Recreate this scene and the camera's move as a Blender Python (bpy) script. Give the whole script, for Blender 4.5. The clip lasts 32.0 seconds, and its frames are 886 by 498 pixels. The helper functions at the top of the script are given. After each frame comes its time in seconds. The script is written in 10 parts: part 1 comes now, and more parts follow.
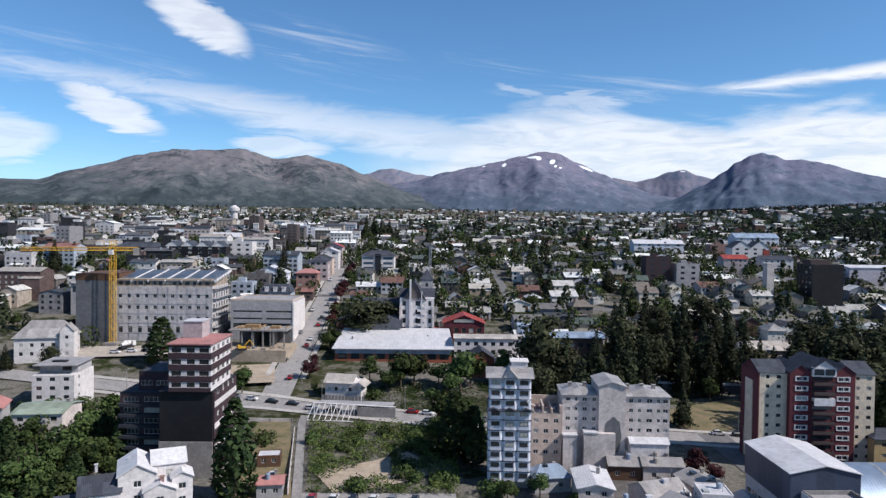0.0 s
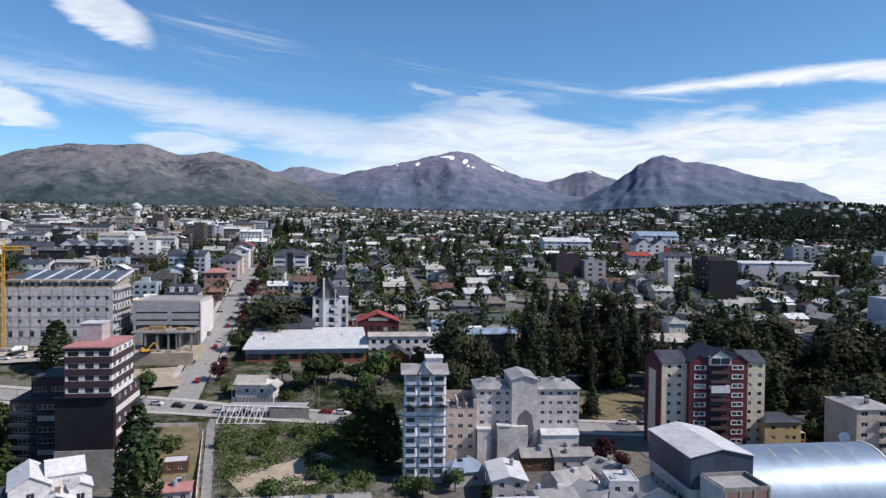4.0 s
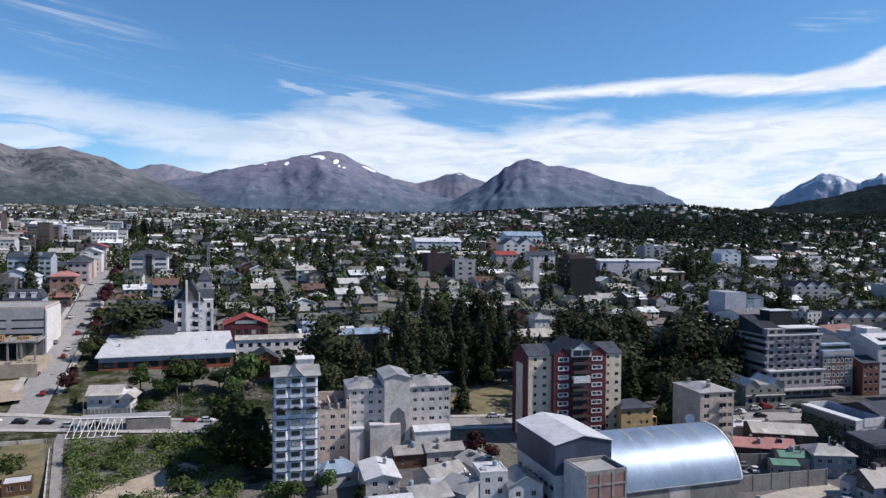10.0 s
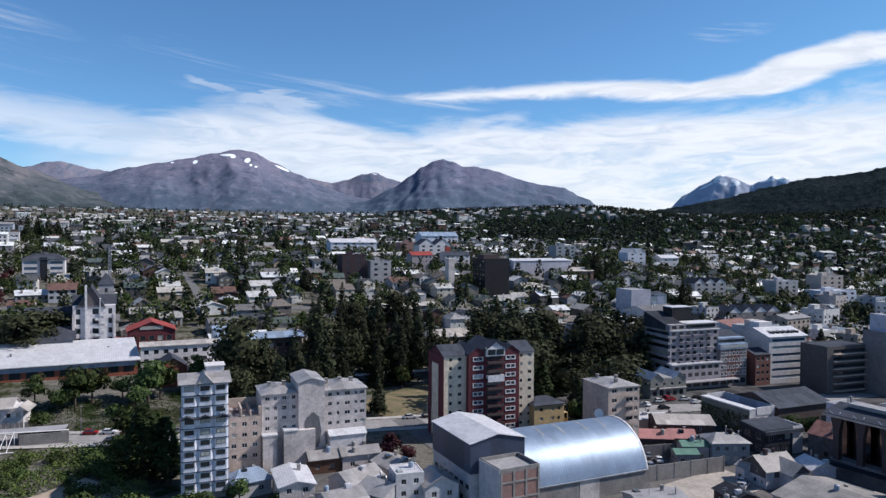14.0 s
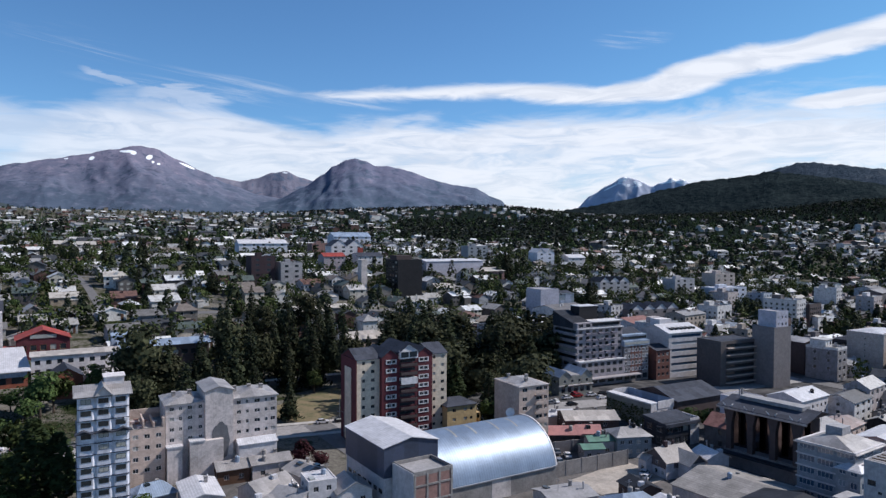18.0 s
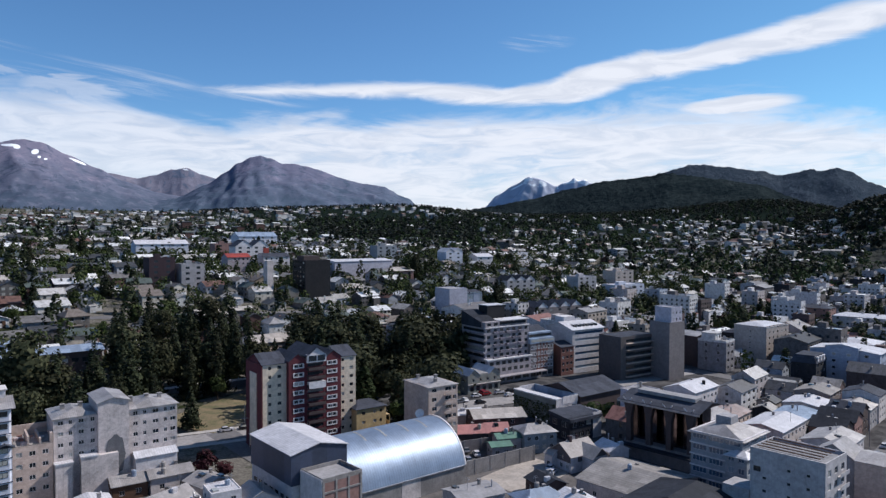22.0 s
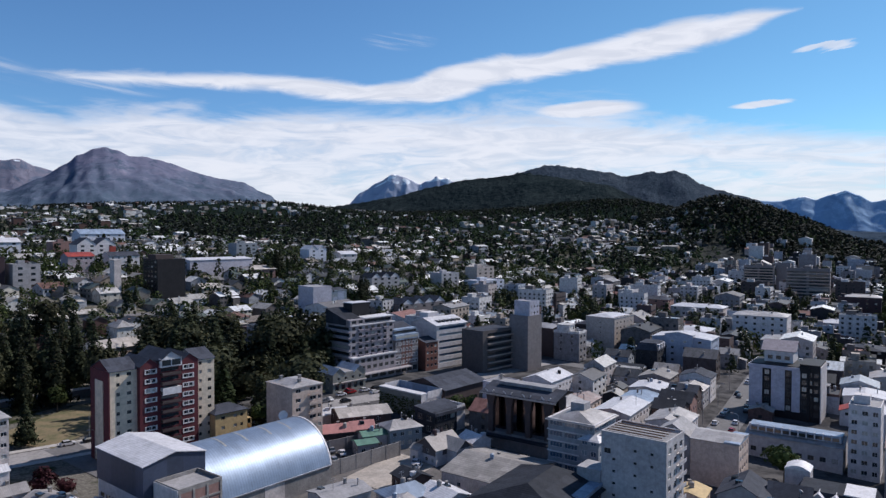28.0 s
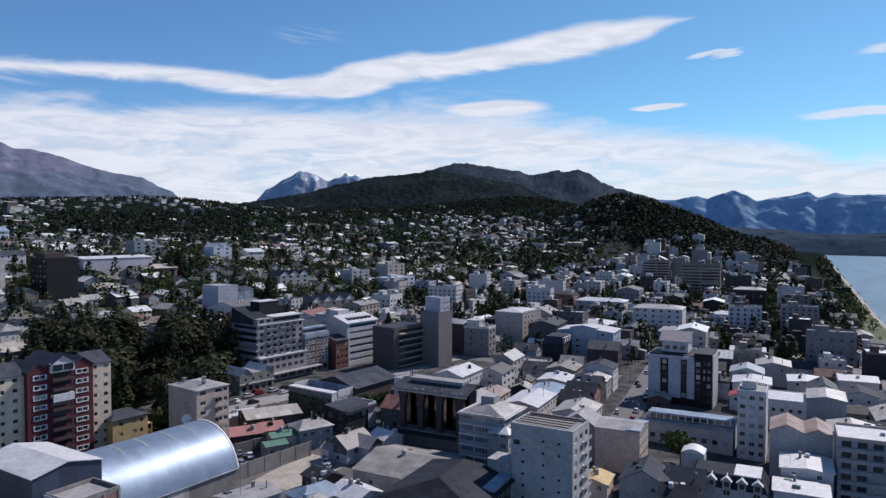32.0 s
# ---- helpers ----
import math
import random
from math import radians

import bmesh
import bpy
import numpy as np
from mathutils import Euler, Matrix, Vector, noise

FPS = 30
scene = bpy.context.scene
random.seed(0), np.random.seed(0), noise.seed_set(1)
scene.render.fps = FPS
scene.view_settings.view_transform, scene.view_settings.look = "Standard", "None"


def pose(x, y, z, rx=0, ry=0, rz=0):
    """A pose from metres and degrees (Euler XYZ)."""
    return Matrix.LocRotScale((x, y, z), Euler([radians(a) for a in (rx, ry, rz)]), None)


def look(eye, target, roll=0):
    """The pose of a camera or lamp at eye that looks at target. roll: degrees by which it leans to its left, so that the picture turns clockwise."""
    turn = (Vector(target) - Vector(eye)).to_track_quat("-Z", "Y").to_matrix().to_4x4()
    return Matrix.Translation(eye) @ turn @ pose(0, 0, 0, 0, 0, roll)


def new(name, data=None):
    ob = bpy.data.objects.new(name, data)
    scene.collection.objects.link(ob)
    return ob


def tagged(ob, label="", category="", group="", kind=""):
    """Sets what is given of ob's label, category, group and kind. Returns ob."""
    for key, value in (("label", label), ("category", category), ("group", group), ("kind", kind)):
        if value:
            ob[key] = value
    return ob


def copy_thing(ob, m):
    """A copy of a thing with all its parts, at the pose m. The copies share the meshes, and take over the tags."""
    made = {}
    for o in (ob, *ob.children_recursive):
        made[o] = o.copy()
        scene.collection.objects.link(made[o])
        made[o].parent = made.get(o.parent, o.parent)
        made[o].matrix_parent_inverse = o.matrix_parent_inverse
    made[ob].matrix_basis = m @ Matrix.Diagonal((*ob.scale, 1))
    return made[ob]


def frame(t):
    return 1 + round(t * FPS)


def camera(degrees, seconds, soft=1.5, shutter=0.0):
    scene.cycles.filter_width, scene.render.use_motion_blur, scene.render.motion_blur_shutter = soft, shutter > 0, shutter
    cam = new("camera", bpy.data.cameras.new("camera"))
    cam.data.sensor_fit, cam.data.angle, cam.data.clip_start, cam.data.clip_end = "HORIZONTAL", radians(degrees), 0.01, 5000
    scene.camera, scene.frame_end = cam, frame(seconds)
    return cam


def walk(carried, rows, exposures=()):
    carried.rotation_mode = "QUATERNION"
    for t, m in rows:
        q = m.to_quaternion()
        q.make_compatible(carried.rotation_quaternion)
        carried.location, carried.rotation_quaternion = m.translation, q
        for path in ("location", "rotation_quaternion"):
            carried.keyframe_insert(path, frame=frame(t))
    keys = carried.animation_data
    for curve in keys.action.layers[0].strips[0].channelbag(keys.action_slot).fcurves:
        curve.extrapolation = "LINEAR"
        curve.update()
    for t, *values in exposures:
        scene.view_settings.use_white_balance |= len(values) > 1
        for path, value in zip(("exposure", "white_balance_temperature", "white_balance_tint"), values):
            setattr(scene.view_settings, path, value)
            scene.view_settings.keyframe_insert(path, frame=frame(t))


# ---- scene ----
cam = camera(64.99, 32.0, soft=1.4)
# seconds, place in metres, yaw, pitch, roll in degrees
PATH = [
    (0, -0.00, 0.00, 75.00, -0.00, -1.50, -0.68),
    (1, 0.02, 0.10, 74.92, -1.76, -1.51, -0.63),
    (2, -0.02, 0.14, 74.67, -3.50, -1.51, -0.66),
    (3, -0.08, 0.15, 74.55, -5.26, -1.50, -0.65),
    (3.5, -0.10, 0.16, 74.53, -6.17, -1.51, -0.64),
    (5.5, -0.22, 0.11, 73.93, -9.77, -1.42, -0.62),
    (6, -0.09, 0.17, 73.82, -10.64, -1.41, -0.61),
    (7, -0.06, 0.17, 73.82, -12.40, -1.37, -0.58),
    (8, -0.07, 0.21, 73.78, -14.13, -1.34, -0.56),
    (9, -0.03, 0.15, 73.87, -15.87, -1.34, -0.53),
    (10, -0.10, 0.19, 73.85, -17.62, -1.32, -0.53),
    (11, -0.05, 0.19, 73.84, -19.28, -1.29, -0.47),
    (12, 0.11, 0.15, 73.96, -21.00, -1.27, -0.38),
    (13, 0.15, 0.18, 74.16, -22.76, -1.27, -0.34),
    (14, 0.17, 0.09, 74.27, -24.54, -1.26, -0.33),
    (14.5, 0.19, 0.07, 74.37, -25.44, -1.27, -0.31),
    (16.5, 0.34, 0.15, 75.12, -29.01, -1.28, -0.23),
    (17, 0.35, 0.08, 75.18, -29.91, -1.27, -0.20),
    (18, 0.27, 0.09, 75.19, -31.70, -1.26, -0.24),
    (19, 0.28, 0.15, 75.32, -33.54, -1.28, -0.20),
    (20, 0.33, 0.15, 75.44, -35.42, -1.29, -0.14),
    (21, 0.55, 0.33, 75.62, -37.29, -1.31, -0.14),
    (22, 0.73, 0.50, 75.92, -39.17, -1.34, -0.12),
    (23, 0.70, 0.59, 76.11, -41.06, -1.34, -0.10),
    (24, 0.71, 0.66, 76.17, -42.94, -1.36, -0.09),
    (25, 0.76, 0.70, 76.19, -44.79, -1.39, -0.16),
    (25.5, 0.69, 0.69, 76.21, -45.73, -1.42, -0.15),
    (27.5, 0.71, 0.72, 76.04, -49.41, -1.53, -0.13),
    (28, 0.74, 0.85, 75.86, -50.33, -1.54, -0.12),
    (29, 0.80, 0.94, 75.62, -52.16, -1.58, -0.10),
    (30, 0.82, 1.02, 75.59, -54.00, -1.62, -0.12),
    (31, 0.89, 1.09, 75.66, -55.85, -1.68, -0.13),
    (32, 0.84, 1.12, 75.61, -57.71, -1.75, -0.09),
]
walk(cam, [(t, pose(x, y, z, 90 + pitch, roll, yaw)) for t, x, y, z, yaw, pitch, roll in PATH], [(0, 0.34, 6420, 10), (9, 0.31, 6330, 10), (16, 0.22, 6250, 11), (23, 0.13, 6250, 12), (32, 0.06, 6280, 14)])

# ---- world, sun ----
SUN_EL, SUN_AZ = radians(44), radians(109)
world = bpy.data.worlds.new("world")
scene.world = world
world.use_nodes = True


class Nodes:
    """A short way to write node trees."""

    def __init__(self, tree):
        self.t = tree
        tree.nodes.clear()

    def n(self, kind, inputs=None):
        nd = self.t.nodes.new(kind)
        return self.feed(nd, inputs)

    def feed(self, nd, inputs):
        for k, v in (inputs or {}).items():
            if isinstance(v, bpy.types.NodeSocket):
                self.t.links.new(v, nd.inputs[k])
            else:
                nd.inputs[k].default_value = v
        return nd

    def math(self, op, a, b=0.0, c=0.0, clamp=False):
        nd = self.n("ShaderNodeMath", {0: a, 1: b, 2: c})
        nd.operation, nd.use_clamp = op, clamp
        return nd.outputs[0]

    def mix(self, fac, a, b, blend="MIX"):
        nd = self.n("ShaderNodeMix")
        nd.data_type, nd.blend_type = "RGBA", blend
        return self.feed(nd, {0: fac, 6: a, 7: b}).outputs[2]

    def noise(self, vec, scale, detail=4.0, rough=0.55, distortion=0.0):
        return self.n("ShaderNodeTexNoise", {"Vector": vec, "Scale": scale, "Detail": detail, "Roughness": rough, "Distortion": distortion}).outputs[0]

    def ramp(self, fac, *stops, mode="LINEAR"):
        nd = self.n("ShaderNodeValToRGB", {0: fac})
        nd.color_ramp.interpolation = mode
        els = nd.color_ramp.elements
        while len(els) < len(stops):
            els.new(0.5)
        for e, (p, c) in zip(els, stops):
            e.position = p
            e.color = (c, c, c, 1) if isinstance(c, (int, float)) else (*c, 1)
        return nd.outputs[0]

    def smooth(self, v, a, b):
        nd = self.n("ShaderNodeMapRange")
        nd.interpolation_type = "SMOOTHSTEP"
        return self.feed(nd, {0: v, 1: a, 2: b, 3: 0.0, 4: 1.0}).outputs[0]


def sky():
    k = Nodes(world.node_tree)
    air = k.n("ShaderNodeTexSky")
    air.sky_type, air.sun_disc, air.sun_elevation, air.sun_rotation = "NISHITA", False, SUN_EL, SUN_AZ
    air.altitude, air.air_density, air.dust_density, air.ozone_density = 900.0, 0.9, 0.35, 3.0
    base = air.outputs[0]
    way = k.n("ShaderNodeTexCoord").outputs["Generated"]
    sep = k.n("ShaderNodeSeparateXYZ", {0: way})
    az = k.math("MULTIPLY", k.math("ARCTAN2", sep.outputs[0], sep.outputs[1]), 57.2958)
    el = k.math("MULTIPLY", k.math("ARCSINE", sep.outputs[2]), 57.2958)
    flat = k.n("ShaderNodeCombineXYZ", {0: k.math("MULTIPLY", az, 0.030), 1: k.math("MULTIPLY", el, 0.15), 2: 0.3}).outputs[0]
    fine = k.n("ShaderNodeCombineXYZ", {0: k.math("MULTIPLY", az, 0.085), 1: k.math("MULTIPLY", el, 0.42), 2: 1.7}).outputs[0]
    n1 = k.noise(flat, 2.2, 6.0, 0.56, 0.7)
    n2 = k.noise(fine, 2.4, 6.0, 0.6, 1.1)
    wob = k.math("SUBTRACT", n1, 0.5)
    wob2 = k.math("SUBTRACT", n2, 0.5)

    def along(a0, a1, top, points):
        """A value given at some bearings and joined smoothly."""
        f = k.math("DIVIDE", k.math("SUBTRACT", az, a0), a1 - a0, clamp=True)
        return k.math("MULTIPLY", k.ramp(f, *[((a - a0) / (a1 - a0), v / top) for a, v in points], mode="CARDINAL"), top)

    def ribbon(points, power, rag, soft):
        """A long cloud that winds along the sky: bearing, height angle and half thickness at some places."""
        a0, a1 = points[0][0], points[-1][0]
        mid = along(a0, a1, 20.0, [(a, e) for a, e, _ in points])
        half = along(a0, a1, 4.0, [(a, t) for a, _, t in points])
        off = k.math("ABSOLUTE", k.math("ADD", k.math("SUBTRACT", el, mid), k.math("MULTIPLY", k.math("ADD", wob2, k.math("MULTIPLY", wob, 0.4)), rag)))
        inside = k.math("MULTIPLY", k.math("GREATER_THAN", az, a0), k.math("LESS_THAN", az, a1))
        return k.math("MULTIPLY", k.math("MULTIPLY", k.smooth(k.math("SUBTRACT", half, off), -soft * 0.3, soft), inside), power)

    # the broad white bank over the mountains
    top = k.math("ADD", k.math("MULTIPLY", wob, 7.0), k.math("MULTIPLY", wob2, 2.5))
    h = k.math("ADD", el, top)
    lid = along(-10.0, 110.0, 20.0, [(-10, 8.0), (0, 8.3), (5, 9.8), (9, 10.6), (14, 10.4), (20, 9.5), (27, 10.0), (40, 10.5), (55, 10.7), (65, 10.2), (69, 8.8), (73, 8.0), (77, 7.7), (86, 6.6), (96, 6.4)])
    bank = k.math("MULTIPLY", k.smooth(k.math("SUBTRACT", h, lid), 0.2, -2.4), k.math("ADD", 0.05, k.math("MULTIPLY", k.smooth(az, -9.0, 3.0), 0.95)))
    bank = k.math("MULTIPLY", bank, k.ramp(k.math("ADD", k.math("MULTIPLY", n1, 0.5), k.math("MULTIPLY", n2, 0.5)), (0.30, 0.52), (0.45, 0.90), (0.58, 0.98)))
    cover = bank

    def streak(a0, e0, half, thick, rise, power=1.0, rag=1.0, bend=0.0):
        """A long lens-shaped cloud round (a0, e0), that rises by so many degrees a degree."""
        da = k.math("SUBTRACT", az, a0)
        mid = k.math("ADD", k.math("ADD", e0, k.math("MULTIPLY", da, rise)), k.math("MULTIPLY", k.math("MULTIPLY", da, da), bend))
        u = k.math("DIVIDE", da, half)
        v = k.math("DIVIDE", k.math("ADD", k.math("SUBTRACT", el, mid), k.math("MULTIPLY", k.math("ADD", wob2, k.math("MULTIPLY", wob, 0.5)), 2.0 * rag)), thick)
        q = k.math("ADD", k.math("MULTIPLY", u, u), k.math("MULTIPLY", v, v))
        return k.math("MULTIPLY", k.smooth(q, 1.08, 0.3), power)

    cover = k.math("MAXIMUM", cover, ribbon([(19, 11.0, 0.0), (23, 11.1, 0.35), (30.7, 11.35, 0.6), (37, 11.55, 0.72), (40.2, 11.25, 0.85), (44, 11.05, 0.85), (47.8, 11.25, 1.0), (50, 11.75, 1.4), (54, 12.7, 1.25), (58.5, 13.2, 1.05), (63, 13.85, 1.15), (68, 14.5, 1.32), (72.5, 15.05, 1.0), (74.5, 15.4, 0.7), (77.5, 15.8, 0.0)], 1.0, 0.9, 0.55))
    cover = k.math("MAXIMUM", cover, ribbon([(-44, 12.0, 0.3), (-34, 11.4, 0.8), (-25, 10.7, 1.0), (-16, 9.4, 1.5), (-8, 8.1, 1.8), (0, 7.1, 2.0), (7, 6.6, 1.6)], 0.72, 2.6, 1.6))
    for args in ((61.9, 9.6, 4.9, 0.78, 0.02, 1.0, 0.35), (11.2, 10.3, 4.0, 0.8, 0.05, 0.5, 1.4), (6.2, 11.2, 2.2, 0.35, -0.22, 0.4, 0.6), (-13.0, 6.6, 4.6, 0.9, -0.05, 0.75, 0.8),
                 (74.8, 9.38, 2.4, 0.27, 0.03, 0.9, 0.3), (78.85, 13.0, 2.2, 0.4, 0.03, 0.75, 0.8), 
                 (90.0, 8.2, 6.0, 0.4, 0.03, 0.8, 0.5), (92.0, 12.6, 4.0, 0.5, 0.1, 0.7, 0.8),
                 (-19.5, 15.6, 4.4, 1.9, -0.45, 0.95, 1.1), (-25.4, 8.6, 4.0, 1.7, -0.36, 0.95, 1.6),
                 (-33.0, 6.0, 4.5, 2.2, 0.1, 0.75, 1.5)):
        cover = k.math("MAXIMUM", cover, streak(*args))
    # thin torn wisps
    comb = k.n("ShaderNodeCombineXYZ", {0: k.math("MULTIPLY", k.math("ADD", az, k.math("MULTIPLY", el, 2.2)), 0.07), 1: k.math("MULTIPLY", k.math("ADD", el, k.math("MULTIPLY", az, 0.12)), 0.85), 2: 4.1}).outputs[0]
    torn = k.smooth(k.noise(comb, 1.3, 7.0, 0.66, 0.5), 0.46, 0.74)
    for a0, e0, ha, he, tilt, power in ((-9.5, 13.9, 8.5, 2.3, -0.2, 0.62), (4.0, 13.3, 5.0, 1.5, -0.15, 0.34), (46.8, 15.1, 3.2, 0.8, 0.02, 0.7), (12.0, 11.0, 9.0, 1.6, 0.0, 0.55), (26.0, 10.8, 8.0, 1.0, 0.03, 0.4), (-27.0, 12.2, 9.0, 1.5, -0.1, 0.5)):
        u = k.math("DIVIDE", k.math("SUBTRACT", az, a0), ha)
        v = k.math("DIVIDE", k.math("SUBTRACT", k.math("SUBTRACT", el, e0), k.math("MULTIPLY", k.math("SUBTRACT", az, a0), tilt)), he)
        spot = k.smooth(k.math("ADD", k.math("MULTIPLY", u, u), k.math("MULTIPLY", v, v)), 1.2, 0.0)
        cover = k.math("MAXIMUM", cover, k.math("MULTIPLY", k.math("MULTIPLY", torn, spot), power))
    haze = k.smooth(el, 9.0, -2.0)
    cover = k.math("MAXIMUM", cover, k.math("MULTIPLY", haze, 0.34))
    shade = k.mix(k.smooth(n2, 0.35, 0.62), (9.3, 9.7, 10.5, 1), (11.1, 11.3, 11.8, 1))
    # faint broken cloud added beyond the view, to whiten the fill light
    rest = k.math("MAXIMUM", k.smooth(az, -40.0, -62.0), k.smooth(az, 98.0, 125.0))
    rest = k.math("MULTIPLY", rest, k.math("MULTIPLY", k.smooth(n1, 0.45, 0.65), 0.1))
    cover = k.math("MAXIMUM", cover, rest)
    deep = k.mix(1.0, base, k.mix(k.smooth(az, 28.0, 78.0), (0.98, 1.38, 1.59, 1), (0.98, 1.45, 1.50, 1)), "MULTIPLY")
    col = k.mix(k.math("MULTIPLY", cover, k.math("ADD", 0.80, k.math("MULTIPLY", k.smooth(az, 2.0, 34.0), 0.15))), deep, shade)
    bg = k.n("ShaderNodeBackground", {0: col, 1: 0.072})
    out = k.n("ShaderNodeOutputWorld")
    k.t.links.new(bg.outputs[0], out.inputs[0])


sky()
sun = new("sun", bpy.data.lights.new("sun", "SUN"))
sun.data.energy, sun.data.angle, sun.data.color = 4.85, radians(0.6), (1.0, 0.95, 0.87)
sun.matrix_world = look((0, 0, 0), (-math.sin(SUN_AZ) * math.cos(SUN_EL), -math.cos(SUN_AZ) * math.cos(SUN_EL), -math.sin(SUN_EL)))
scene.view_settings.exposure = 0.27

# ---- materials ----
MATS = {}


def mat(name, col, rough=0.8, metal=0.0, vary=0.25, grain=0.9, streak=0.0, bump=0.15, rand=0.0, col2=None, spec=0.4, ribs=0.0, rib_axis=0, sheets=0.36, mottle=0.26):
    """A weathered surface: blotches some metres wide, fine grain, optional rain streaks and sheet ribs."""
    if name in MATS:
        return MATS[name]
    col = tuple(k * c for k, c in zip((0.755, 0.72, 0.755), col))
    col2 = col2 and tuple(k * c for k, c in zip((0.755, 0.72, 0.755), col2))
    m = bpy.data.materials.new(name)
    m.use_nodes = True
    k = Nodes(m.node_tree)
    co = k.n("ShaderNodeTexCoord").outputs["Object"]
    big = k.noise(co, 0.22, 5.0, 0.6)
    small = k.noise(co, grain * 3.0, 4.0, 0.65)
    c2 = col2 or tuple(c * 0.55 + 0.02 for c in col)
    f = k.math("MULTIPLY", k.smooth(k.math("ADD", k.math("MULTIPLY", big, 0.65), k.math("MULTIPLY", small, 0.35)), 0.38, 0.68), vary * 2.0, clamp=True)
    c = k.mix(f, (*col, 1), (*c2, 1))
    mid = k.noise(co, 0.85, 6.0, 0.72)
    c = k.n("ShaderNodeHueSaturation", {"Hue": 0.5, "Saturation": 1.0, "Value": k.math("ADD", 1.0 - 0.75 * mottle, k.math("MULTIPLY", k.smooth(mid, 0.3, 0.7), 1.4 * mottle)), "Fac": 1.0, "Color": c}).outputs[0]
    if streak:
        st = k.n("ShaderNodeMapping", {"Vector": co, "Scale": (1.6, 1.6, 0.07)}).outputs[0]
        s = k.smooth(k.noise(st, 1.3, 4.0, 0.7), 0.48, 0.75)
        c = k.mix(k.math("MULTIPLY", s, streak * 0.5), c, (*(v * 0.42 for v in c2), 1))
    if rand:
        r = k.n("ShaderNodeObjectInfo").outputs["Random"]
        c = k.n("ShaderNodeHueSaturation", {"Hue": 0.5, "Saturation": 1.0, "Value": k.math("ADD", 1.0 - rand, k.math("MULTIPLY", r, 2 * rand)), "Fac": 1.0, "Color": c}).outputs[0]
    hgt = k.math("ADD", small, k.math("MULTIPLY", big, 0.6))
    if ribs:
        sp = k.n("ShaderNodeSeparateXYZ", {0: co}).outputs[rib_axis]
        wv = k.math("SINE", k.math("MULTIPLY", sp, 6.2832 / ribs))
        hgt = k.math("ADD", hgt, k.math("MULTIPLY", wv, 0.8))
        c = k.mix(k.math("MULTIPLY", k.smooth(wv, 0.2, 1.0), 0.35), c, (*(v * 0.55 for v in col), 1))
        # single sheets, each weathered a little differently
        sheet = k.n("ShaderNodeVectorMath", {0: co, 1: (1.9, 3.7, 50.0)})
        sheet.operation = "DIVIDE"
        cell = k.n("ShaderNodeVectorMath", {0: sheet.outputs[0]})
        cell.operation = "FLOOR"
        tone = k.n("ShaderNodeTexWhiteNoise", {"Vector": cell.outputs[0]}).outputs[0]
        c = k.n("ShaderNodeHueSaturation", {"Hue": 0.5, "Saturation": 1.0, "Value": k.math("ADD", 1.08 - sheets, k.math("MULTIPLY", tone, sheets)), "Fac": 1.0, "Color": c}).outputs[0]
    bp = k.n("ShaderNodeBump", {"Strength": bump, "Distance": 0.08, "Height": hgt}).outputs[0]
    rg = k.math("ADD", rough - 0.08, k.math("MULTIPLY", small, 0.16), clamp=True)
    b = k.n("ShaderNodeBsdfPrincipled", {"Base Color": c, "Roughness": rg, "Metallic": metal, "Normal": bp, "Specular IOR Level": spec})
    o = k.n("ShaderNodeOutputMaterial")
    k.t.links.new(b.outputs[0], o.inputs[0])
    MATS[name] = m
    return m


def glass_mat(name, col=(0.02, 0.026, 0.032), curtain=(0.55, 0.54, 0.50), share=0.25):
    """Window glass over a dark room; behind some panes a pale curtain hangs."""
    m = bpy.data.materials.new(name)
    m.use_nodes = True
    k = Nodes(m.node_tree)
    r = k.n("ShaderNodeObjectInfo").outputs["Random"]
    c = k.mix(k.math("MULTIPLY", k.math("LESS_THAN", r, share), 0.8), (*col, 1), (*curtain, 1))
    nz = k.noise(k.n("ShaderNodeTexCoord").outputs["Object"], 1.5, 2.0)
    c = k.mix(k.math("MULTIPLY", nz, 0.5), c, (0.03, 0.035, 0.04, 1))
    b = k.n("ShaderNodeBsdfPrincipled", {"Base Color": c, "Roughness": 0.06, "Specular IOR Level": 0.75, "IOR": 1.52})
    o = k.n("ShaderNodeOutputMaterial")
    k.t.links.new(b.outputs[0], o.inputs[0])
    MATS[name] = m
    return m


def island_mat(name, stops, rough=0.8, metal=0.0, by_object=False, grain=0.5):
    """One colour for each house of a joined crowd, picked from the stops."""
    m = bpy.data.materials.new(name)
    m.use_nodes = True
    k = Nodes(m.node_tree)
    r = k.n("ShaderNodeObjectInfo").outputs["Random"] if by_object else k.n("ShaderNodeNewGeometry").outputs["Random Per Island"]
    c = k.ramp(r, *[(i / len(stops), s) for i, s in enumerate(stops)], mode="CONSTANT")
    co = k.n("ShaderNodeTexCoord").outputs["Object"]
    g = k.noise(co, grain, 5.0, 0.65)
    c = k.mix(k.smooth(g, 0.4, 0.75), c, k.mix(1.0, c, (0.55, 0.53, 0.5, 1), "MULTIPLY"))
    fine = k.noise(co, 1.4, 5.0, 0.7)
    c = k.mix(k.smooth(fine, 0.45, 0.7), c, k.mix(1.0, c, (0.66, 0.65, 0.64, 1), "MULTIPLY"))
    b = k.n("ShaderNodeBsdfPrincipled", {"Base Color": c, "Roughness": rough, "Metallic": metal, "Specular IOR Level": 0.2})
    o = k.n("ShaderNodeOutputMaterial")
    k.t.links.new(b.outputs[0], o.inputs[0])
    MATS[name] = m
    return m


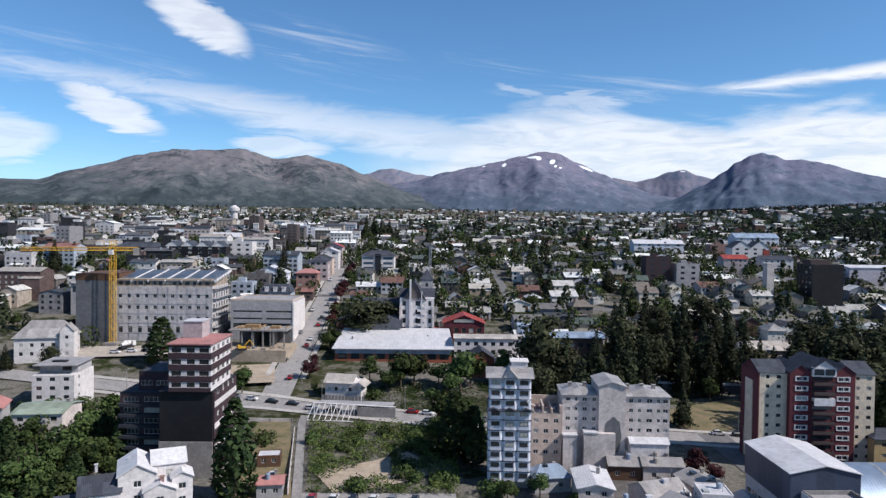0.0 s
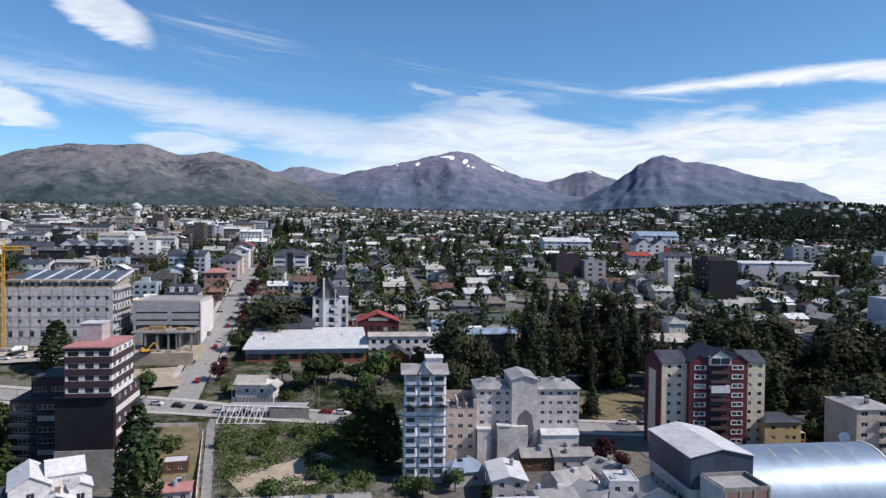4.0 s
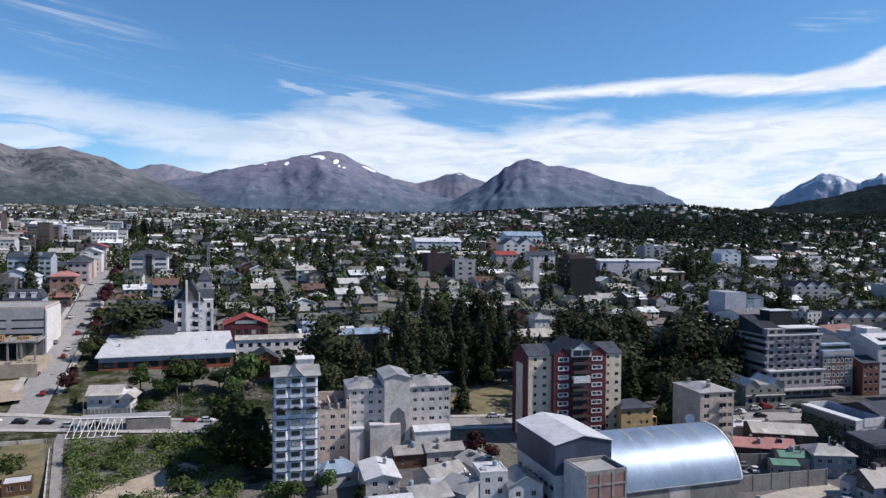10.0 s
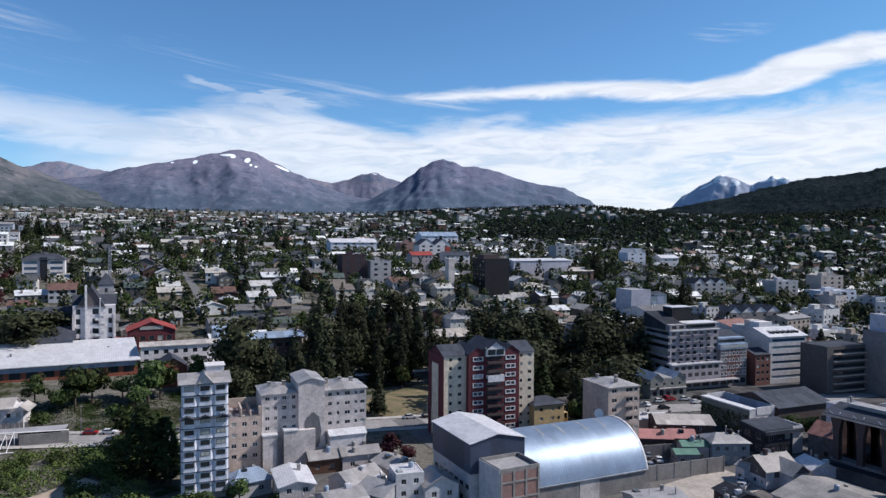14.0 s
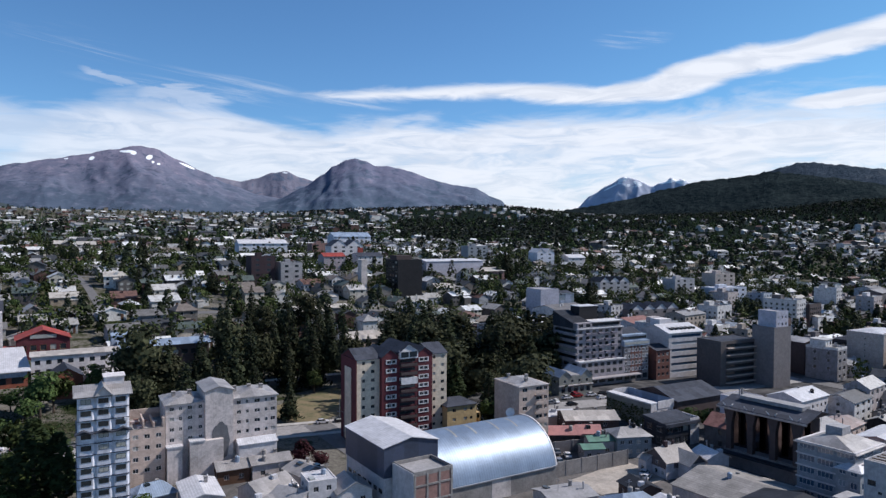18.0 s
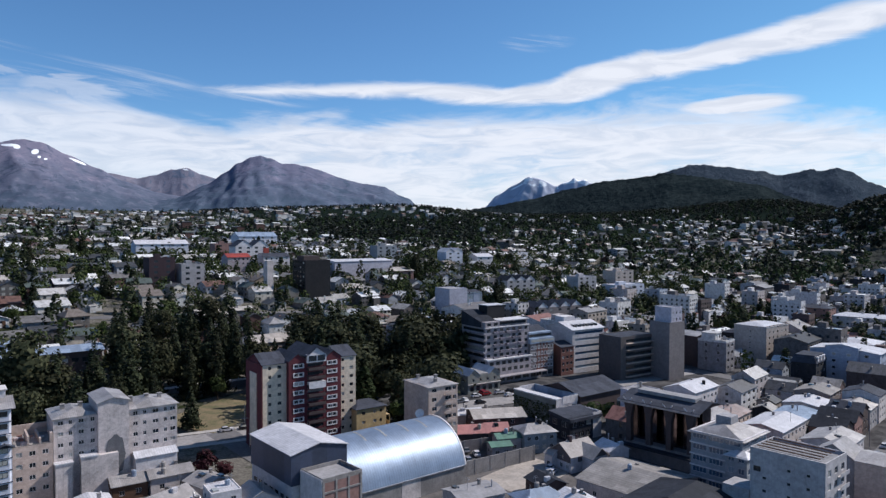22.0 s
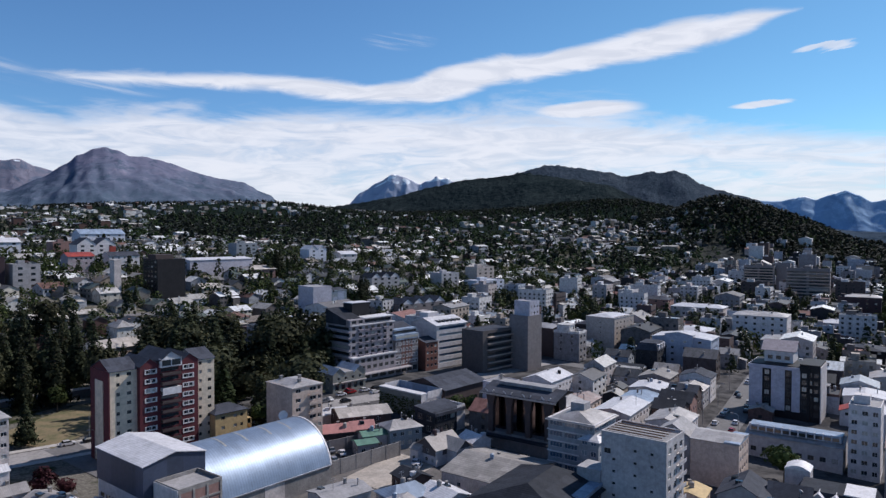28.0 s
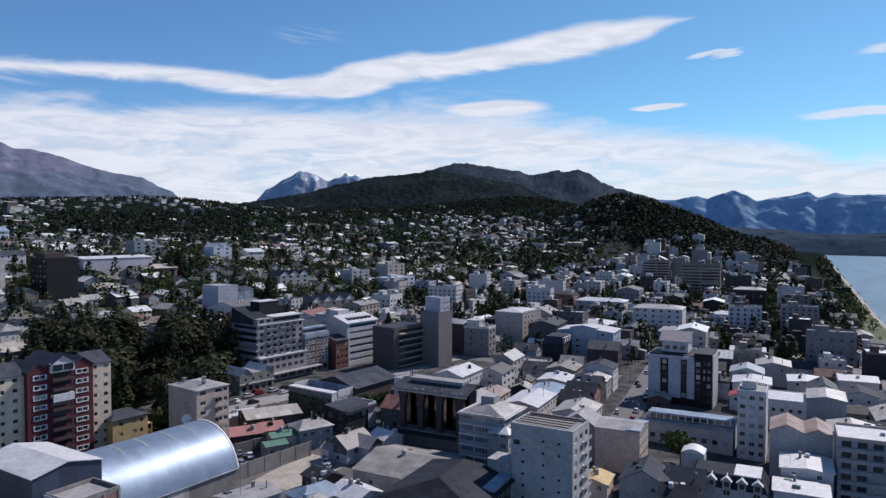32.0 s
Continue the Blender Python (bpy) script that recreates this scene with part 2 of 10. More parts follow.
def leaf_mat(name, col, col2):
    m = bpy.data.materials.new(name)
    m.use_nodes = True
    k = Nodes(m.node_tree)
    g = k.n("ShaderNodeNewGeometry").outputs["Random Per Island"]
    r = k.n("ShaderNodeObjectInfo").outputs["Random"]
    c = k.mix(g, (*col, 1), (*col2, 1))
    c = k.n("ShaderNodeHueSaturation", {"Hue": k.math("ADD", 0.485, k.math("MULTIPLY", r, 0.03)), "Saturation": 0.95, "Value": k.math("ADD", 0.7, k.math("MULTIPLY", r, 0.6)), "Fac": 1.0, "Color": c}).outputs[0]
    b = k.n("ShaderNodeBsdfPrincipled", {"Base Color": c, "Roughness": 0.75, "Specular IOR Level": 0.08})
    tr = k.n("ShaderNodeBsdfTranslucent", {"Color": c})
    mx = k.n("ShaderNodeMixShader", {0: 0.16, 1: b.outputs[0], 2: tr.outputs[0]})
    o = k.n("ShaderNodeOutputMaterial")
    k.t.links.new(mx.outputs[0], o.inputs[0])
    MATS[name] = m
    return m


WHITE = mat("white_render", (0.75, 0.73, 0.71), vary=0.22, streak=0.25, rand=0.05)
CREAM = mat("cream_render", (0.80, 0.70, 0.53), vary=0.2, streak=0.2)
BEIGE = mat("beige_render", (0.65, 0.53, 0.44), vary=0.25, streak=0.3, rand=0.06)
GREY = mat("grey_render", (0.45, 0.45, 0.45), vary=0.3, streak=0.35, rand=0.08)
DIRTY = mat("dirty_white_render", (0.74, 0.68, 0.635), vary=0.4, streak=0.55, col2=(0.38, 0.36, 0.33))
LAV = mat("pale_lavender_render", (0.58, 0.58, 0.64), vary=0.2, streak=0.2)
BLUEW = mat("pale_blue_render", (0.42, 0.49, 0.59), vary=0.2, streak=0.2)
MAROON = mat("maroon_render", (0.125, 0.020, 0.030), vary=0.2, streak=0.15)
BRICK = mat("red_brown_brick", (0.20, 0.085, 0.065), vary=0.25, grain=2.5)
DARKBRICK = mat("dark_plum_cladding", (0.050, 0.026, 0.034), vary=0.2, grain=2.0)
BROWN = mat("dark_brown_render", (0.085, 0.058, 0.055), vary=0.25)
YELLOW = mat("ochre_yellow_render", (0.60, 0.45, 0.22), vary=0.25, streak=0.2)
ORANGE = mat("orange_red_boards", (0.32, 0.10, 0.055), vary=0.3)
CONC = mat("raw_concrete", (0.33, 0.32, 0.30), vary=0.45, streak=0.4, col2=(0.20, 0.19, 0.18), rand=0.06)
DARKG = mat("dark_grey_sheet", (0.050, 0.056, 0.068), rough=0.65, vary=0.2, ribs=0.5, spec=0.05)
BLACK = mat("black_cladding", (0.012, 0.012, 0.016), rough=0.6, vary=0.2, spec=0.25)
SHEET = mat("weathered_zinc_sheet", (0.54, 0.52, 0.49), rough=0.5, metal=0.25, vary=0.35, streak=0.15, ribs=0.4, col2=(0.33, 0.32, 0.31))
PALE = mat("pale_sheet_roof", (0.68, 0.69, 0.70), rough=0.5, vary=0.2, ribs=0.6, sheets=0.12)
SHINY = mat("bright_corrugated_steel", (0.30, 0.39, 0.50), rough=0.46, metal=0.42, vary=0.3, ribs=0.7, bump=0.012, sheets=0.16, mottle=0.12)
GREYROOF = mat("flat_roof_felt", (0.36, 0.36, 0.36), vary=0.4, rand=0.12)
SLATE = mat("slate_grey_roof", (0.085, 0.095, 0.118), rough=0.7, vary=0.3, ribs=0.35, spec=0.06)
REDROOF = mat("red_sheet_roof", (0.45, 0.07, 0.045), rough=0.55, vary=0.25, ribs=0.5)
PINKROOF = mat("faded_red_roof", (0.48, 0.22, 0.20), vary=0.35)
GREENROOF = mat("pale_green_roof", (0.36, 0.44, 0.34), vary=0.35, ribs=0.5)
BLUEROOF = mat("pale_blue_sheet_roof", (0.36, 0.46, 0.58), rough=0.45, vary=0.25, ribs=0.5)
FRAME = mat("white_window_frame", (0.75, 0.75, 0.74), rough=0.5, vary=0.1)
DFRAME = mat("dark_window_frame", (0.06, 0.06, 0.065), rough=0.5, vary=0.1)
WOODM = mat("brown_timber", (0.13, 0.065, 0.035), vary=0.3, grain=2.0)
LATTICE = mat("yellow_paint_steel", (0.70, 0.42, 0.04), rough=0.5, vary=0.2)
STEEL = mat("galvanised_steel", (0.45, 0.46, 0.47), rough=0.4, metal=0.7, vary=0.2)
FIBRE = mat("weathered_fibre_cement", (0.36, 0.345, 0.32), vary=0.4, ribs=0.9, streak=0.2)
GLASS = glass_mat("window_glass")
GLASSD = glass_mat("dark_window_glass", share=0.08)
TRUNK = mat("bark", (0.10, 0.075, 0.055), grain=3.0, vary=0.3)
LEAF = {
    "green": leaf_mat("broad_leaves", (0.020, 0.036, 0.011), (0.072, 0.096, 0.030)),
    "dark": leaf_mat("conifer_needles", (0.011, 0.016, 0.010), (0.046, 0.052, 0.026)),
    # needles greyed in colour to stand for haze over distant trees
    "far": leaf_mat("haze_grey_conifer_needles", (0.010, 0.014, 0.012), (0.034, 0.040, 0.032)),
    "mid": leaf_mat("cypress_needles", (0.014, 0.026, 0.010), (0.044, 0.064, 0.024)),
    "olive": leaf_mat("pine_needles", (0.014, 0.018, 0.010), (0.060, 0.060, 0.030)),
    "scrub": leaf_mat("rough_weeds", (0.035, 0.058, 0.014), (0.13, 0.155, 0.045)),
    "plum": leaf_mat("plum_leaves", (0.035, 0.010, 0.014), (0.075, 0.025, 0.028)),
    "lime": leaf_mat("lime_green_leaves", (0.10, 0.14, 0.02), (0.20, 0.22, 0.035)),
}

# ---- the land ----
SHORE = [-400, -5, 0, 60, 150, 260, 320, 400, 510, 820, 1880, 2600, 4900]
LEVEL = [-4, -1.5, 0.6, 5, 8.5, 12, 14.5, 27, 45, 63, 105, 150, 165]
# wooded hills: azimuth, distance, height, half widths along and across the line of sight
HILLS = [(36, 2300, 49, 500, 280), (26, 2300, 29, 500, 280), (57, 2050, 52, 520, 560), (66, 2050, 58, 480, 260), (69.2, 1430, 35, 230, 62), (71.6, 1430, 55, 230, 62), (74, 1440, 53, 230, 62),
         (76.4, 1450, 45, 230, 62), (78.8, 1470, 37, 230, 62), (81.2, 1500, 14, 230, 62), (83.6, 1550, 25, 230, 62)]


def ground(x, y):
    """The land's height; works on numbers and on arrays."""
    x, y = np.asarray(x, float), np.asarray(y, float)
    s = y - 0.12 * x + 75 + 0.033 * np.clip(x - 560, 0, 1700)
    z = np.interp(s, SHORE, LEVEL)
    for a, r, h, along, across in HILLS:
        a = radians(a)
        cx, cy = r * math.sin(a), r * math.cos(a)
        u, v = (x - cx) * math.sin(a) + (y - cy) * math.cos(a), (x - cx) * math.cos(a) - (y - cy) * math.sin(a)
        z = z + h * np.exp(-(u / along) ** 2 - (v / across) ** 2) * np.clip(s / 120, 0, 1)
    return z


def gz(x, y):
    return float(ground(x, y))


def mesh_from(name, verts, faces, material, smooth=False):
    me = bpy.data.meshes.new(name)
    me.from_pydata(verts, [], faces)
    me.materials.append(material)
    if smooth:
        me.polygons.foreach_set("use_smooth", [True] * len(me.polygons))
    me.update()
    return me


def grid_faces(n, m, wrap=False):
    i, j = np.meshgrid(np.arange(n - 1), np.arange(m if wrap else m - 1), indexing="ij")
    a = i * m + j
    b = i * m + (j + 1) % m
    return np.stack([a, b, b + m, a + m], -1).reshape(-1, 4).tolist()


def ground_material():
    m = bpy.data.materials.new("town_ground")
    m.use_nodes = True
    k = Nodes(m.node_tree)
    co = k.n("ShaderNodeTexCoord").outputs["Object"]
    a = k.noise(co, 0.018, 6.0, 0.62)
    b = k.noise(co, 0.14, 6.0, 0.65)
    c = k.noise(co, 1.3, 4.0, 0.65)
    grass = k.mix(k.smooth(b, 0.35, 0.65), (0.018, 0.025, 0.010, 1), (0.062, 0.058, 0.034, 1))
    earth = k.mix(k.smooth(c, 0.3, 0.7), (0.085, 0.078, 0.070, 1), (0.17, 0.155, 0.138, 1))
    col = k.mix(k.smooth(k.math("ADD", k.math("MULTIPLY", a, 0.5), k.math("MULTIPLY", b, 0.5)), 0.44, 0.55), grass, earth)
    sp = k.n("ShaderNodeSeparateXYZ", {0: co})
    z = sp.outputs[2]
    # paved yards of the centre, below the gardens
    yard = k.mix(k.smooth(b, 0.35, 0.65), (0.040, 0.039, 0.042, 1), (0.105, 0.100, 0.102, 1))
    up = k.math("ADD", k.math("SUBTRACT", sp.outputs[1], k.math("MULTIPLY", sp.outputs[0], 0.12)), k.math("MULTIPLY", b, 60.0))
    inner = k.math("MULTIPLY", k.smooth(up, 300.0, 250.0), k.math("MULTIPLY", k.smooth(sp.outputs[0], 105.0, 150.0), k.smooth(up, -40.0, -20.0)))
    col = k.mix(inner, col, yard)
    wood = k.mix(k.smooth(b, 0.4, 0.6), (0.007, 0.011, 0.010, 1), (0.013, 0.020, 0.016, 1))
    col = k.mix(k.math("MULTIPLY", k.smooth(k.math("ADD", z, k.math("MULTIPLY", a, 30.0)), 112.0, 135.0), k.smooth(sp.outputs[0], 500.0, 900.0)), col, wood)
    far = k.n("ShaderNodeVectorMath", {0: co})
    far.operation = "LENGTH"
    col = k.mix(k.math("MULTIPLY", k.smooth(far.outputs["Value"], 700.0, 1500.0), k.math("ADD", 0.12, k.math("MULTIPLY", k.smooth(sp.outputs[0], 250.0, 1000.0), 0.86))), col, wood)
    bp = k.n("ShaderNodeBump", {"Strength": 0.4, "Distance": 0.3, "Height": c}).outputs[0]
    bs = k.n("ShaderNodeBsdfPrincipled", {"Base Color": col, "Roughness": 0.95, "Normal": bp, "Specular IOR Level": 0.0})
    o = k.n("ShaderNodeOutputMaterial")
    k.t.links.new(bs.outputs[0], o.inputs[0])
    return m


def make_ground():
    rs = np.concatenate([[0.5], np.geomspace(20, 4950, 190)])
    az = np.concatenate([np.radians(np.linspace(-50, 110, 380)), np.radians(np.linspace(112, 308, 70))])
    r, a = np.meshgrid(rs, az, indexing="ij")
    x, y = r * np.sin(a), r * np.cos(a)
    z = ground(x, y)
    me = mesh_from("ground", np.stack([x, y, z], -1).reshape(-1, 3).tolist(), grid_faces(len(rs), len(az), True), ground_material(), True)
    tagged(new("ground", me), "sloping town ground of earth, dry grass and gardens", "ground", kind="structure")


def water_material():
    m = bpy.data.materials.new("lake_water")
    m.use_nodes = True
    k = Nodes(m.node_tree)
    co = k.n("ShaderNodeTexCoord").outputs["Object"]
    st = k.n("ShaderNodeMapping", {"Vector": co, "Scale": (0.12, 0.3, 1.0)}).outputs[0]
    n = k.noise(st, 0.6, 6.0, 0.7)
    gust = k.smooth(k.noise(k.n("ShaderNodeMapping", {"Vector": co, "Scale": (0.008, 0.035, 1.0)}).outputs[0], 1.0, 6.0, 0.68), 0.38, 0.64)
    bp = k.n("ShaderNodeBump", {"Strength": 0.9, "Distance": 1.0, "Height": n}).outputs[0]
    b = k.n("ShaderNodeBsdfPrincipled", {"Base Color": k.mix(gust, (0.050, 0.072, 0.098, 1), (0.110, 0.150, 0.200, 1)), "Roughness": 0.28, "Normal": bp, "Specular IOR Level": 0.5})
    o = k.n("ShaderNodeOutputMaterial")
    k.t.links.new(b.outputs[0], o.inputs[0])
    return m


def make_lake():
    rs = np.array([0.5, 200, 600, 1200, 2200, 3400, 4950])
    az = np.radians(np.linspace(70, 300, 60))
    r, a = np.meshgrid(rs, az, indexing="ij")
    me = mesh_from("lake", np.stack([r * np.sin(a), r * np.cos(a), 0 * r], -1).reshape(-1, 3).tolist(), grid_faces(len(rs), len(az)), water_material(), True)
    tagged(new("lake", me), "blue lake with wind ripples along the shore", "lake", kind="structure")


def rock_material(name, rock, scrub, wood, snow, low, high, bare=0.80, fields=()):
    """Bare slopes over scrub over woods, by height, with gullies and a little snow near the top."""
    m = bpy.data.materials.new(name)
    m.use_nodes = True
    k = Nodes(m.node_tree)
    co = k.n("ShaderNodeTexCoord").outputs["Object"]
    z = k.n("ShaderNodeSeparateXYZ", {0: co}).outputs[2]
    a = k.noise(co, 0.0035, 8.0, 0.66, 0.6)
    b = k.noise(co, 0.016, 8.0, 0.7, 0.4)
    zz = k.math("ADD", z, k.math("MULTIPLY", k.math("SUBTRACT", k.math("ADD", a, b), 1.0), (high - low) * 1.1))
    c = k.mix(k.smooth(zz, low, low + (high - low) * 0.35), (*wood, 1), (*scrub, 1))
    c = k.mix(k.smooth(zz, low + (high - low) * 0.30, low + (high - low) * 0.8), c, (*rock, 1))
    c = k.mix(k.smooth(b, 0.5, 0.72), c, k.mix(1.0, c, (1.35, 1.28, 1.2, 1), "MULTIPLY"))
    c = k.mix(k.smooth(a, 0.42, 0.30), c, k.mix(1.0, c, (0.55, 0.58, 0.62, 1), "MULTIPLY"))
    d = k.noise(co, 0.011, 9.0, 0.72, 1.2)
    patch = 0.15 if snow else 0.75
    c = k.mix(k.math("MULTIPLY", k.smooth(d, 0.53, 0.60), patch), c, k.mix(1.0, (*wood, 1), (0.82, 0.86, 0.9, 1), "MULTIPLY"))
    c = k.mix(k.math("MULTIPLY", k.smooth(d, 0.44, 0.38), 0.5), c, k.mix(1.0, c, (1.4, 1.32, 1.25, 1), "MULTIPLY"))
    if snow:
        f = k.math("MULTIPLY", k.smooth(z, snow, snow + 35), k.smooth(k.math("ADD", b, k.math("MULTIPLY", a, 0.5)), bare, bare + 0.03))
        c = k.mix(f, c, (0.75, 0.78, 0.82, 1))
    if fields:
        # single snow fields: bearing, height angle, half width, half height, fall
        sp = k.n("ShaderNodeSeparateXYZ", {0: co})
        az = k.math("MULTIPLY", k.math("ARCTAN2", sp.outputs[0], sp.outputs[1]), 57.2958)
        el = k.math("MULTIPLY", k.math("ARCTAN2", k.math("SUBTRACT", z, 75.0), k.math("SQRT", k.math("ADD", k.math("POWER", sp.outputs[0], 2.0), k.math("POWER", sp.outputs[1], 2.0)))), 57.2958)
        rag = k.math("MULTIPLY", k.math("SUBTRACT", k.noise(co, 0.03, 3.0, 0.6), 0.5), 1.6)
        for a0, e0, ha, he, fall in fields:
            u = k.math("DIVIDE", k.math("SUBTRACT", az, a0), ha)
            v = k.math("DIVIDE", k.math("SUBTRACT", el, k.math("ADD", e0, k.math("MULTIPLY", k.math("SUBTRACT", az, a0), fall))), he)
            q = k.math("ADD", k.math("ADD", k.math("MULTIPLY", u, u), k.math("MULTIPLY", v, v)), rag)
            c = k.mix(k.smooth(q, 1.1, 0.8), c, (0.80, 0.82, 0.86, 1))
    bp = k.n("ShaderNodeBump", {"Strength": 0.2 if snow else 0.42, "Distance": 9.0, "Height": k.math("ADD", k.math("ADD", b, a), k.math("MULTIPLY", d, 0.8))}).outputs[0]
    bs = k.n("ShaderNodeBsdfPrincipled", {"Base Color": c, "Roughness": 1.0, "Normal": bp, "Specular IOR Level": 0.0})
    o = k.n("ShaderNodeOutputMaterial")
    k.t.links.new(bs.outputs[0], o.inputs[0])
    return m


def wooded_material(name, dark, light, open_ground):
    """A closed canopy of woods: crowns some ten metres wide, broad lighter and darker stands, a few clearings."""
    m = bpy.data.materials.new(name)
    m.use_nodes = True
    k = Nodes(m.node_tree)
    co = k.n("ShaderNodeTexCoord").outputs["Object"]
    stand = k.noise(co, 0.004, 5.0, 0.6, 0.5)
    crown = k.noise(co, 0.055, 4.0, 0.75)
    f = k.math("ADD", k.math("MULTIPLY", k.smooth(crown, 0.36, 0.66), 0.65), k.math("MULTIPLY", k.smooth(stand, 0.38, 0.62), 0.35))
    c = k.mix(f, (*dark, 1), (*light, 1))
    c = k.mix(k.math("MULTIPLY", k.smooth(k.math("ADD", stand, k.math("MULTIPLY", crown, 0.5)), 0.86, 0.96), 0.6), c, (*open_ground, 1))
    bp = k.n("ShaderNodeBump", {"Strength": 1.0, "Distance": 9.0, "Height": crown}).outputs[0]
    bs = k.n("ShaderNodeBsdfPrincipled", {"Base Color": c, "Roughness": 1.0, "Normal": bp, "Specular IOR Level": 0.0})
    o = k.n("ShaderNodeOutputMaterial")
    k.t.links.new(bs.outputs[0], o.inputs[0])
    return m


def mountain(label, dist, crest, material, depth=700, foot=60.0, rough=1.0, seed=0, span=420.0, canopy=0.0):
    """A range at one distance; crest: some azimuths and elevations of its skyline in degrees, joined smoothly."""
    ca, ce = np.array(crest, float).T
    az = np.arange(ca[0], ca[-1], 0.14)
    i = np.clip(np.searchsorted(ca, az) - 1, 0, len(ca) - 2)
    u = (az - ca[i]) / (ca[i + 1] - ca[i])
    u = 0.45 * u + 0.55 * u * u * (3 - 2 * u)
    tops = dist * np.tan(np.radians(ce[i] + (ce[i + 1] - ce[i]) * u)) + 75 - foot
    rows = np.concatenate([np.linspace(-1, 0, 46), np.linspace(0.06, 0.5, 8)])
    verts = []
    for v in rows:
        for a, h in zip(az, tops):
            r = dist + depth * v
            x, y = r * math.sin(radians(a)), r * math.cos(radians(a))
            p = Vector((x / span, y / span, seed))
            warp = noise.noise_vector(p * 0.7) * 0.7
            q = p + warp
            spur = noise.ridged_multi_fractal(q, 1.0, 2.1, 5, 1.0, 2.0) - 1.1
            fine = noise.fractal(p * 5.0, 0.8, 2.1, 4)
            down = -v if v < 0 else v * 1.9
            fall = max(0.0, 1 - down) ** 1.12
            mask = min(1.0, down * 3.2) * (1 - 0.6 * down)
            z = foot + h * fall + h * rough * mask * (0.30 * spur + 0.07 * fine) + h * 0.010 * max(0.0, 1 - 6 * down) * noise.fractal(Vector((a * 1.6, seed, 0.7)), 0.8, 2.0, 3)
            if canopy:
                z += canopy * noise.noise(Vector((x / 11.0, y / 16.0, seed)))
            verts.append((x, y, z))
    me = mesh_from("mountain", verts, grid_faces(len(rows), len(az)), material, True)
    tagged(new("mountain", me), label, "mountain", kind="structure")


def make_mountains():
    # the slope colours below hold a bluish tint that stands for distance haze
    brown = rock_material("hazy_brown_slopes", (0.136, 0.128, 0.144), (0.076, 0.086, 0.098), (0.040, 0.052, 0.060), 0, 170, 500)
    snowy = rock_material("hazy_snow_dotted_slopes", (0.156, 0.148, 0.206), (0.104, 0.116, 0.166), (0.068, 0.088, 0.128), 0, 190, 560,
                          fields=((7.35, 6.05, 0.55, 0.10, 0.05), (7.75, 5.95, 0.22, 0.14, 0.0), (4.95, 5.42, 0.20, 0.13, 0.3), (8.86, 5.68, 0.22, 0.17, 0.2), (9.1, 5.32, 0.10, 0.09, 0.0), (9.5, 5.2, 0.12, 0.06, 0.0), (11.55, 5.12, 0.55, 0.09, -0.42), (3.3, 5.3, 0.14, 0.05, 0.2)))
    blue = rock_material("haze_blue_rock_slopes", (0.128, 0.130, 0.190), (0.092, 0.112, 0.162), (0.070, 0.096, 0.136), 0, 170, 520)
    # atmospheric blue is baked into these far rock colours
    far = rock_material("haze_blue_snowy_rock", (0.360, 0.385, 0.480), (0.300, 0.350, 0.465), (0.260, 0.325, 0.455), 340, 60, 300, 0.80,
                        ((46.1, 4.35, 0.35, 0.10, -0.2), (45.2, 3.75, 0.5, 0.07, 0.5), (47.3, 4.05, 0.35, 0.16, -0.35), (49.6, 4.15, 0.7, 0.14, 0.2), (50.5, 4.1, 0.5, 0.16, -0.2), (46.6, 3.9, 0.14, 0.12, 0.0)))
    # haze painted on the ridge behind by paler, bluer colours
    ridge = rock_material("haze_pale_far_ridge", (0.175, 0.170, 0.220), (0.140, 0.155, 0.215), (0.115, 0.145, 0.205), 0, 120, 380, fields=((18.9, 4.82, 0.22, 0.05, -0.1),))
    # range across the lake: haze mixed into rock, scrub and woods as blue
    lake = rock_material("haze_blue_shore_slopes", (0.285, 0.385, 0.530), (0.250, 0.355, 0.500), (0.215, 0.315, 0.470), 250, 40, 300, 0.72,
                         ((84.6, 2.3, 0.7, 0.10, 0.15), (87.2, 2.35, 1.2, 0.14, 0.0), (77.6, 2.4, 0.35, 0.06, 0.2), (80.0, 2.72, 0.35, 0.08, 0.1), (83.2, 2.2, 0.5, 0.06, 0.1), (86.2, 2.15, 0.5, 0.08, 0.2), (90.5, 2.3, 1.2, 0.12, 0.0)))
    # far-shore woods get the blue of hazy air in their base colour
    wood = rock_material("haze_blue_shore_woods", (0.040, 0.056, 0.080), (0.026, 0.040, 0.062), (0.018, 0.030, 0.046), 0, 5, 60)
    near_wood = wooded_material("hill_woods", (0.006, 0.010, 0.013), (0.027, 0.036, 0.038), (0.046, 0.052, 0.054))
    # same woods paler and bluer: haze put into the back hill's colour
    hazed_wood = wooded_material("haze_blue_hill_woods", (0.024, 0.035, 0.050), (0.054, 0.068, 0.088), (0.075, 0.084, 0.098))
    mountain("long bare brown mountain with rounded tops", 3900, [(-60, 3.0), (-46, 4.2), (-36, 3.2), (-30.4, 3.3), (-28, 4.1), (-26.1, 4.64), (-23.8, 5.4), (-21, 6.0), (-18.2, 6.05), (-16.1, 6.28), (-13.5, 5.55), (-11.2, 5.93), (-8.5, 5.33), (-6.25, 4.45), (-2.5, 3.0), (2, 1.7), (6, 0.6)], brown, 900, 85, 0.5, 1, 520.0)
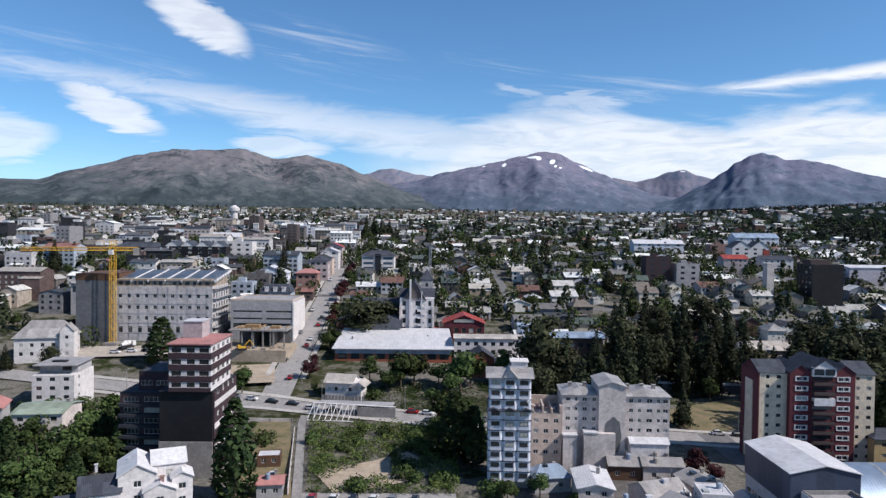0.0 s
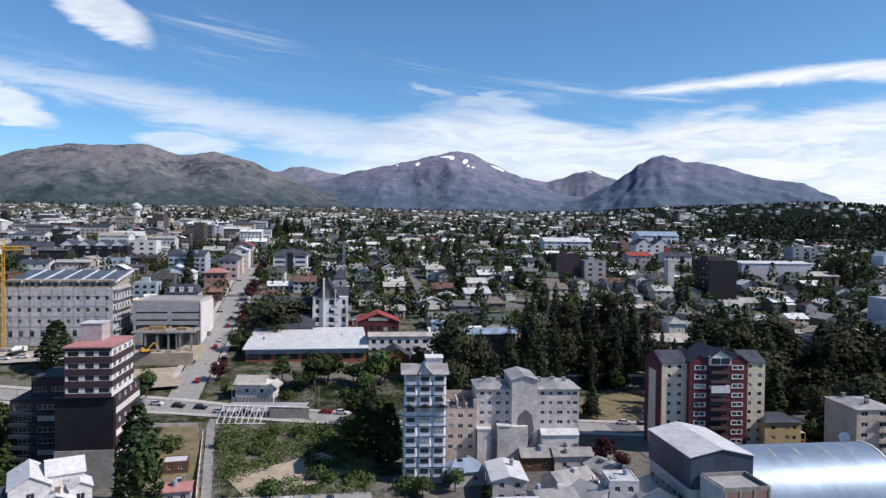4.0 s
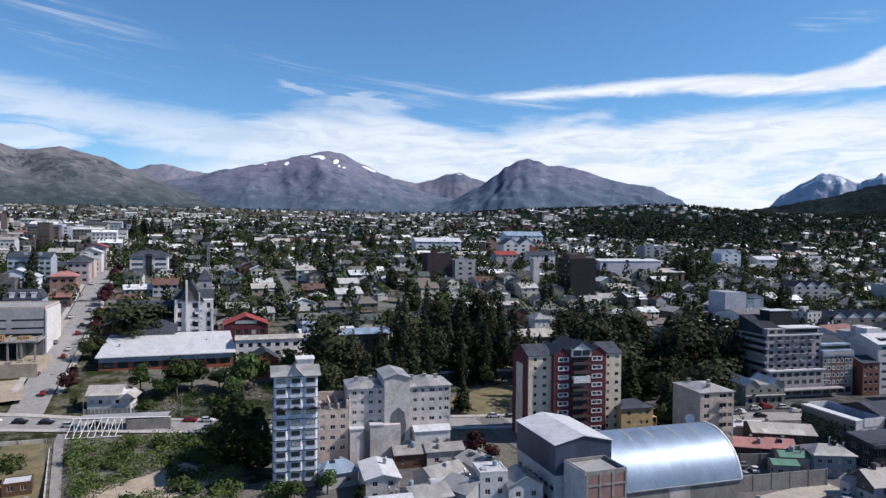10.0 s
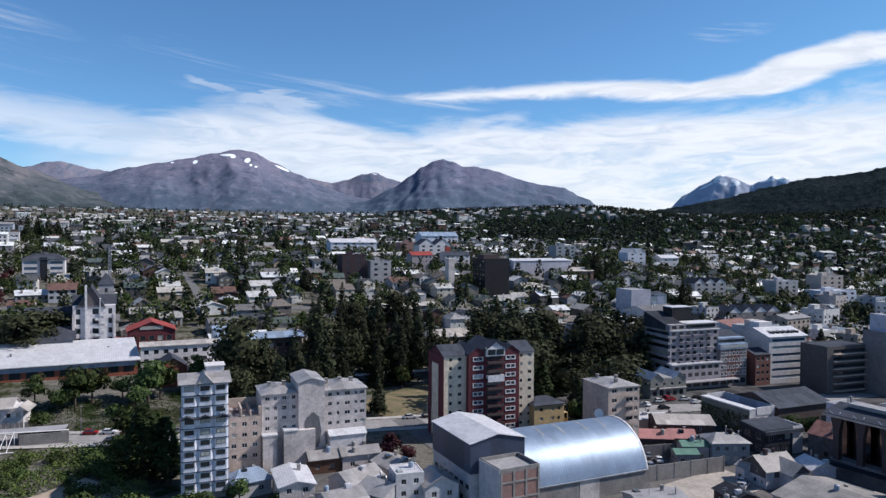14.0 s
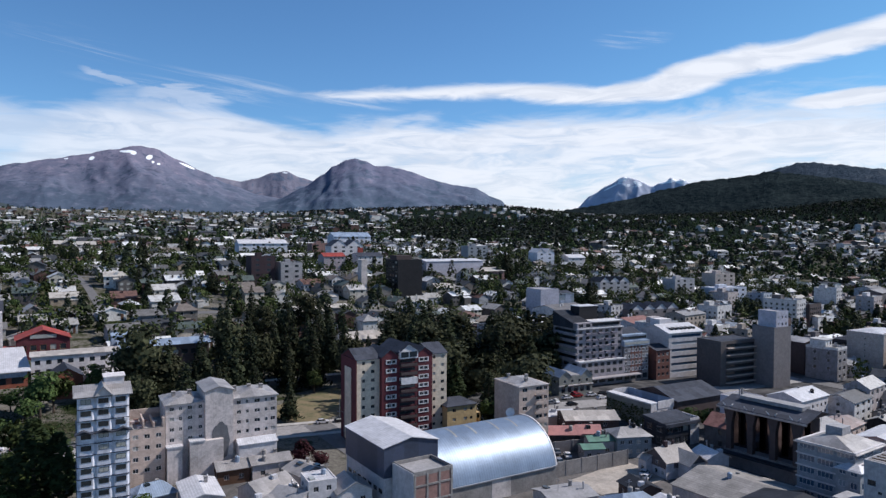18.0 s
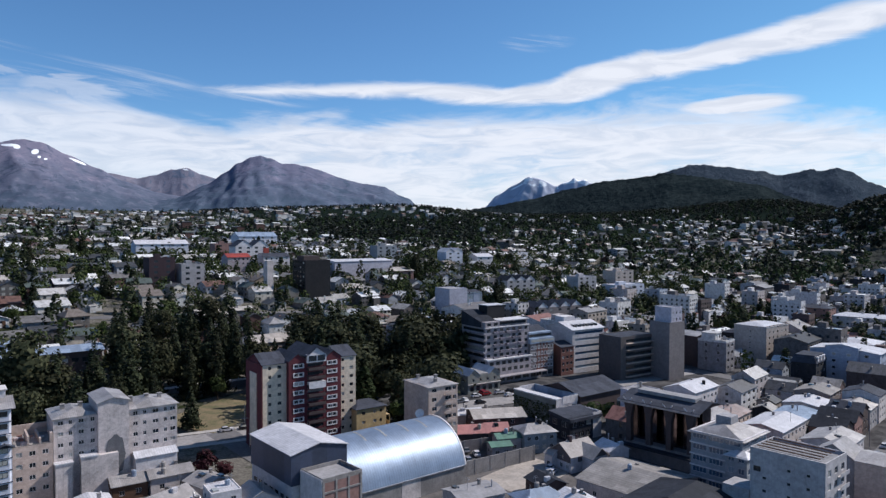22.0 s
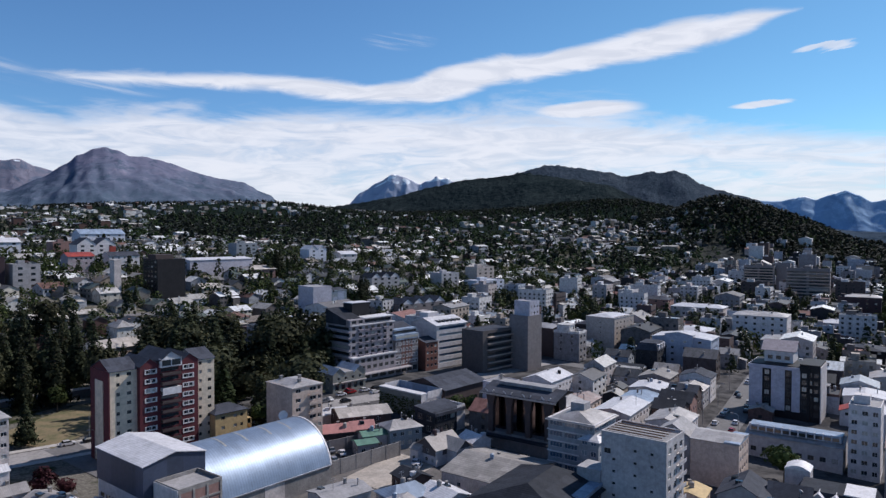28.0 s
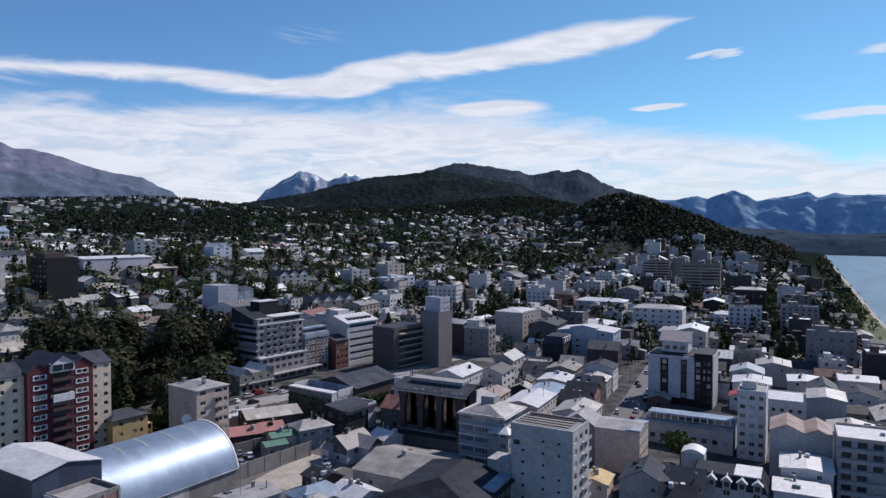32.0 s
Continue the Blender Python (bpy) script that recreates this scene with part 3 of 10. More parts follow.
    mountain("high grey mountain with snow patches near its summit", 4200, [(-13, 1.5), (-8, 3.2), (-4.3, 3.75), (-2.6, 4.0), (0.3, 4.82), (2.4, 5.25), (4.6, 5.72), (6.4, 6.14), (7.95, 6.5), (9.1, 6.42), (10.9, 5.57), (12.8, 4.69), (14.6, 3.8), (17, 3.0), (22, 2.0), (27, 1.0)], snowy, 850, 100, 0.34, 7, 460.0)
    mountain("far ridge in haze-pale colour showing between the mountains", 4500, [(-8.5, 3.6), (-6.2, 4.58), (-5.2, 4.94), (-4.2, 5.05), (-2.2, 4.6), (3, 3.8), (12, 4.2), (13.7, 4.36), (15.5, 4.05), (16.5, 4.3), (17.9, 4.78), (19, 4.95), (20, 4.5), (24, 3.2)], ridge, 250, 120, 0.5, 17)
    mountain("rocky mountain tinted haze-blue with a cliff at its end", 4000, [(11, 0.8), (15, 2.0), (18.1, 2.6), (20.4, 3.7), (21.9, 4.75), (22.7, 5.4), (23.8, 5.92), (24.5, 6.1), (25.3, 5.9), (26.2, 5.5), (27.1, 5.5), (28.2, 5.3), (29.3, 4.97), (30.7, 4.45), (32.5, 4.02), (34.3, 3.78), (35, 3.45), (35.5, 3.1), (36.4, 2.8), (37.1, 2.1), (37.8, 1.5), (39.5, 0.6)], blue, 850, 100, 0.46, 13, 420.0)
    mountain("distant haze-blue peaks with snow on their tops", 4650, [(40.5, 1.2), (42.5, 2.0), (43.6, 3.1), (45.2, 4.02), (46.15, 4.58), (47.05, 4.4), (48.4, 3.8), (49.1, 4.12), (49.5, 4.2), (49.75, 4.45), (50.2, 4.25), (50.7, 4.32), (51.1, 4.05), (54, 3.4), (58, 2.0)], far, 280, 60, 0.6, 21, 200.0)
    mountain("distant haze-blue snow-capped range across the lake", 4750, [(72, 1.2), (74.5, 2.3), (76.1, 2.2), (77.0, 2.42), (77.8, 2.54), (78.5, 2.3), (79.3, 2.6), (80.3, 2.92), (81.1, 2.57), (82, 2.05), (83.1, 2.3), (84.2, 2.43), (85.3, 2.7), (86, 2.27), (87, 2.56), (88, 2.42), (90.2, 2.4), (95, 3.0), (100, 2.3), (108, 2.8), (118, 1.9), (130, 1.0)], lake, 280, 10, 0.35, 29, 240.0)
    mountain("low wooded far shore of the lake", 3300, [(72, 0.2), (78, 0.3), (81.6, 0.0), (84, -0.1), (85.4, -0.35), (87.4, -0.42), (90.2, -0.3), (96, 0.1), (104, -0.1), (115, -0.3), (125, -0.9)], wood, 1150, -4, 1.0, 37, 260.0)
    mountain("wooded hill with two rounded tops", 3600, [(48, 1.5), (51, 2.9), (54.3, 4.1), (56.6, 4.7), (58, 5.13), (58.9, 5.27), (59.8, 5.26), (61.2, 5.07), (63.5, 4.7), (65.1, 4.28), (65.8, 4.44), (66.9, 4.66), (67.6, 4.5), (68.65, 4.72), (69.55, 4.35), (70.6, 3.65), (71.9, 3.15), (73.4, 2.7), (74.5, 2.37), (75.3, 1.95), (77, 1.15), (78.6, 0.48), (79.8, 0.05), (82, -0.5), (85, -1.2)], hazed_wood, 900, 20, 0.35, 41, 380.0, 5.0)
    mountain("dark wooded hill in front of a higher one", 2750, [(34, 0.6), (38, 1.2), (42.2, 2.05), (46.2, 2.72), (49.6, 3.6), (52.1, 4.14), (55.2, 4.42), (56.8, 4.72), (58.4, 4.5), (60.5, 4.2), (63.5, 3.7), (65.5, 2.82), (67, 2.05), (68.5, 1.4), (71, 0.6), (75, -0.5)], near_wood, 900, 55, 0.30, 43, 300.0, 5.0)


def drape(name, pts, width, material, label, lift=0.12, step=6.0, category="road", kind="structure"):
    """A strip of road or pavement laid on the ground along a line of points."""
    line = []
    for (x0, y0), (x1, y1) in zip(pts, pts[1:]):
        n = max(1, int(math.hypot(x1 - x0, y1 - y0) / step))
        line += [(x0 + (x1 - x0) * i / n, y0 + (y1 - y0) * i / n) for i in range(n)]
    line.append(pts[-1])
    verts = []
    for i, (x, y) in enumerate(line):
        xa, ya = line[max(0, i - 1)]
        xb, yb = line[min(len(line) - 1, i + 1)]
        d = math.hypot(xb - xa, yb - ya) or 1
        nx, ny = -(yb - ya) / d, (xb - xa) / d
        for q in (-0.5, -0.17, 0.17, 0.5):
            px, py = x + nx * width * q, y + ny * width * q
            verts.append((px, py, max(gz(px, py), gz(x, y) - 0.4) + lift))
    me = mesh_from(name, verts, grid_faces(len(line), 4), material)
    return tagged(new(name, me), label, category, kind=kind)


ASPHALT = mat("asphalt", (0.34, 0.33, 0.315), rough=0.9, vary=0.35, grain=0.6, col2=(0.23, 0.225, 0.215))
PAVING = mat("pavement_concrete", (0.50, 0.48, 0.44), rough=0.9, vary=0.3)
ASPHALT2 = mat("dark_town_asphalt", (0.17, 0.168, 0.168), rough=0.9, vary=0.35, grain=0.6)
DIRT = mat("dry_earth", (0.46, 0.385, 0.29), rough=0.95, vary=0.4, col2=(0.27, 0.22, 0.165))
GRAVEL = mat("pale_gravel_yard", (0.46, 0.42, 0.36), rough=0.95, vary=0.35)
DRYGRASS = mat("dry_lawn", (0.23, 0.18, 0.10), rough=0.95, vary=0.5, col2=(0.10, 0.105, 0.045))

make_ground()
make_lake()
make_mountains()
ROADS = [
    ([(-58.5, 238), (-59.5, 262), (-61, 310), (-65, 417), (-78, 715), (-104, 1300)], 10.5, "grey asphalt street climbing straight uphill"),
    ([(-260, 276), (-130, 252), (-59, 239), (0, 223.5), (80, 210), (150, 199), (215, 186), (300, 180)], 9.5, "grey asphalt street with parked cars crossing the slope"),
    ([(120, 62), (262, 80.6), (360, 96), (430, 106)], 10, "grey town street between shops and hotels"),
    ([(470, 20), (546, 32), (641, 47), (754, 66), (956, 99), (1203, 134), (1450, 160)], 13, "grey lakeside road along the shore"),
    ([(-240, 395), (-66, 385), (120, 372), (330, 352)], 5, "grey asphalt street on the hillside"),
    ([(38, 380), (30, 560), (18, 800), (0, 1200)], 4.5, "narrow grey street climbing between houses"),
    ([(150, 370), (144, 560), (130, 800)], 4.5, "narrow grey street climbing between houses"),
    ([(-300, 500), (-68, 490), (250, 470), (420, 455)], 5, "grey street across the hillside"),
    ([(-300, 610), (-73, 602), (300, 580)], 5, "grey street across the hillside"),
    ([(300, 180), (308, 100)], 9, "short grey town street"),
    ([(84, 214), (86, 170), (74, 118)], 9, "shaded grey side street beside the shed"),
]
for i, (pts, w, lab) in enumerate(ROADS):
    drape("road", pts, w, ASPHALT2 if i in (2, 4, 5, 6, 7, 8, 9, 10) else ASPHALT, lab, 0.12 + 0.02 * (i % 4))
for dx in (-6.9, 6.9):
    drape("pavement", [(x + dx, y) for x, y in ROADS[0][0][1:5]], 2.2, PAVING, "pale concrete pavement along the street", 0.26, category="pavement")
for dy in (-6.2, 6.2):
    drape("pavement", [(x, y + dy) for x, y in ROADS[1][0][1:6]], 2.4, PAVING, "pale concrete pavement along the street", 0.27, category="pavement")

# ---- building kit ----
def thing(name, x, y, rot, label, category, group="", z=None):
    """An Empty at the base of a thing, on the ground."""
    ob = new(name)
    ob.empty_display_size = 0.5
    ob.matrix_world = pose(x, y, gz(x, y) if z is None else z, 0, 0, rot)
    return tagged(ob, label, category, group)


def hang(name, mesh, parent, label="", at=None):
    ob = new(name, mesh)
    ob.parent = parent
    if at is not None:
        ob.matrix_basis = at
    if label:
        ob["label"] = label
    return ob


def part(name, bm, material, parent, label="", at=None, smooth=False):
    """Links a bmesh as one mesh object under a thing or a part."""
    me = bpy.data.meshes.new(name)
    bm.to_mesh(me)
    bm.free()
    me.materials.append(material)
    if smooth:
        me.polygons.foreach_set("use_smooth", [True] * len(me.polygons))
    return hang(name, me, parent, label, at)


def add_box(bm, x0, y0, z0, x1, y1, z1, m=None):
    vs = [bm.verts.new(Vector(p) if m is None else m @ Vector(p)) for p in
          ((x0, y0, z0), (x1, y0, z0), (x1, y1, z0), (x0, y1, z0), (x0, y0, z1), (x1, y0, z1), (x1, y1, z1), (x0, y1, z1))]
    for f in ((3, 2, 1, 0), (4, 5, 6, 7), (0, 1, 5, 4), (1, 2, 6, 5), (2, 3, 7, 6), (3, 0, 4, 7)):
        bm.faces.new([vs[i] for i in f])
    return vs


def box(*boxes):
    bm = bmesh.new()
    for b in boxes:
        add_box(bm, *b)
    return bm


def poly_prism(bm, pts, z0, z1):
    """A prism over a plan outline given counter-clockwise."""
    lo = [bm.verts.new((x, y, z0)) for x, y in pts]
    hi = [bm.verts.new((x, y, z1)) for x, y in pts]
    bm.faces.new(lo[::-1])
    bm.faces.new(hi)
    for i in range(len(pts)):
        j = (i + 1) % len(pts)
        bm.faces.new((lo[i], lo[j], hi[j], hi[i]))


def tube(bm, a, b, ra, rb, n=8):
    a, b = Vector(a), Vector(b)
    q = (b - a).to_track_quat("Z", "Y").to_matrix()
    lo, hi = [], []
    for i in range(n):
        t = 2 * math.pi * i / n
        v = q @ Vector((math.cos(t), math.sin(t), 0))
        lo.append(bm.verts.new(a + v * ra))
        hi.append(bm.verts.new(b + v * rb))
    for i in range(n):
        j = (i + 1) % n
        bm.faces.new((lo[i], lo[j], hi[j], hi[i]))
    bm.faces.new(lo[::-1])
    bm.faces.new(hi)


TURN = {"f": 0, "r": 90, "b": 180, "l": -90}
WINDOWS = {}


def window_mesh(w, h, fr, gl, bars, joined=False):
    """Frame with bars, and the pane in it; the outside faces -y, the origin is the sill's middle."""
    key = (round(w, 2), round(h, 2), fr.name, gl.name, bars, joined)
    if key not in WINDOWS:
        t = 0.07 if min(w, h) < 1.6 else 0.1
        bm = box((-w / 2, -0.03, 0, w / 2, 0.06, t), (-w / 2, -0.03, h - t, w / 2, 0.06, h), (-w / 2, -0.03, t, -w / 2 + t, 0.06, h - t), (w / 2 - t, -0.03, t, w / 2, 0.06, h - t))
        for i in range(bars):
            x = -w / 2 + w * (i + 1) / (bars + 1)
            add_box(bm, x - t / 2, -0.02, t, x + t / 2, 0.05, h - t)
        a = bpy.data.meshes.new("window")
        bm.to_mesh(a)
        bm.free()
        a.materials.append(fr)
        if joined:
            a.clear_geometry()
            rings = [[(-w / 2 + e, y, e), (w / 2 - e, y, e), (w / 2 - e, y, h - e), (-w / 2 + e, y, h - e)] for e, y in ((0, 0.06), (0, -0.03), (t, -0.03), (t, 0.01))]
            faces = [(4 * r + i, 4 * r + (i + 1) % 4, 4 * r + 4 + (i + 1) % 4, 4 * r + 4 + i) for r in range(3) for i in range(4)] + [(12, 13, 14, 15)]
            a.from_pydata([p for r in rings for p in r], [], faces)
            a.materials.append(gl)
            a.polygons[12].material_index = 1
        bm = box((-w / 2 + t, 0.0, t, w / 2 - t, 0.02, h - t))
        b = bpy.data.meshes.new("pane")
        bm.to_mesh(b)
        bm.free()
        b.materials.append(gl)
        WINDOWS[key] = (a, b)
    return WINDOWS[key]


def even(n, width, span, shift=0.0):
    """n openings of one width spread evenly over a wall's span."""
    return [(shift - span / 2 + span * (i + 0.5) / n, width) for i in range(n)]


def storeys(n, fh, sill, h, first=0.0):
    return [(first + fh * i + sill, h) for i in range(n)]


def opening(cols, rows, fr=None, gl=None, bars=1, skip=()):
    return (cols, rows, fr or FRAME, gl or GLASS, bars, set(skip))


def block(parent, w, d, h, wall, faces=None, ox=0.0, oy=0.0, oz=0.0, name="wall", label="", sink=6.0, reveal=0.14, top=True, joined=False, peak=None):
    """Four walls with real openings, and the windows set into them. Face f looks to -y, r to +x, b to +y, l to -x."""
    bm = bmesh.new()
    todo = []
    joined = joined or parent.matrix_world.translation.length > 250
    lo = -sink if oz == 0 else 0.0
    for face, turn in TURN.items():
        span, off = (w, d / 2) if face in "fb" else (d, w / 2)
        m = pose(ox, oy, oz, 0, 0, turn)
        holes = []
        for cols, rows, fr, gl, bars, skip in (faces or {}).get(face, ()):
            for i, (cx, cw) in enumerate(cols):
                for j, (sz, sh) in enumerate(rows):
                    if (i, j) in skip:
                        continue
                    holes.append((cx - cw / 2, cx + cw / 2, sz, sz + sh))
                    todo.append((m @ pose(cx, -off + reveal, sz), cw, sh, fr, gl, bars))
        us = sorted({-span / 2, span / 2, *(round(q, 3) for hh in holes for q in hh[:2])})
        vs = sorted({lo, h, *(round(q, 3) for hh in holes for q in hh[2:])})
        grid = {}

        def vert(i, j):
            if (i, j) not in grid:
                grid[i, j] = bm.verts.new(m @ Vector((us[i], -off, vs[j])))
            return grid[i, j]

        for j in range(len(vs) - 1):
            i = 0
            while i < len(us) - 1:
                cv = (vs[j] + vs[j + 1]) / 2

                def inside(i):
                    cu = (us[i] + us[i + 1]) / 2
                    return any(a < cu < b and c < cv < e for a, b, c, e in holes)

                if inside(i):
                    i += 1
                    continue
                bm.faces.new((vert(i, j), vert(i + 1, j), vert(i + 1, j + 1), vert(i, j + 1)))
                i += 1
        for a, b, c, e in holes:
            q = [m @ Vector(p) for p in ((a, -off, c), (b, -off, c), (b, -off, e), (a, -off, e), (a, -off + reveal, c), (b, -off + reveal, c), (b, -off + reveal, e), (a, -off + reveal, e))]
            v = [bm.verts.new(p) for p in q]
            for f in ((0, 4, 5, 1), (1, 5, 6, 2), (2, 6, 7, 3), (3, 7, 4, 0)):
                bm.faces.new([v[i] for i in f])
    if peak:
        axis, rise = peak
        m = pose(ox, oy, oz + h, 0, 0, 0 if axis == "x" else 90)
        half, span = (w / 2, d / 2) if axis == "x" else (d / 2, w / 2)
        for x in (-half, half):
            bm.faces.new([bm.verts.new(m @ Vector(p)) for p in ((x, -span, 0), (x, span, 0), (x, 0, rise))])
    if top:
        v = [bm.verts.new((ox + sx * w / 2, oy + sy * d / 2, oz + h)) for sx, sy in ((-1, -1), (1, -1), (1, 1), (-1, 1))]
        bm.faces.new(v)
    bmesh.ops.remove_doubles(bm, verts=bm.verts, dist=0.001)
    body = part(name, bm, wall, parent, label)
    for at, cw, sh, fr, gl, bars in todo:
        a, b = window_mesh(cw, sh, fr, gl, bars, joined)
        win = hang("window", a, parent, at=at)
        if not joined:
            hang("pane", b, win)
    return body


def flat_roof(parent, w, d, z, material, ox=0.0, oy=0.0, rise=0.5, wall=None, over=0.0):
    """A felted flat roof with its parapet round it."""
    part("roof", box((ox - w / 2 - over, oy - d / 2 - over, z, ox + w / 2 + over, oy + d / 2 + over, z + 0.18)), material, parent)
    if rise > 0:
        t = 0.25
        a, b = w / 2 + 0.02, d / 2 + 0.02
        part("parapet", box((ox - a, oy - b, z, ox + a, oy - b + t, z + rise), (ox - a, oy + b - t, z, ox + a, oy + b, z + rise),
                            (ox - a, oy - b + t, z, ox - a + t, oy + b - t, z + rise), (ox + a - t, oy - b + t, z, ox + a, oy + b - t, z + rise)), wall or material, parent)


def gable_roof(parent, w, d, z, rise, material, wall=None, axis="x", ox=0.0, oy=0.0, over=0.5, thick=0.16, name="roof"):
    """A pitched roof with overhang; the ridge runs along x or y."""
    bm = bmesh.new()
    L, S = (w, d) if axis == "x" else (d, w)
    m = pose(ox, oy, z, 0, 0, 0 if axis == "x" else 90)
    k = rise / (S / 2)
    lo, ex = -k * over, S / 2 + over
    pts = [(-ex, lo), (0, rise), (ex, lo), (ex, lo + thick), (0, rise + thick * 1.1), (-ex, lo + thick)]
    sides = []
    for x in (-L / 2 - over, L / 2 + over):
        sides.append([bm.verts.new(m @ Vector((x, a, b))) for a, b in pts])
    for i in range(6):
        j = (i + 1) % 6
        bm.faces.new((sides[0][i], sides[0][j], sides[1][j], sides[1][i]))
    for s in sides:
        bm.faces.new((s[0], s[1], s[4], s[5]))
        bm.faces.new((s[1], s[2], s[3], s[4]))
    bmesh.ops.recalc_face_normals(bm, faces=bm.faces)
    part(name, bm, material, parent)
    if wall:
        for x, s in ((-L / 2, 1), (L / 2, -1)):
            bm = bmesh.new()
            v = [bm.verts.new(m @ Vector((x + dx * s, a, b))) for dx in (0, 0.2) for a, b in ((-S / 2, 0), (S / 2, 0), (0, rise))]
            bm.faces.new(v[:3])
            bm.faces.new(v[3:][::-1])
            for i in range(3):
                j = (i + 1) % 3
                bm.faces.new((v[i], v[j], v[j + 3], v[i + 3]))
            part("gable", bm, wall, parent)


def hip_roof(parent, w, d, z, rise, material, ox=0.0, oy=0.0, over=0.5, ridge=0.35):
    bm = bmesh.new()
    a, b = w / 2 + over, d / 2 + over
    rl = max(0.0, w / 2 - d / 2 * (1 - ridge)) if w >= d else 0.0
    rd = max(0.0, d / 2 - w / 2 * (1 - ridge)) if d > w else 0.0
    base = [bm.verts.new((ox + x, oy + y, z - 0.1)) for x, y in ((-a, -b), (a, -b), (a, b), (-a, b))]
    low = [bm.verts.new((ox + x, oy + y, z - 0.28)) for x, y in ((-a, -b), (a, -b), (a, b), (-a, b))]
    t = [bm.verts.new((ox - rl, oy - rd, z + rise)), bm.verts.new((ox + rl, oy + rd, z + rise))]
    if w >= d:
        for f in ((base[0], base[1], t[1], t[0]), (base[2], base[3], t[0], t[1]), (base[1], base[2], t[1]), (base[3], base[0], t[0])):
            bm.faces.new(f)
    else:
        for f in ((base[1], base[2], t[1], t[0]), (base[3], base[0], t[0], t[1]), (base[0], base[1], t[0]), (base[2], base[3], t[1])):
            bm.faces.new(f)
    for i in range(4):
        j = (i + 1) % 4
        bm.faces.new((low[i], low[j], base[j], base[i]))
    bm.faces.new(low[::-1])
    part("roof", bm, material, parent)


def bits_on_roof(parent, places, z, material, size=(1.2, 1.2, 1.6), name="chimney"):
    for x, y in places:
        bm = box((x - size[0] / 2, y - size[1] / 2, z - 0.5, x + size[0] / 2, y + size[1] / 2, z + size[2]), (x - size[0] / 2 - 0.12, y - size[1] / 2 - 0.12, z + size[2], x + size[0] / 2 + 0.12, y + size[1] / 2 + 0.12, z + size[2] + 0.15))
        part(name, bm, material, parent)


# ---- trees ----
def leaf_mesh(name, centres, sizes, material, rng, droop=0.0, crown=0.0):
    """Many small leaf clumps; with a crown's mid height given, they face outwards from it, unevenly."""
    n = len(centres)
    c = np.asarray(centres)
    if crown:
        out = c - np.array([0, 0, crown])
        out[:, 2] = out[:, 2] * 0.55 + 0.4
        out /= np.linalg.norm(out, axis=1)[:, None] + 0.01
        out += rng.normal(size=(n, 3)) * 0.38
        out[:, 2] -= droop * 0.2
    else:
        out = rng.normal(size=(n, 3))
        out[:, 2] = np.abs(out[:, 2]) + 0.3
    d = np.cross(out, rng.normal(size=(n, 3)))
    d /= np.linalg.norm(d, axis=1)[:, None]
    e = np.cross(out, d)
    e /= np.linalg.norm(e, axis=1)[:, None]
    s = sizes[:, None]
    k = rng.uniform(0.6, 1.1, (4, n, 1))
    v = np.stack([c - d * s * k[0] - e * s * 0.25, c + e * s * k[1] * 0.8, c + d * s * k[2], c - e * s * k[3] * 0.8], 1).reshape(-1, 3)
    if crown:
        v[:, 2] = np.maximum(v[:, 2], 0.05)
    return mesh_from(name, v.tolist(), np.arange(4 * n).reshape(-1, 4).tolist(), material)


def tree_trunk(h, r, limbs, rng, spread):
    bm = bmesh.new()
    tube(bm, (0, 0, -1.0), (0.1, 0.05, h * 0.55), r, r * 0.6, 7)
    tube(bm, (0.1, 0.05, h * 0.55), (0, 0, h * 0.92), r * 0.6, r * 0.12, 6)
    for i in range(limbs):
        a = 2 * math.pi * i / max(1, limbs) + rng.uniform(-0.4, 0.4)
        z = h * rng.uniform(0.25, 0.7)
        tube(bm, (0, 0, z), (math.cos(a) * spread, math.sin(a) * spread, z + spread * rng.uniform(0.2, 0.7)), r * 0.4, r * 0.1, 5)
    me = bpy.data.meshes.new("trunk")
    bm.to_mesh(me)
    bm.free()
    me.materials.append(TRUNK)
    return me


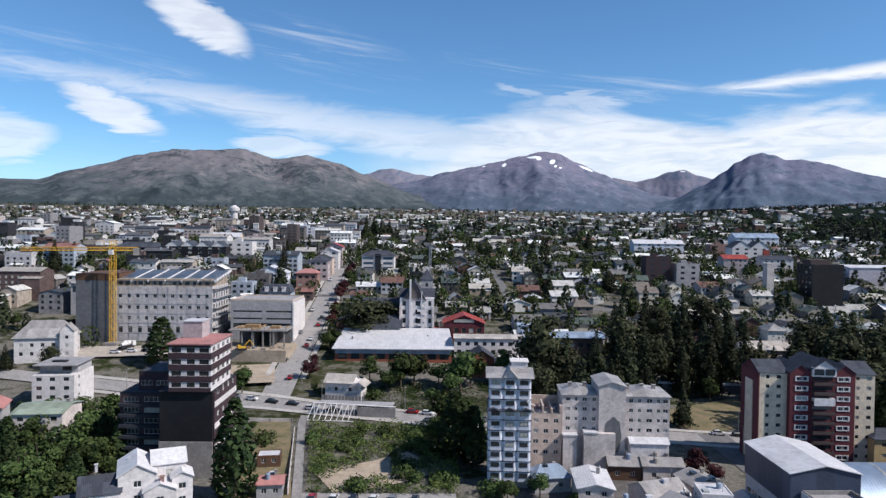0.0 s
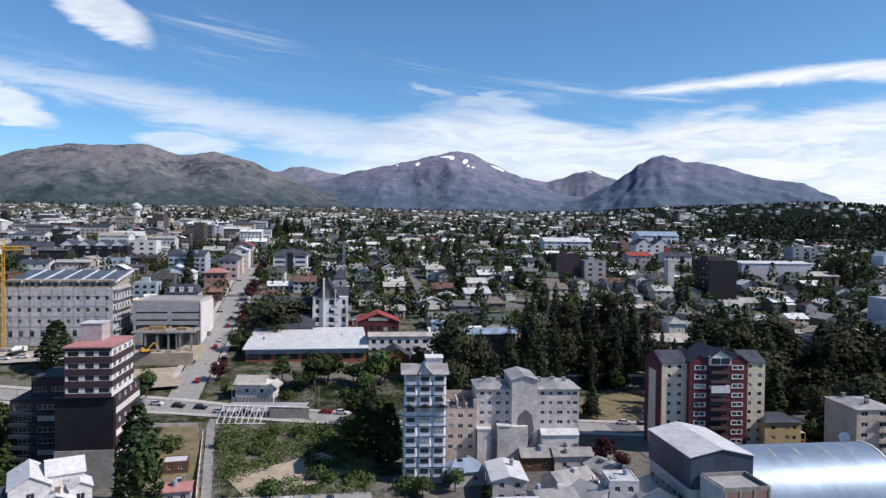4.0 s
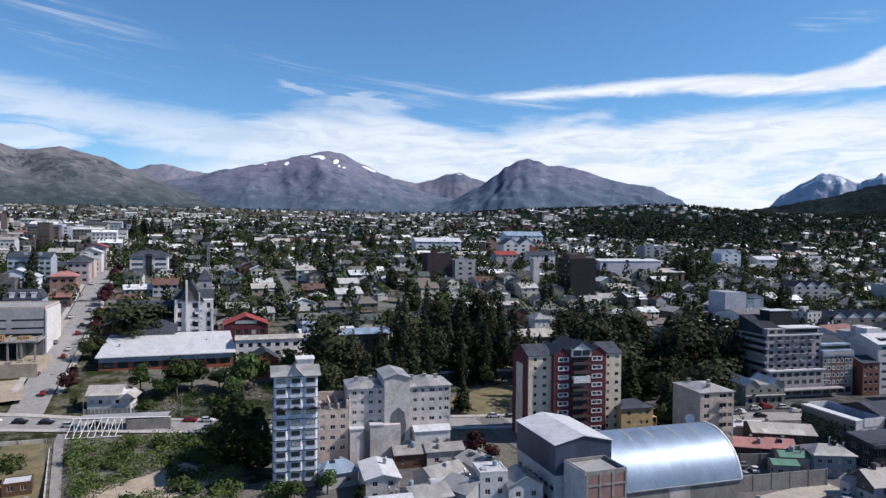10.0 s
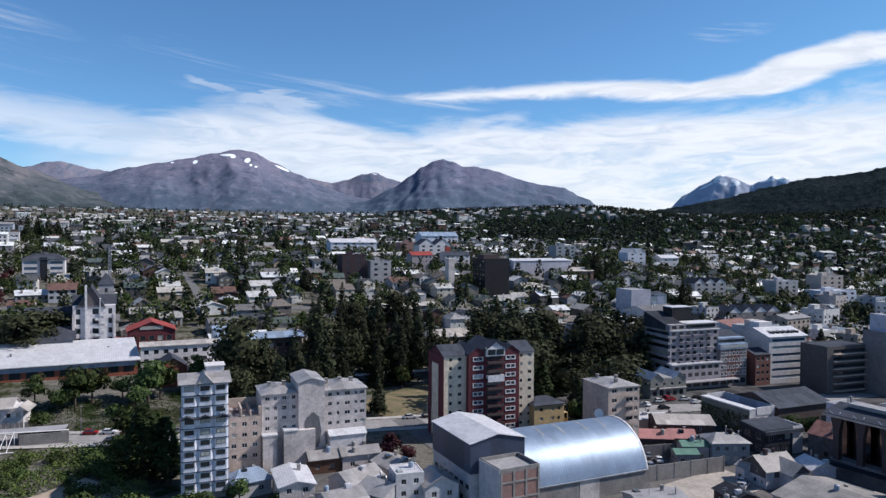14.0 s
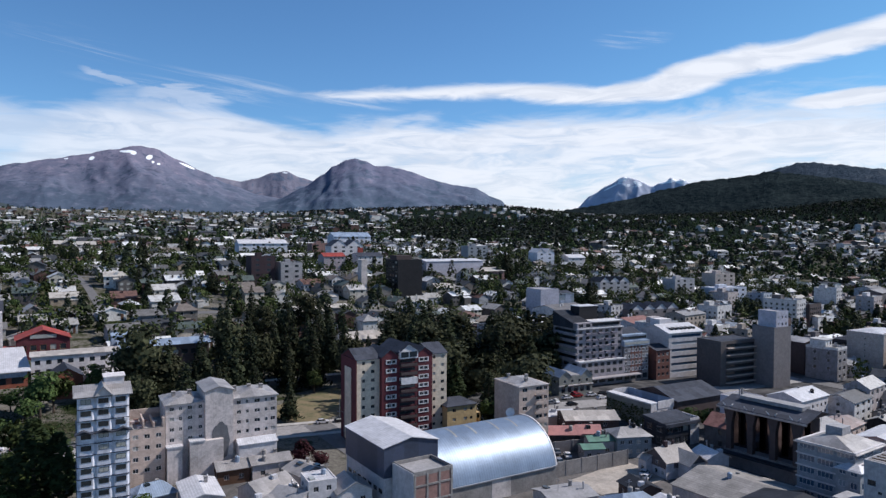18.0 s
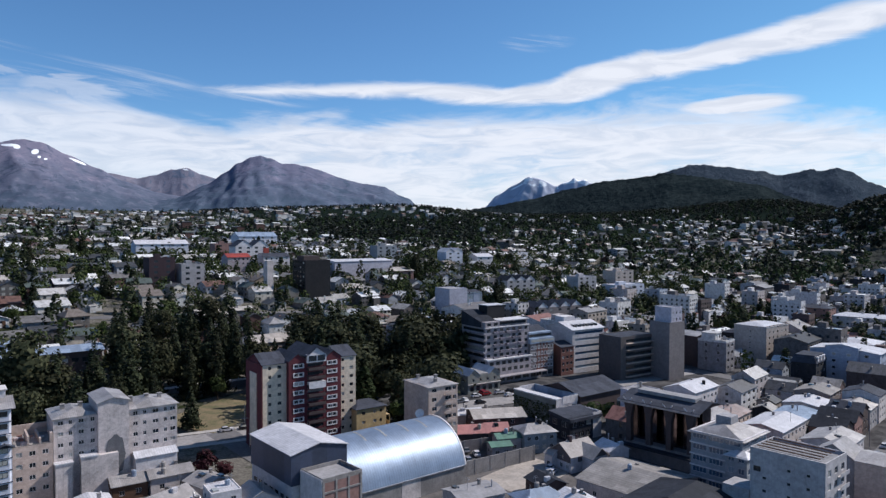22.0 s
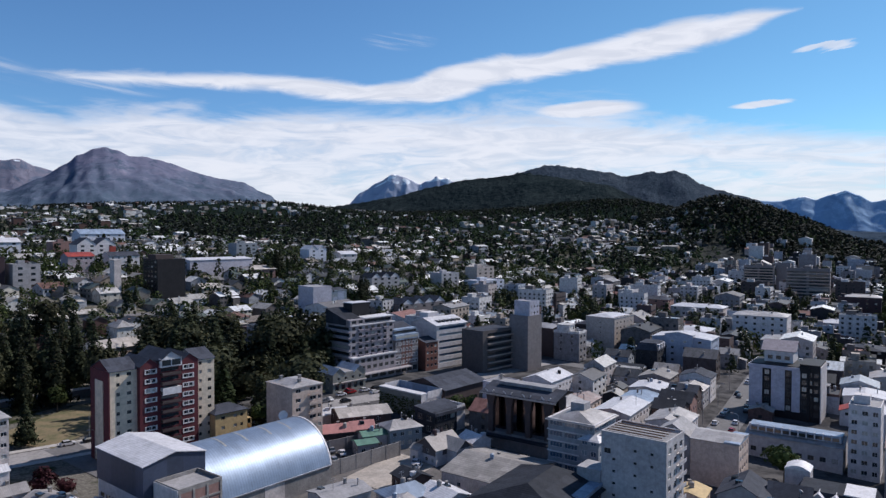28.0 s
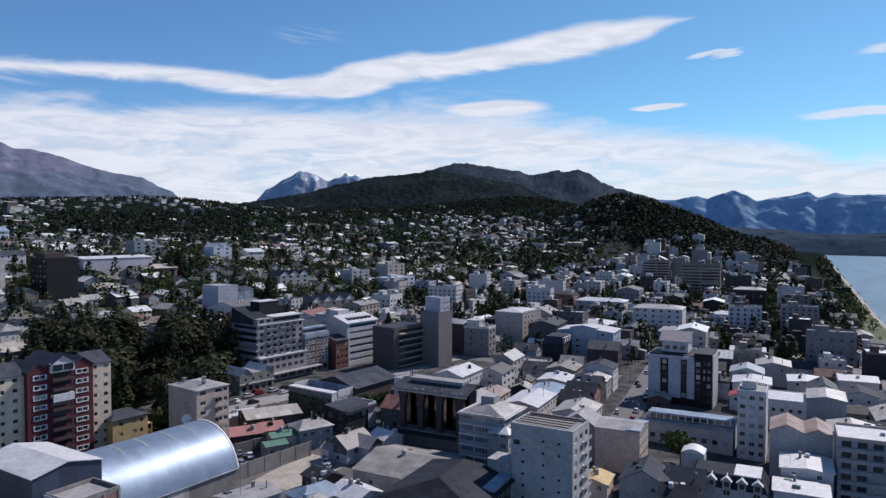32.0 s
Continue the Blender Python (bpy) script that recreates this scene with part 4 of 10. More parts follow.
def tree_kind(kind, seed):
    """Trunk mesh and crown mesh of one tree, about 10 m high."""
    rng = np.random.default_rng(seed)
    if kind in ("fir", "gold_fir"):
        n = 1700
        z = 10 * (1 - rng.uniform(0, 1, n) ** 0.62)
        z = np.where(z < 1.1, 1.1 + rng.uniform(0, 2.0, n), z)
        lay = np.sin(z * 5.2 + rng.uniform(0, 1)) * 0.16 + rng.uniform(0.9, 1.05)
        prof = 2.5 * (1 - z / 10.3) ** 0.85 * lay
        a = rng.uniform(0, 2 * math.pi, n)
        lob = 1 + 0.22 * np.sin(3 * a + z * 1.3 + seed) + 0.12 * np.sin(7 * a + 2 * z)
        r = prof * lob * np.sqrt(rng.uniform(0.12, 1, n))
        c = np.stack([r * np.cos(a), r * np.sin(a), z - r * 0.22], 1)
        crown = leaf_mesh("crown", c, rng.uniform(0.22, 0.46, n) * (0.6 + 0.5 * (1 - z / 10)), LEAF["dark" if kind == "fir" else "lime"], rng, 0.5, 3.5)
        return tree_trunk(10, 0.24, 6, rng, 1.2), crown
    if kind == "pine":
        n = 1650
        c = []
        for i in range(22):
            a, z = rng.uniform(0, 2 * math.pi), rng.uniform(3.4, 9.2)
            rr = 2.6 * math.sqrt(max(0.1, 1 - ((z - 5.5) / 4.6) ** 2)) * rng.uniform(0.45, 1.0)
            q = rng.normal(size=(n // 22, 3)) * np.array([0.85, 0.85, 0.45])
            c.append(q + np.array([rr * math.cos(a), rr * math.sin(a), z]))
        c = np.concatenate(c)
        return tree_trunk(9.6, 0.26, 9, rng, 2.0), leaf_mesh("crown", c, rng.uniform(0.24, 0.46, len(c)), LEAF["olive"], rng, 0.0, 5.5)
    if kind == "cypress":
        n = 1100
        z = rng.uniform(0.3, 9.9, n)
        prof = 1.75 * np.minimum(1, (z + 1.2) / 2.6) * np.clip(1 - (z / 10.2) ** 2.4, 0, 1) ** 0.8
        a = rng.uniform(0, 2 * math.pi, n)
        r = prof * (1 + 0.12 * np.sin(4 * a + z)) * np.sqrt(rng.uniform(0.45, 1, n))
        return tree_trunk(9.4, 0.22, 3, rng, 0.8), leaf_mesh("crown", np.stack([r * np.cos(a), r * np.sin(a), z], 1), rng.uniform(0.22, 0.44, n), LEAF["mid"], rng, 0.2, 4.5)
    if kind == "bush":
        n = 420
        q = rng.normal(size=(n, 3))
        q /= np.linalg.norm(q, axis=1)[:, None]
        q *= (rng.uniform(0.3, 1, n) ** 0.5 * (1 + 0.3 * np.sin(q[:, 0] * 5 + seed) * np.cos(q[:, 1] * 4)))[:, None]
        c = q * np.array([2.1, 2.1, 1.5]) + np.array([0, 0, 1.2])
        return tree_trunk(1.8, 0.1, 4, rng, 0.6), leaf_mesh("crown", c, rng.uniform(0.18, 0.36, n), LEAF["green"], rng, 0.0, 0.8)
    n = 1700
    c = []
    for i in range(17):
        q = rng.normal(size=3)
        q /= np.linalg.norm(q)
        q = q * np.array([2.8, 2.8, 3.3]) * rng.uniform(0.35, 1.0) + np.array([0, 0, 5.4])
        w = rng.normal(size=(n // 17, 3))
        w /= np.linalg.norm(w, axis=1)[:, None]
        w *= rng.uniform(0.75, 1.6) * rng.uniform(0.55, 1, n // 17)[:, None] ** 0.5
        c.append(w * np.array([1.1, 1.1, 0.9]) + q)
    c = np.concatenate(c)
    leaf = {"plum": "plum", "lime_tree": "lime"}.get(kind, "green")
    return tree_trunk(9, 0.24, 9, rng, 2.2), leaf_mesh("crown", c, rng.uniform(0.24, 0.44, len(c)), LEAF[leaf], rng, 0.0, 4.8)


TREE_LABEL = {"fir": "tall dark green fir tree with drooping branches", "pine": "dark spreading pine tree with open crown", "cypress": "dense columnar green cypress tree",
              "bush": "low leafy green garden bush", "broadleaf": "leafy green garden tree with rounded crown", "plum": "dark red-leaved plum tree by the street",
              "gold_fir": "yellowish green young fir tree", "lime_tree": "bright yellow-green leafy tree"}
TREES = {}


def tree(kind, x, y, h, seed=0, wide=1.0, z=None):
    key = (kind, seed % 4)
    if key not in TREES:
        TREES[key] = tree_kind(kind, 11 + seed % 4 * 7 + len(kind))
    tr, cr = TREES[key]
    base = 10.0 if kind != "bush" else 3.0
    ob = new("bush" if kind == "bush" else "tree")
    s = h / base
    ob.matrix_world = pose(x, y, gz(x, y) if z is None else z, 0, 0, (seed * 67) % 360) @ Matrix.Diagonal((s * wide, s * wide, s, 1))
    tagged(ob, TREE_LABEL[kind], "bush" if kind == "bush" else "tree", "garden bushes" if kind == "bush" else "trees of the town")
    hang("trunk", tr, ob)
    hang("crown", cr, ob)
    return ob

# ---- landmark buildings ----
TAKEN = []  # footprints kept free of scattered houses and trees: x, y, radius


RECTS = []  # the same as turned rectangles: x, y, turn, width, depth


def fits(x, y, w, d):
    """Whether a plot about square to the town's grid stays clear of all footprints."""
    for a, b, t, e, f in RECTS:
        u, v = (x - a) * math.cos(t) + (y - b) * math.sin(t), -(x - a) * math.sin(t) + (y - b) * math.cos(t)
        if abs(u) < (w + e) / 2 + 0.8 and abs(v) < (d + f) / 2 + 0.8:
            return False
    return True


def keep(x, y, r):
    TAKEN.append((x, y, r))


def road_gap(x, y):
    best = 1e9
    for pts, w, _ in ROADS:
        for (x0, y0), (x1, y1) in zip(pts, pts[1:]):
            dx, dy = x1 - x0, y1 - y0
            t = max(0.0, min(1.0, ((x - x0) * dx + (y - y0) * dy) / (dx * dx + dy * dy)))
            best = min(best, math.hypot(x - x0 - t * dx, y - y0 - t * dy) - w / 2)
    return best


def is_free(x, y, r):
    return all((x - a) ** 2 + (y - b) ** 2 > (r + c) ** 2 for a, b, c in TAKEN)


def building(name, x, y, rot, label, category="building", r=None, w=20, d=20, z=None):
    keep(x, y, r or 0.62 * max(w, d))
    RECTS.append((x, y, radians(rot), w if r is None else 1.7 * r, d if r is None else 1.7 * r))
    return thing(name, x, y, rot, label, category, z=z)


def red_tower():
    b = building("apartment_tower", 101.6, 192.5, -3, "tall maroon and cream apartment tower with slate roofs", "apartment block", w=31, d=13)
    b.matrix_world = b.matrix_world @ Matrix.Diagonal((0.925, 1, 0.965, 1))
    H, fh = 26.8, 2.72
    rows = storeys(9, fh, 1.2, 1.0, 2.2)
    small = [opening([(-1.6, 1.0), (1.6, 1.3)], rows, DFRAME, GLASSD)]
    block(b, 8.0, 12, H, CREAM, {"f": small}, -12.4, 0, label="cream wall of a side wing")
    block(b, 6.5, 12, H, CREAM, {"f": small}, 13.2, 0, label="cream wall of a side wing")
    block(b, 18.4, 13, H + 0.6, MAROON, {"f": [opening([(-5.9, 3.0), (5.9, 3.0)], rows, FRAME, GLASS, 2), opening([(0, 5.6)], rows, DFRAME, GLASSD, 5)]}, 0.75, -1.2, label="maroon wall of the main body")
    part("end_wall", box((-16.75, -6.2, -6, -16.42, 6.2, H)), MAROON, b, "maroon end wall")
    part("end_panel", box((-16.95, -2.6, 1.0, -16.75, 2.6, H - 3.0)), CREAM, b, "long cream panel on the end wall")
    for z, h in rows:
        for cx in (-5.15, 6.65):
            part("window_surround", box((cx - 1.85, -7.84, z - 0.22, cx + 1.85, -7.69, z), (cx - 1.85, -7.84, z + h, cx + 1.85, -7.69, z + h + 0.2), (cx - 1.85, -7.84, z, cx - 1.5, -7.69, z + h), (cx + 1.5, -7.84, z, cx + 1.85, -7.69, z + h), (cx - 0.12, -7.80, z, cx + 0.12, -7.69, z + h)), FRAME, b, "white surround of a double window")
        part("balcony", box((-2.2, -9.0, z - 1.2, 3.7, -7.7, z - 1.05), (-2.2, -9.05, z - 1.05, 3.7, -8.97, z - 0.15), (-2.25, -9.0, z - 1.05, -2.17, -7.7, z - 0.15), (3.67, -9.0, z - 1.05, 3.75, -7.7, z - 0.15)),
             BROWN if z > 3.5 else MAROON, b, "balcony with a dark railing")
    part("glazing", box((-2.2, -9.15, 18.5, 3.7, -7.7, 20.5)), FRAME, b, "white-framed closed balcony")
    part("bay", box((-2.6, -8.7, H - 0.3, 4.1, -7.6, H + 2.2)), FRAME, b, "white glazed gable bay")
    part("bay_glass", box((-2.1, -8.8, H + 0.1, 0.55, -8.68, H + 1.8), (0.95, -8.8, H + 0.1, 3.6, -8.68, H + 1.8)), GLASSD, b, "panes of the gable bay")
    gable_roof(b, 8.0, 12, H, 2.6, SLATE, MAROON, "x", -12.4, 0, 0.3)
    gable_roof(b, 6.5, 12, H, 2.6, SLATE, CREAM, "x", 13.2, 0, 0.3)
    gable_roof(b, 5.8, 13, H + 0.6, 2.0, SLATE, MAROON, "y", -5.5, -1.2, 0.25)
    gable_roof(b, 5.8, 13, H + 0.6, 2.0, SLATE, MAROON, "y", 7.0, -1.2, 0.25)
    gable_roof(b, 7.0, 14, H + 1.8, 2.4, SLATE, FRAME, "y", 0.75, -1.6, 0.35)


def white_tower():
    b = building("apartment_tower", 17.3, 176.5, -3, "slim white apartment tower with jutting dark-edged storeys", "apartment block", w=12, d=13)
    fh, H = 2.56, 27.7
    for i in range(10):
        z = 1.6 + i * fh
        hgt = fh - 0.16
        w = 10.6 if i < 7 else 10.0
        s = [opening(even(2, 1.5, 9), [(0.95, 1.15)], FRAME, GLASS)]
        block(b, w, 12, hgt, BLUEWHITE, {"l": s, "r": s}, 0, 0, z, name="storey")
        edge = []
        for cx in (-3.5, 0.0, 3.5):
            k = (0.34 if cx == 0.0 else 0.16) if i % 2 else (0.16 if cx == 0.0 else 0.34)
            bm = bmesh.new()
            poly_prism(bm, [(cx - 1.72, -5.95), (cx - 1.3, -6.0 - k), (cx + 1.3, -6.0 - k), (cx + 1.72, -5.95)], z + 0.01, z + hgt - 0.01)
            bay = part("bay", bm, BLUEWHITE, b)
            a_, b_ = window_mesh(2.05, 1.12, DFRAME, GLASS, 1)
            hang("pane", b_, hang("window", a_, bay, at=pose(cx, -6.04 - k, z + 1.0)))
            edge += [(cx - 1.82, -6.1), (cx - 1.36, -6.16 - k), (cx + 1.36, -6.16 - k), (cx + 1.82, -6.1)]
        bm = bmesh.new()
        poly_prism(bm, [(-w / 2 - 0.1, -6.1), *edge, (w / 2 + 0.1, -6.1), (w / 2 + 0.1, 6.1), (-w / 2 - 0.1, 6.1)], z + hgt, z + hgt + 0.16)
        part("band", bm, NAVY, b, "dark edge band between storeys")
    part("base_wall", box((-4.8, -5.6, -6, 4.8, 6, 1.6)), GREY, b)
    gable_roof(b, 11.2, 12.5, H - 0.4, 1.4, SHEET, WHITE, "x", 0, 0, 0.4)
    gable_roof(b, 3.6, 7, H - 0.3, 1.9, SHEET, WHITE, "y", 0, -3.2, 0.35)
    for dx in (-4.0, 0.0, 4.0):
        gable_roof(b, 3.2, 1.4, 1.6 + 7 * fh - 0.3, 0.7, SLATE, None, "y", dx, -6.6, 0.2, name="eyebrow_roof")
    part("skirt_roof", box((-5.7, -7.1, 1.6 + 7 * fh - 0.35, 5.7, -5.6, 1.6 + 7 * fh - 0.1)), SLATE, b, "slate skirt roof below the top storeys")
    part("lift_house", box((0.5, -1, H, 4.6, 3.6, H + 2.6), (0.2, -1.3, H + 2.6, 4.9, 3.9, H + 2.8)), WHITE, b)
    part("dish", box((4.2, -7.0, 21.4, 4.9, -6.6, 22.0)), FRAME, b)


def grey_block():
    b = building("apartment_block", 45.5, 190, -3, "weathered off-white apartment slab with a stair tower", "apartment block", w=32, d=14)
    H = 19.8
    rows = storeys(7, 2.62, 1.25, 1.0, 1.0)
    block(b, 9.4, 12, H, DIRTY, {"f": [opening([(-3.2, 1.2), (1.2, 1.2), (3.7, 1.0)], rows), opening([(-1.1, 0.8)], rows, gl=GLASSD)]}, -8.0, 0.3)
    block(b, 7.0, 13, H + 2.6, DIRTY, {}, 0.2, -0.7, label="blank stair tower wall with flaking render")
    block(b, 11.8, 12, H, DIRTY, {"f": [opening([(-4.2, 1.1), (-2.0, 0.8), (3.0, 0.8)], rows, gl=GLASSD), opening([(0.6, 1.5), (4.8, 1.3)], rows)]}, 9.6, 0)
    hip_roof(b, 9.4, 12, H, 1.3, SHEET, -8.0, 0.3, 0.35)
    hip_roof(b, 11.8, 12, H, 1.4, SHEET, 9.6, 0, 0.45)
    gable_roof(b, 7.0, 13, H + 2.6, 1.0, SHEET, DIRTY, "y", 0.2, -0.7, 0.35)
    bits_on_roof(b, [(-10.0, 0.5), (-6.0, 0.8), (5.5, 0), (9.5, 0.5), (12.5, -0.4)], H + 0.9, CONC, (0.9, 0.9, 0.9))
    bm = bmesh.new()
    n = 22
    ring = [bm.verts.new((0.5 + 2.3 * math.cos(2 * math.pi * i / n) * (1 + 0.09 * math.sin(5 * i)), -7.29, 9.2 + 5.0 * math.sin(2 * math.pi * i / n) * (1 + 0.06 * math.cos(4 * i)))) for i in range(n)]
    bm.faces.new(ring)
    part("bare_patch", bm, CONC3, b, "large dark patch of bare masonry")
    block(b, 3.6, 2.2, 9.2, DIRTY, {}, -10.8, -6.8, name="buttress")
    block(b, 8.2, 3.0, 10.2, DIRTY, {}, -3.2, -7.2, name="annex")
    part("annex_roof", box((-12.8, -8.1, 9.2, -8.8, -5.6, 9.5)), PALE, b)
    part("annex_roof", box((-7.4, -8.9, 10.2, -3.6, -5.6, 10.5)), PALE, b)
    block(b, 9.8, 4.5, 8.2, WHITE, {}, 9.5, -7.6, name="annex")
    gable_roof(b, 9.8, 4.5, 8.2, 1.0, PALE, WHITE, "x", 9.5, -7.6, 0.3, name="annex_roof")


def pink_ruin():
    b = building("old_apartment_house", 28.4, 190, -3, "narrow pinkish rendered building with a half-demolished top storey", "building", w=9, d=12)
    block(b, 8.4, 11, 14.5, BEIGE, {"f": [opening(even(3, 1.3, 8), storeys(4, 2.8, 1.2, 1.1, 2.4))]}, 0, 0)
    part("broken_wall", box((-4.2, -5.5, 14.5, -3.9, 5.5, 16.2), (-1.0, -5.5, 14.5, -0.6, 2, 16.6), (1.4, -5.5, 14.5, 1.8, 4, 15.8), (3.6, -5.5, 14.5, 4.2, -3, 16.8), (-4.2, 5.1, 14.5, 4.2, 5.5, 17.0)), BEIGE, b, "broken pink partition walls")
    rng = random.Random(3)
    for i in range(9):
        x, y, q = rng.uniform(-3.4, 3.2), rng.uniform(-4.8, 3), rng.uniform(0.3, 0.9)
        part("rubble", box((x - q, y - q * 0.6, 14.6, x + q, y + q * 0.6, 14.7 + q * 0.7)), (BRICKPINK, DIRTY, PINKISH)[i % 3], b)
    part("floor_slab", box((-4.2, -5.5, 14.4, 4.2, 5.5, 14.6)), CONC, b)


def vault_hall():
    b = building("sports_hall", 102.8, 149.6, 0, "long hall with a shiny corrugated steel barrel roof", "hall", w=35, d=25)
    W, D, eave, rise = 34.0, 25.0, 4.6, 10.2
    part("wall", box((-W / 2, -D / 2, -5, W / 2, -D / 2 + 0.4, eave)), CONC, b, "stained concrete side wall")
    part("wall", box((-W / 2, D / 2 - 0.4, -5, W / 2, D / 2, eave)), CONC, b, "stained concrete side wall")
    n = 22
    R = (D * D / 4 + rise * rise) / (2 * rise)
    half = math.asin(min(1.0, D / 2 / R))
    arc = [(R * math.sin(-half + 2 * half * i / n), eave + rise - R + R * math.cos(-half + 2 * half * i / n)) for i in range(n + 1)]
    for j in range(8):
        bm = bmesh.new()
        x0, x1 = -W / 2 + W * j / 8, -W / 2 + W * (j + 1) / 8
        lo = [[bm.verts.new((x, y, z + dz)) for y, z in arc] for x, dz in ((x0, 0.0), (x1, 0.0), (x0, -0.2), (x1, -0.2))]
        for i in range(n):
            bm.faces.new((lo[0][i], lo[1][i], lo[1][i + 1], lo[0][i + 1]))
        part("roof_sheet", bm, SHINY, b, smooth=True)
    for x in (-W / 2, W / 2 - 0.35):
        bm = bmesh.new()
        v = [bm.verts.new((x, y, z - 0.05)) for y, z in arc] + [bm.verts.new((x, D / 2, -5)), bm.verts.new((x, -D / 2, -5))]
        bm.faces.new(v)
        part("end_wall", bm, CONC, b)
    bm = bmesh.new()
    for i in range(n):
        (y0, z0), (y1, z1) = arc[i], arc[i + 1]
        v = [bm.verts.new(p) for p in ((W / 2 - 0.1, y0, z0 + 0.14), (W / 2 + 0.35, y0, z0 + 0.14), (W / 2 + 0.35, y1, z1 + 0.14), (W / 2 - 0.1, y1, z1 + 0.14), (W / 2 + 0.35, y0, z0 - 0.3), (W / 2 + 0.35, y1, z1 - 0.3))]
        bm.faces.new(v[:4])
        bm.faces.new((v[1], v[4], v[5], v[2]))
    part("rim", bm, FRAME, b, "pale rim along the roof's end")
    for j, x in enumerate((-9, -3, 4, 10)):
        bm = bmesh.new()
        for i in range(8, 12):
            (y0, z0), (y1, z1) = arc[i], arc[i + 1]
            bm.faces.new([bm.verts.new(p) for p in ((x, y0, z0 + 0.05), (x + 0.55, y0, z0 + 0.05), (x + 0.55, y1, z1 + 0.05), (x, y1, z1 + 0.05))])
        part("skylight_strip", bm, YELLOWED, b, "yellowed translucent strip in the roof")
    part("gutter", box((-W / 2, -D / 2 - 0.35, eave - 0.15, W / 2, -D / 2, eave + 0.12)), STEEL, b)
    part("white_panel", box((-3.5, -D / 2 - 0.06, -3, 2.2, -D / 2, eave - 0.3)), DIRTY, b, "pale patch of render on the wall")
    d = thing("satellite_dish", 118.5, 155.5, -20, "round white satellite dish on a bracket behind the hall roof", "satellite dish", z=gz(118.5, 155.5) + eave + 6.8)
    bm = bmesh.new()
    prev = None
    for i in range(5):
        r = 1.3 * i / 4
        ring = [bm.verts.new((r * math.cos(a * math.pi / 8), -0.45 * (r / 1.3) ** 2, 3.2 + r * math.sin(a * math.pi / 8))) for a in range(16)]
        if prev:
            for a in range(16):
                bm.faces.new((prev[a], prev[(a + 1) % 16], ring[(a + 1) % 16], ring[a]))
        prev = ring
    part("bowl", bm, FRAME, d, smooth=True)
    part("mast", box((-0.08, 0.05, -1.0, 0.08, 0.2, 3.2)), STEEL, d)


def grey_shed():
    b = building("shed", 78.8, 151.5, 0, "tall industrial shed with ribbed dark grey cladding and pale roof", "shed", w=15, d=22)
    block(b, 14, 21, 9.0, WHITE, {"l": [opening(even(7, 2.0, 20), [(4.6, 1.1)], DFRAME, GLASSD), opening(even(7, 2.0, 20), [(1.2, 1.4)], DFRAME, GLASSD)]}, 0, 0, label="white lower wall with blue base")
    block(b, 14.4, 21.4, 7.0, CLAD, {}, 0, 0, 8.6, name="cladding", label="dark ribbed sheet cladding")
    gable_roof(b, 14.4, 21.4, 15.6, 1.6, PALE, CLAD, "y", 0, 0, 0.3)
    part("blue_base", box((-7.1, -10.5, -3, -7.02, 10.5, 1.0)), BLUEROOF, b, "blue painted base")
    k = building("brick_annex", 79.2, 136.2, 2, "unfinished brick annex with concrete frame and flat roof", "annex", w=13, d=9)
    block(k, 10.2, 9, 11.8, BRICKPINK, {}, 0, 0)
    part("frame", box(*[(x - 0.25, -4.62, -4, x + 0.25, -4.5, 12.2) for x in (-4.85, -1.6, 1.6, 4.85)], *[(-5.1, -4.64, z, 5.1, -4.5, z + 0.4) for z in (2.2, 5.8, 9.4)]), CONC, k, "concrete frame between brick panels")
    flat_roof(k, 10.2, 9, 11.8, GREYROOF, rise=1.0, wall=CONC)
    part("end_wall", box((-5.4, -4.5, -4, -5.12, 4.5, 12.6)), WHITE, k, "white rendered end wall")


def tan_block():
    b = building("apartment_block", 131.6, 167.0, -4, "beige apartment block with a blank side wall", "apartment block", w=11, d=18)
    fh = 2.75
    block(b, 10.6, 13.5, 19.6, BEIGE, {"f": [opening([(-3.2, 1.7), (1.9, 2.3), (4.2, 1.2)], storeys(7, fh, 1.1, 1.15, 0.2), FRAME, GLASS)], "b": [opening(even(3, 1.4, 10), storeys(6, fh, 1.1, 1.2, 1))]})
    hip_roof(b, 10.6, 13.5, 19.6, 0.9, SHEET, over=0.3)
    bits_on_roof(b, [(-2, 4), (2.5, 1), (-1, -4)], 20.2, CONC, (0.8, 0.8, 0.9))
    for i in range(6):
        z = 0.2 + fh * (i + 1)
        part("balcony", box((0.2, -7.6, z - 0.1, 3.6, -6.7, z + 0.05), (0.2, -7.62, z + 0.05, 3.6, -7.52, z + 0.85)), BEIGE, b)
    y = building("yellow_house", 120.4, 187.3, -3, "ochre yellow three-storey building with slate hip roof", "building", w=11, d=10)
    block(y, 10.6, 10, 9.8, YELLOW, {"f": [opening([(-2.8, 1.2), (1.2, 1.2), (3.4, 0.9)], storeys(3, 2.9, 1.3, 1.0, 0.6), DFRAME)], "r": [opening(even(3, 1.2, 9), storeys(3, 2.9, 1.3, 1.0, 0.6))]})
    hip_roof(y, 10.6, 10, 9.8, 1.6, SLATE, over=0.4)
    part("outside_stair", box((5.4, -4.5, 3.0, 7.0, 1.0, 3.2), (6.9, -4.5, 3.2, 7.0, 1.0, 4.3), (5.4, -4.6, -3, 5.6, -4.4, 6.5), (6.8, -4.6, -3, 7.0, -4.4, 6.5), (5.4, -4.5, 6.3, 7.0, 1.0, 6.5)), YELLOW, y)


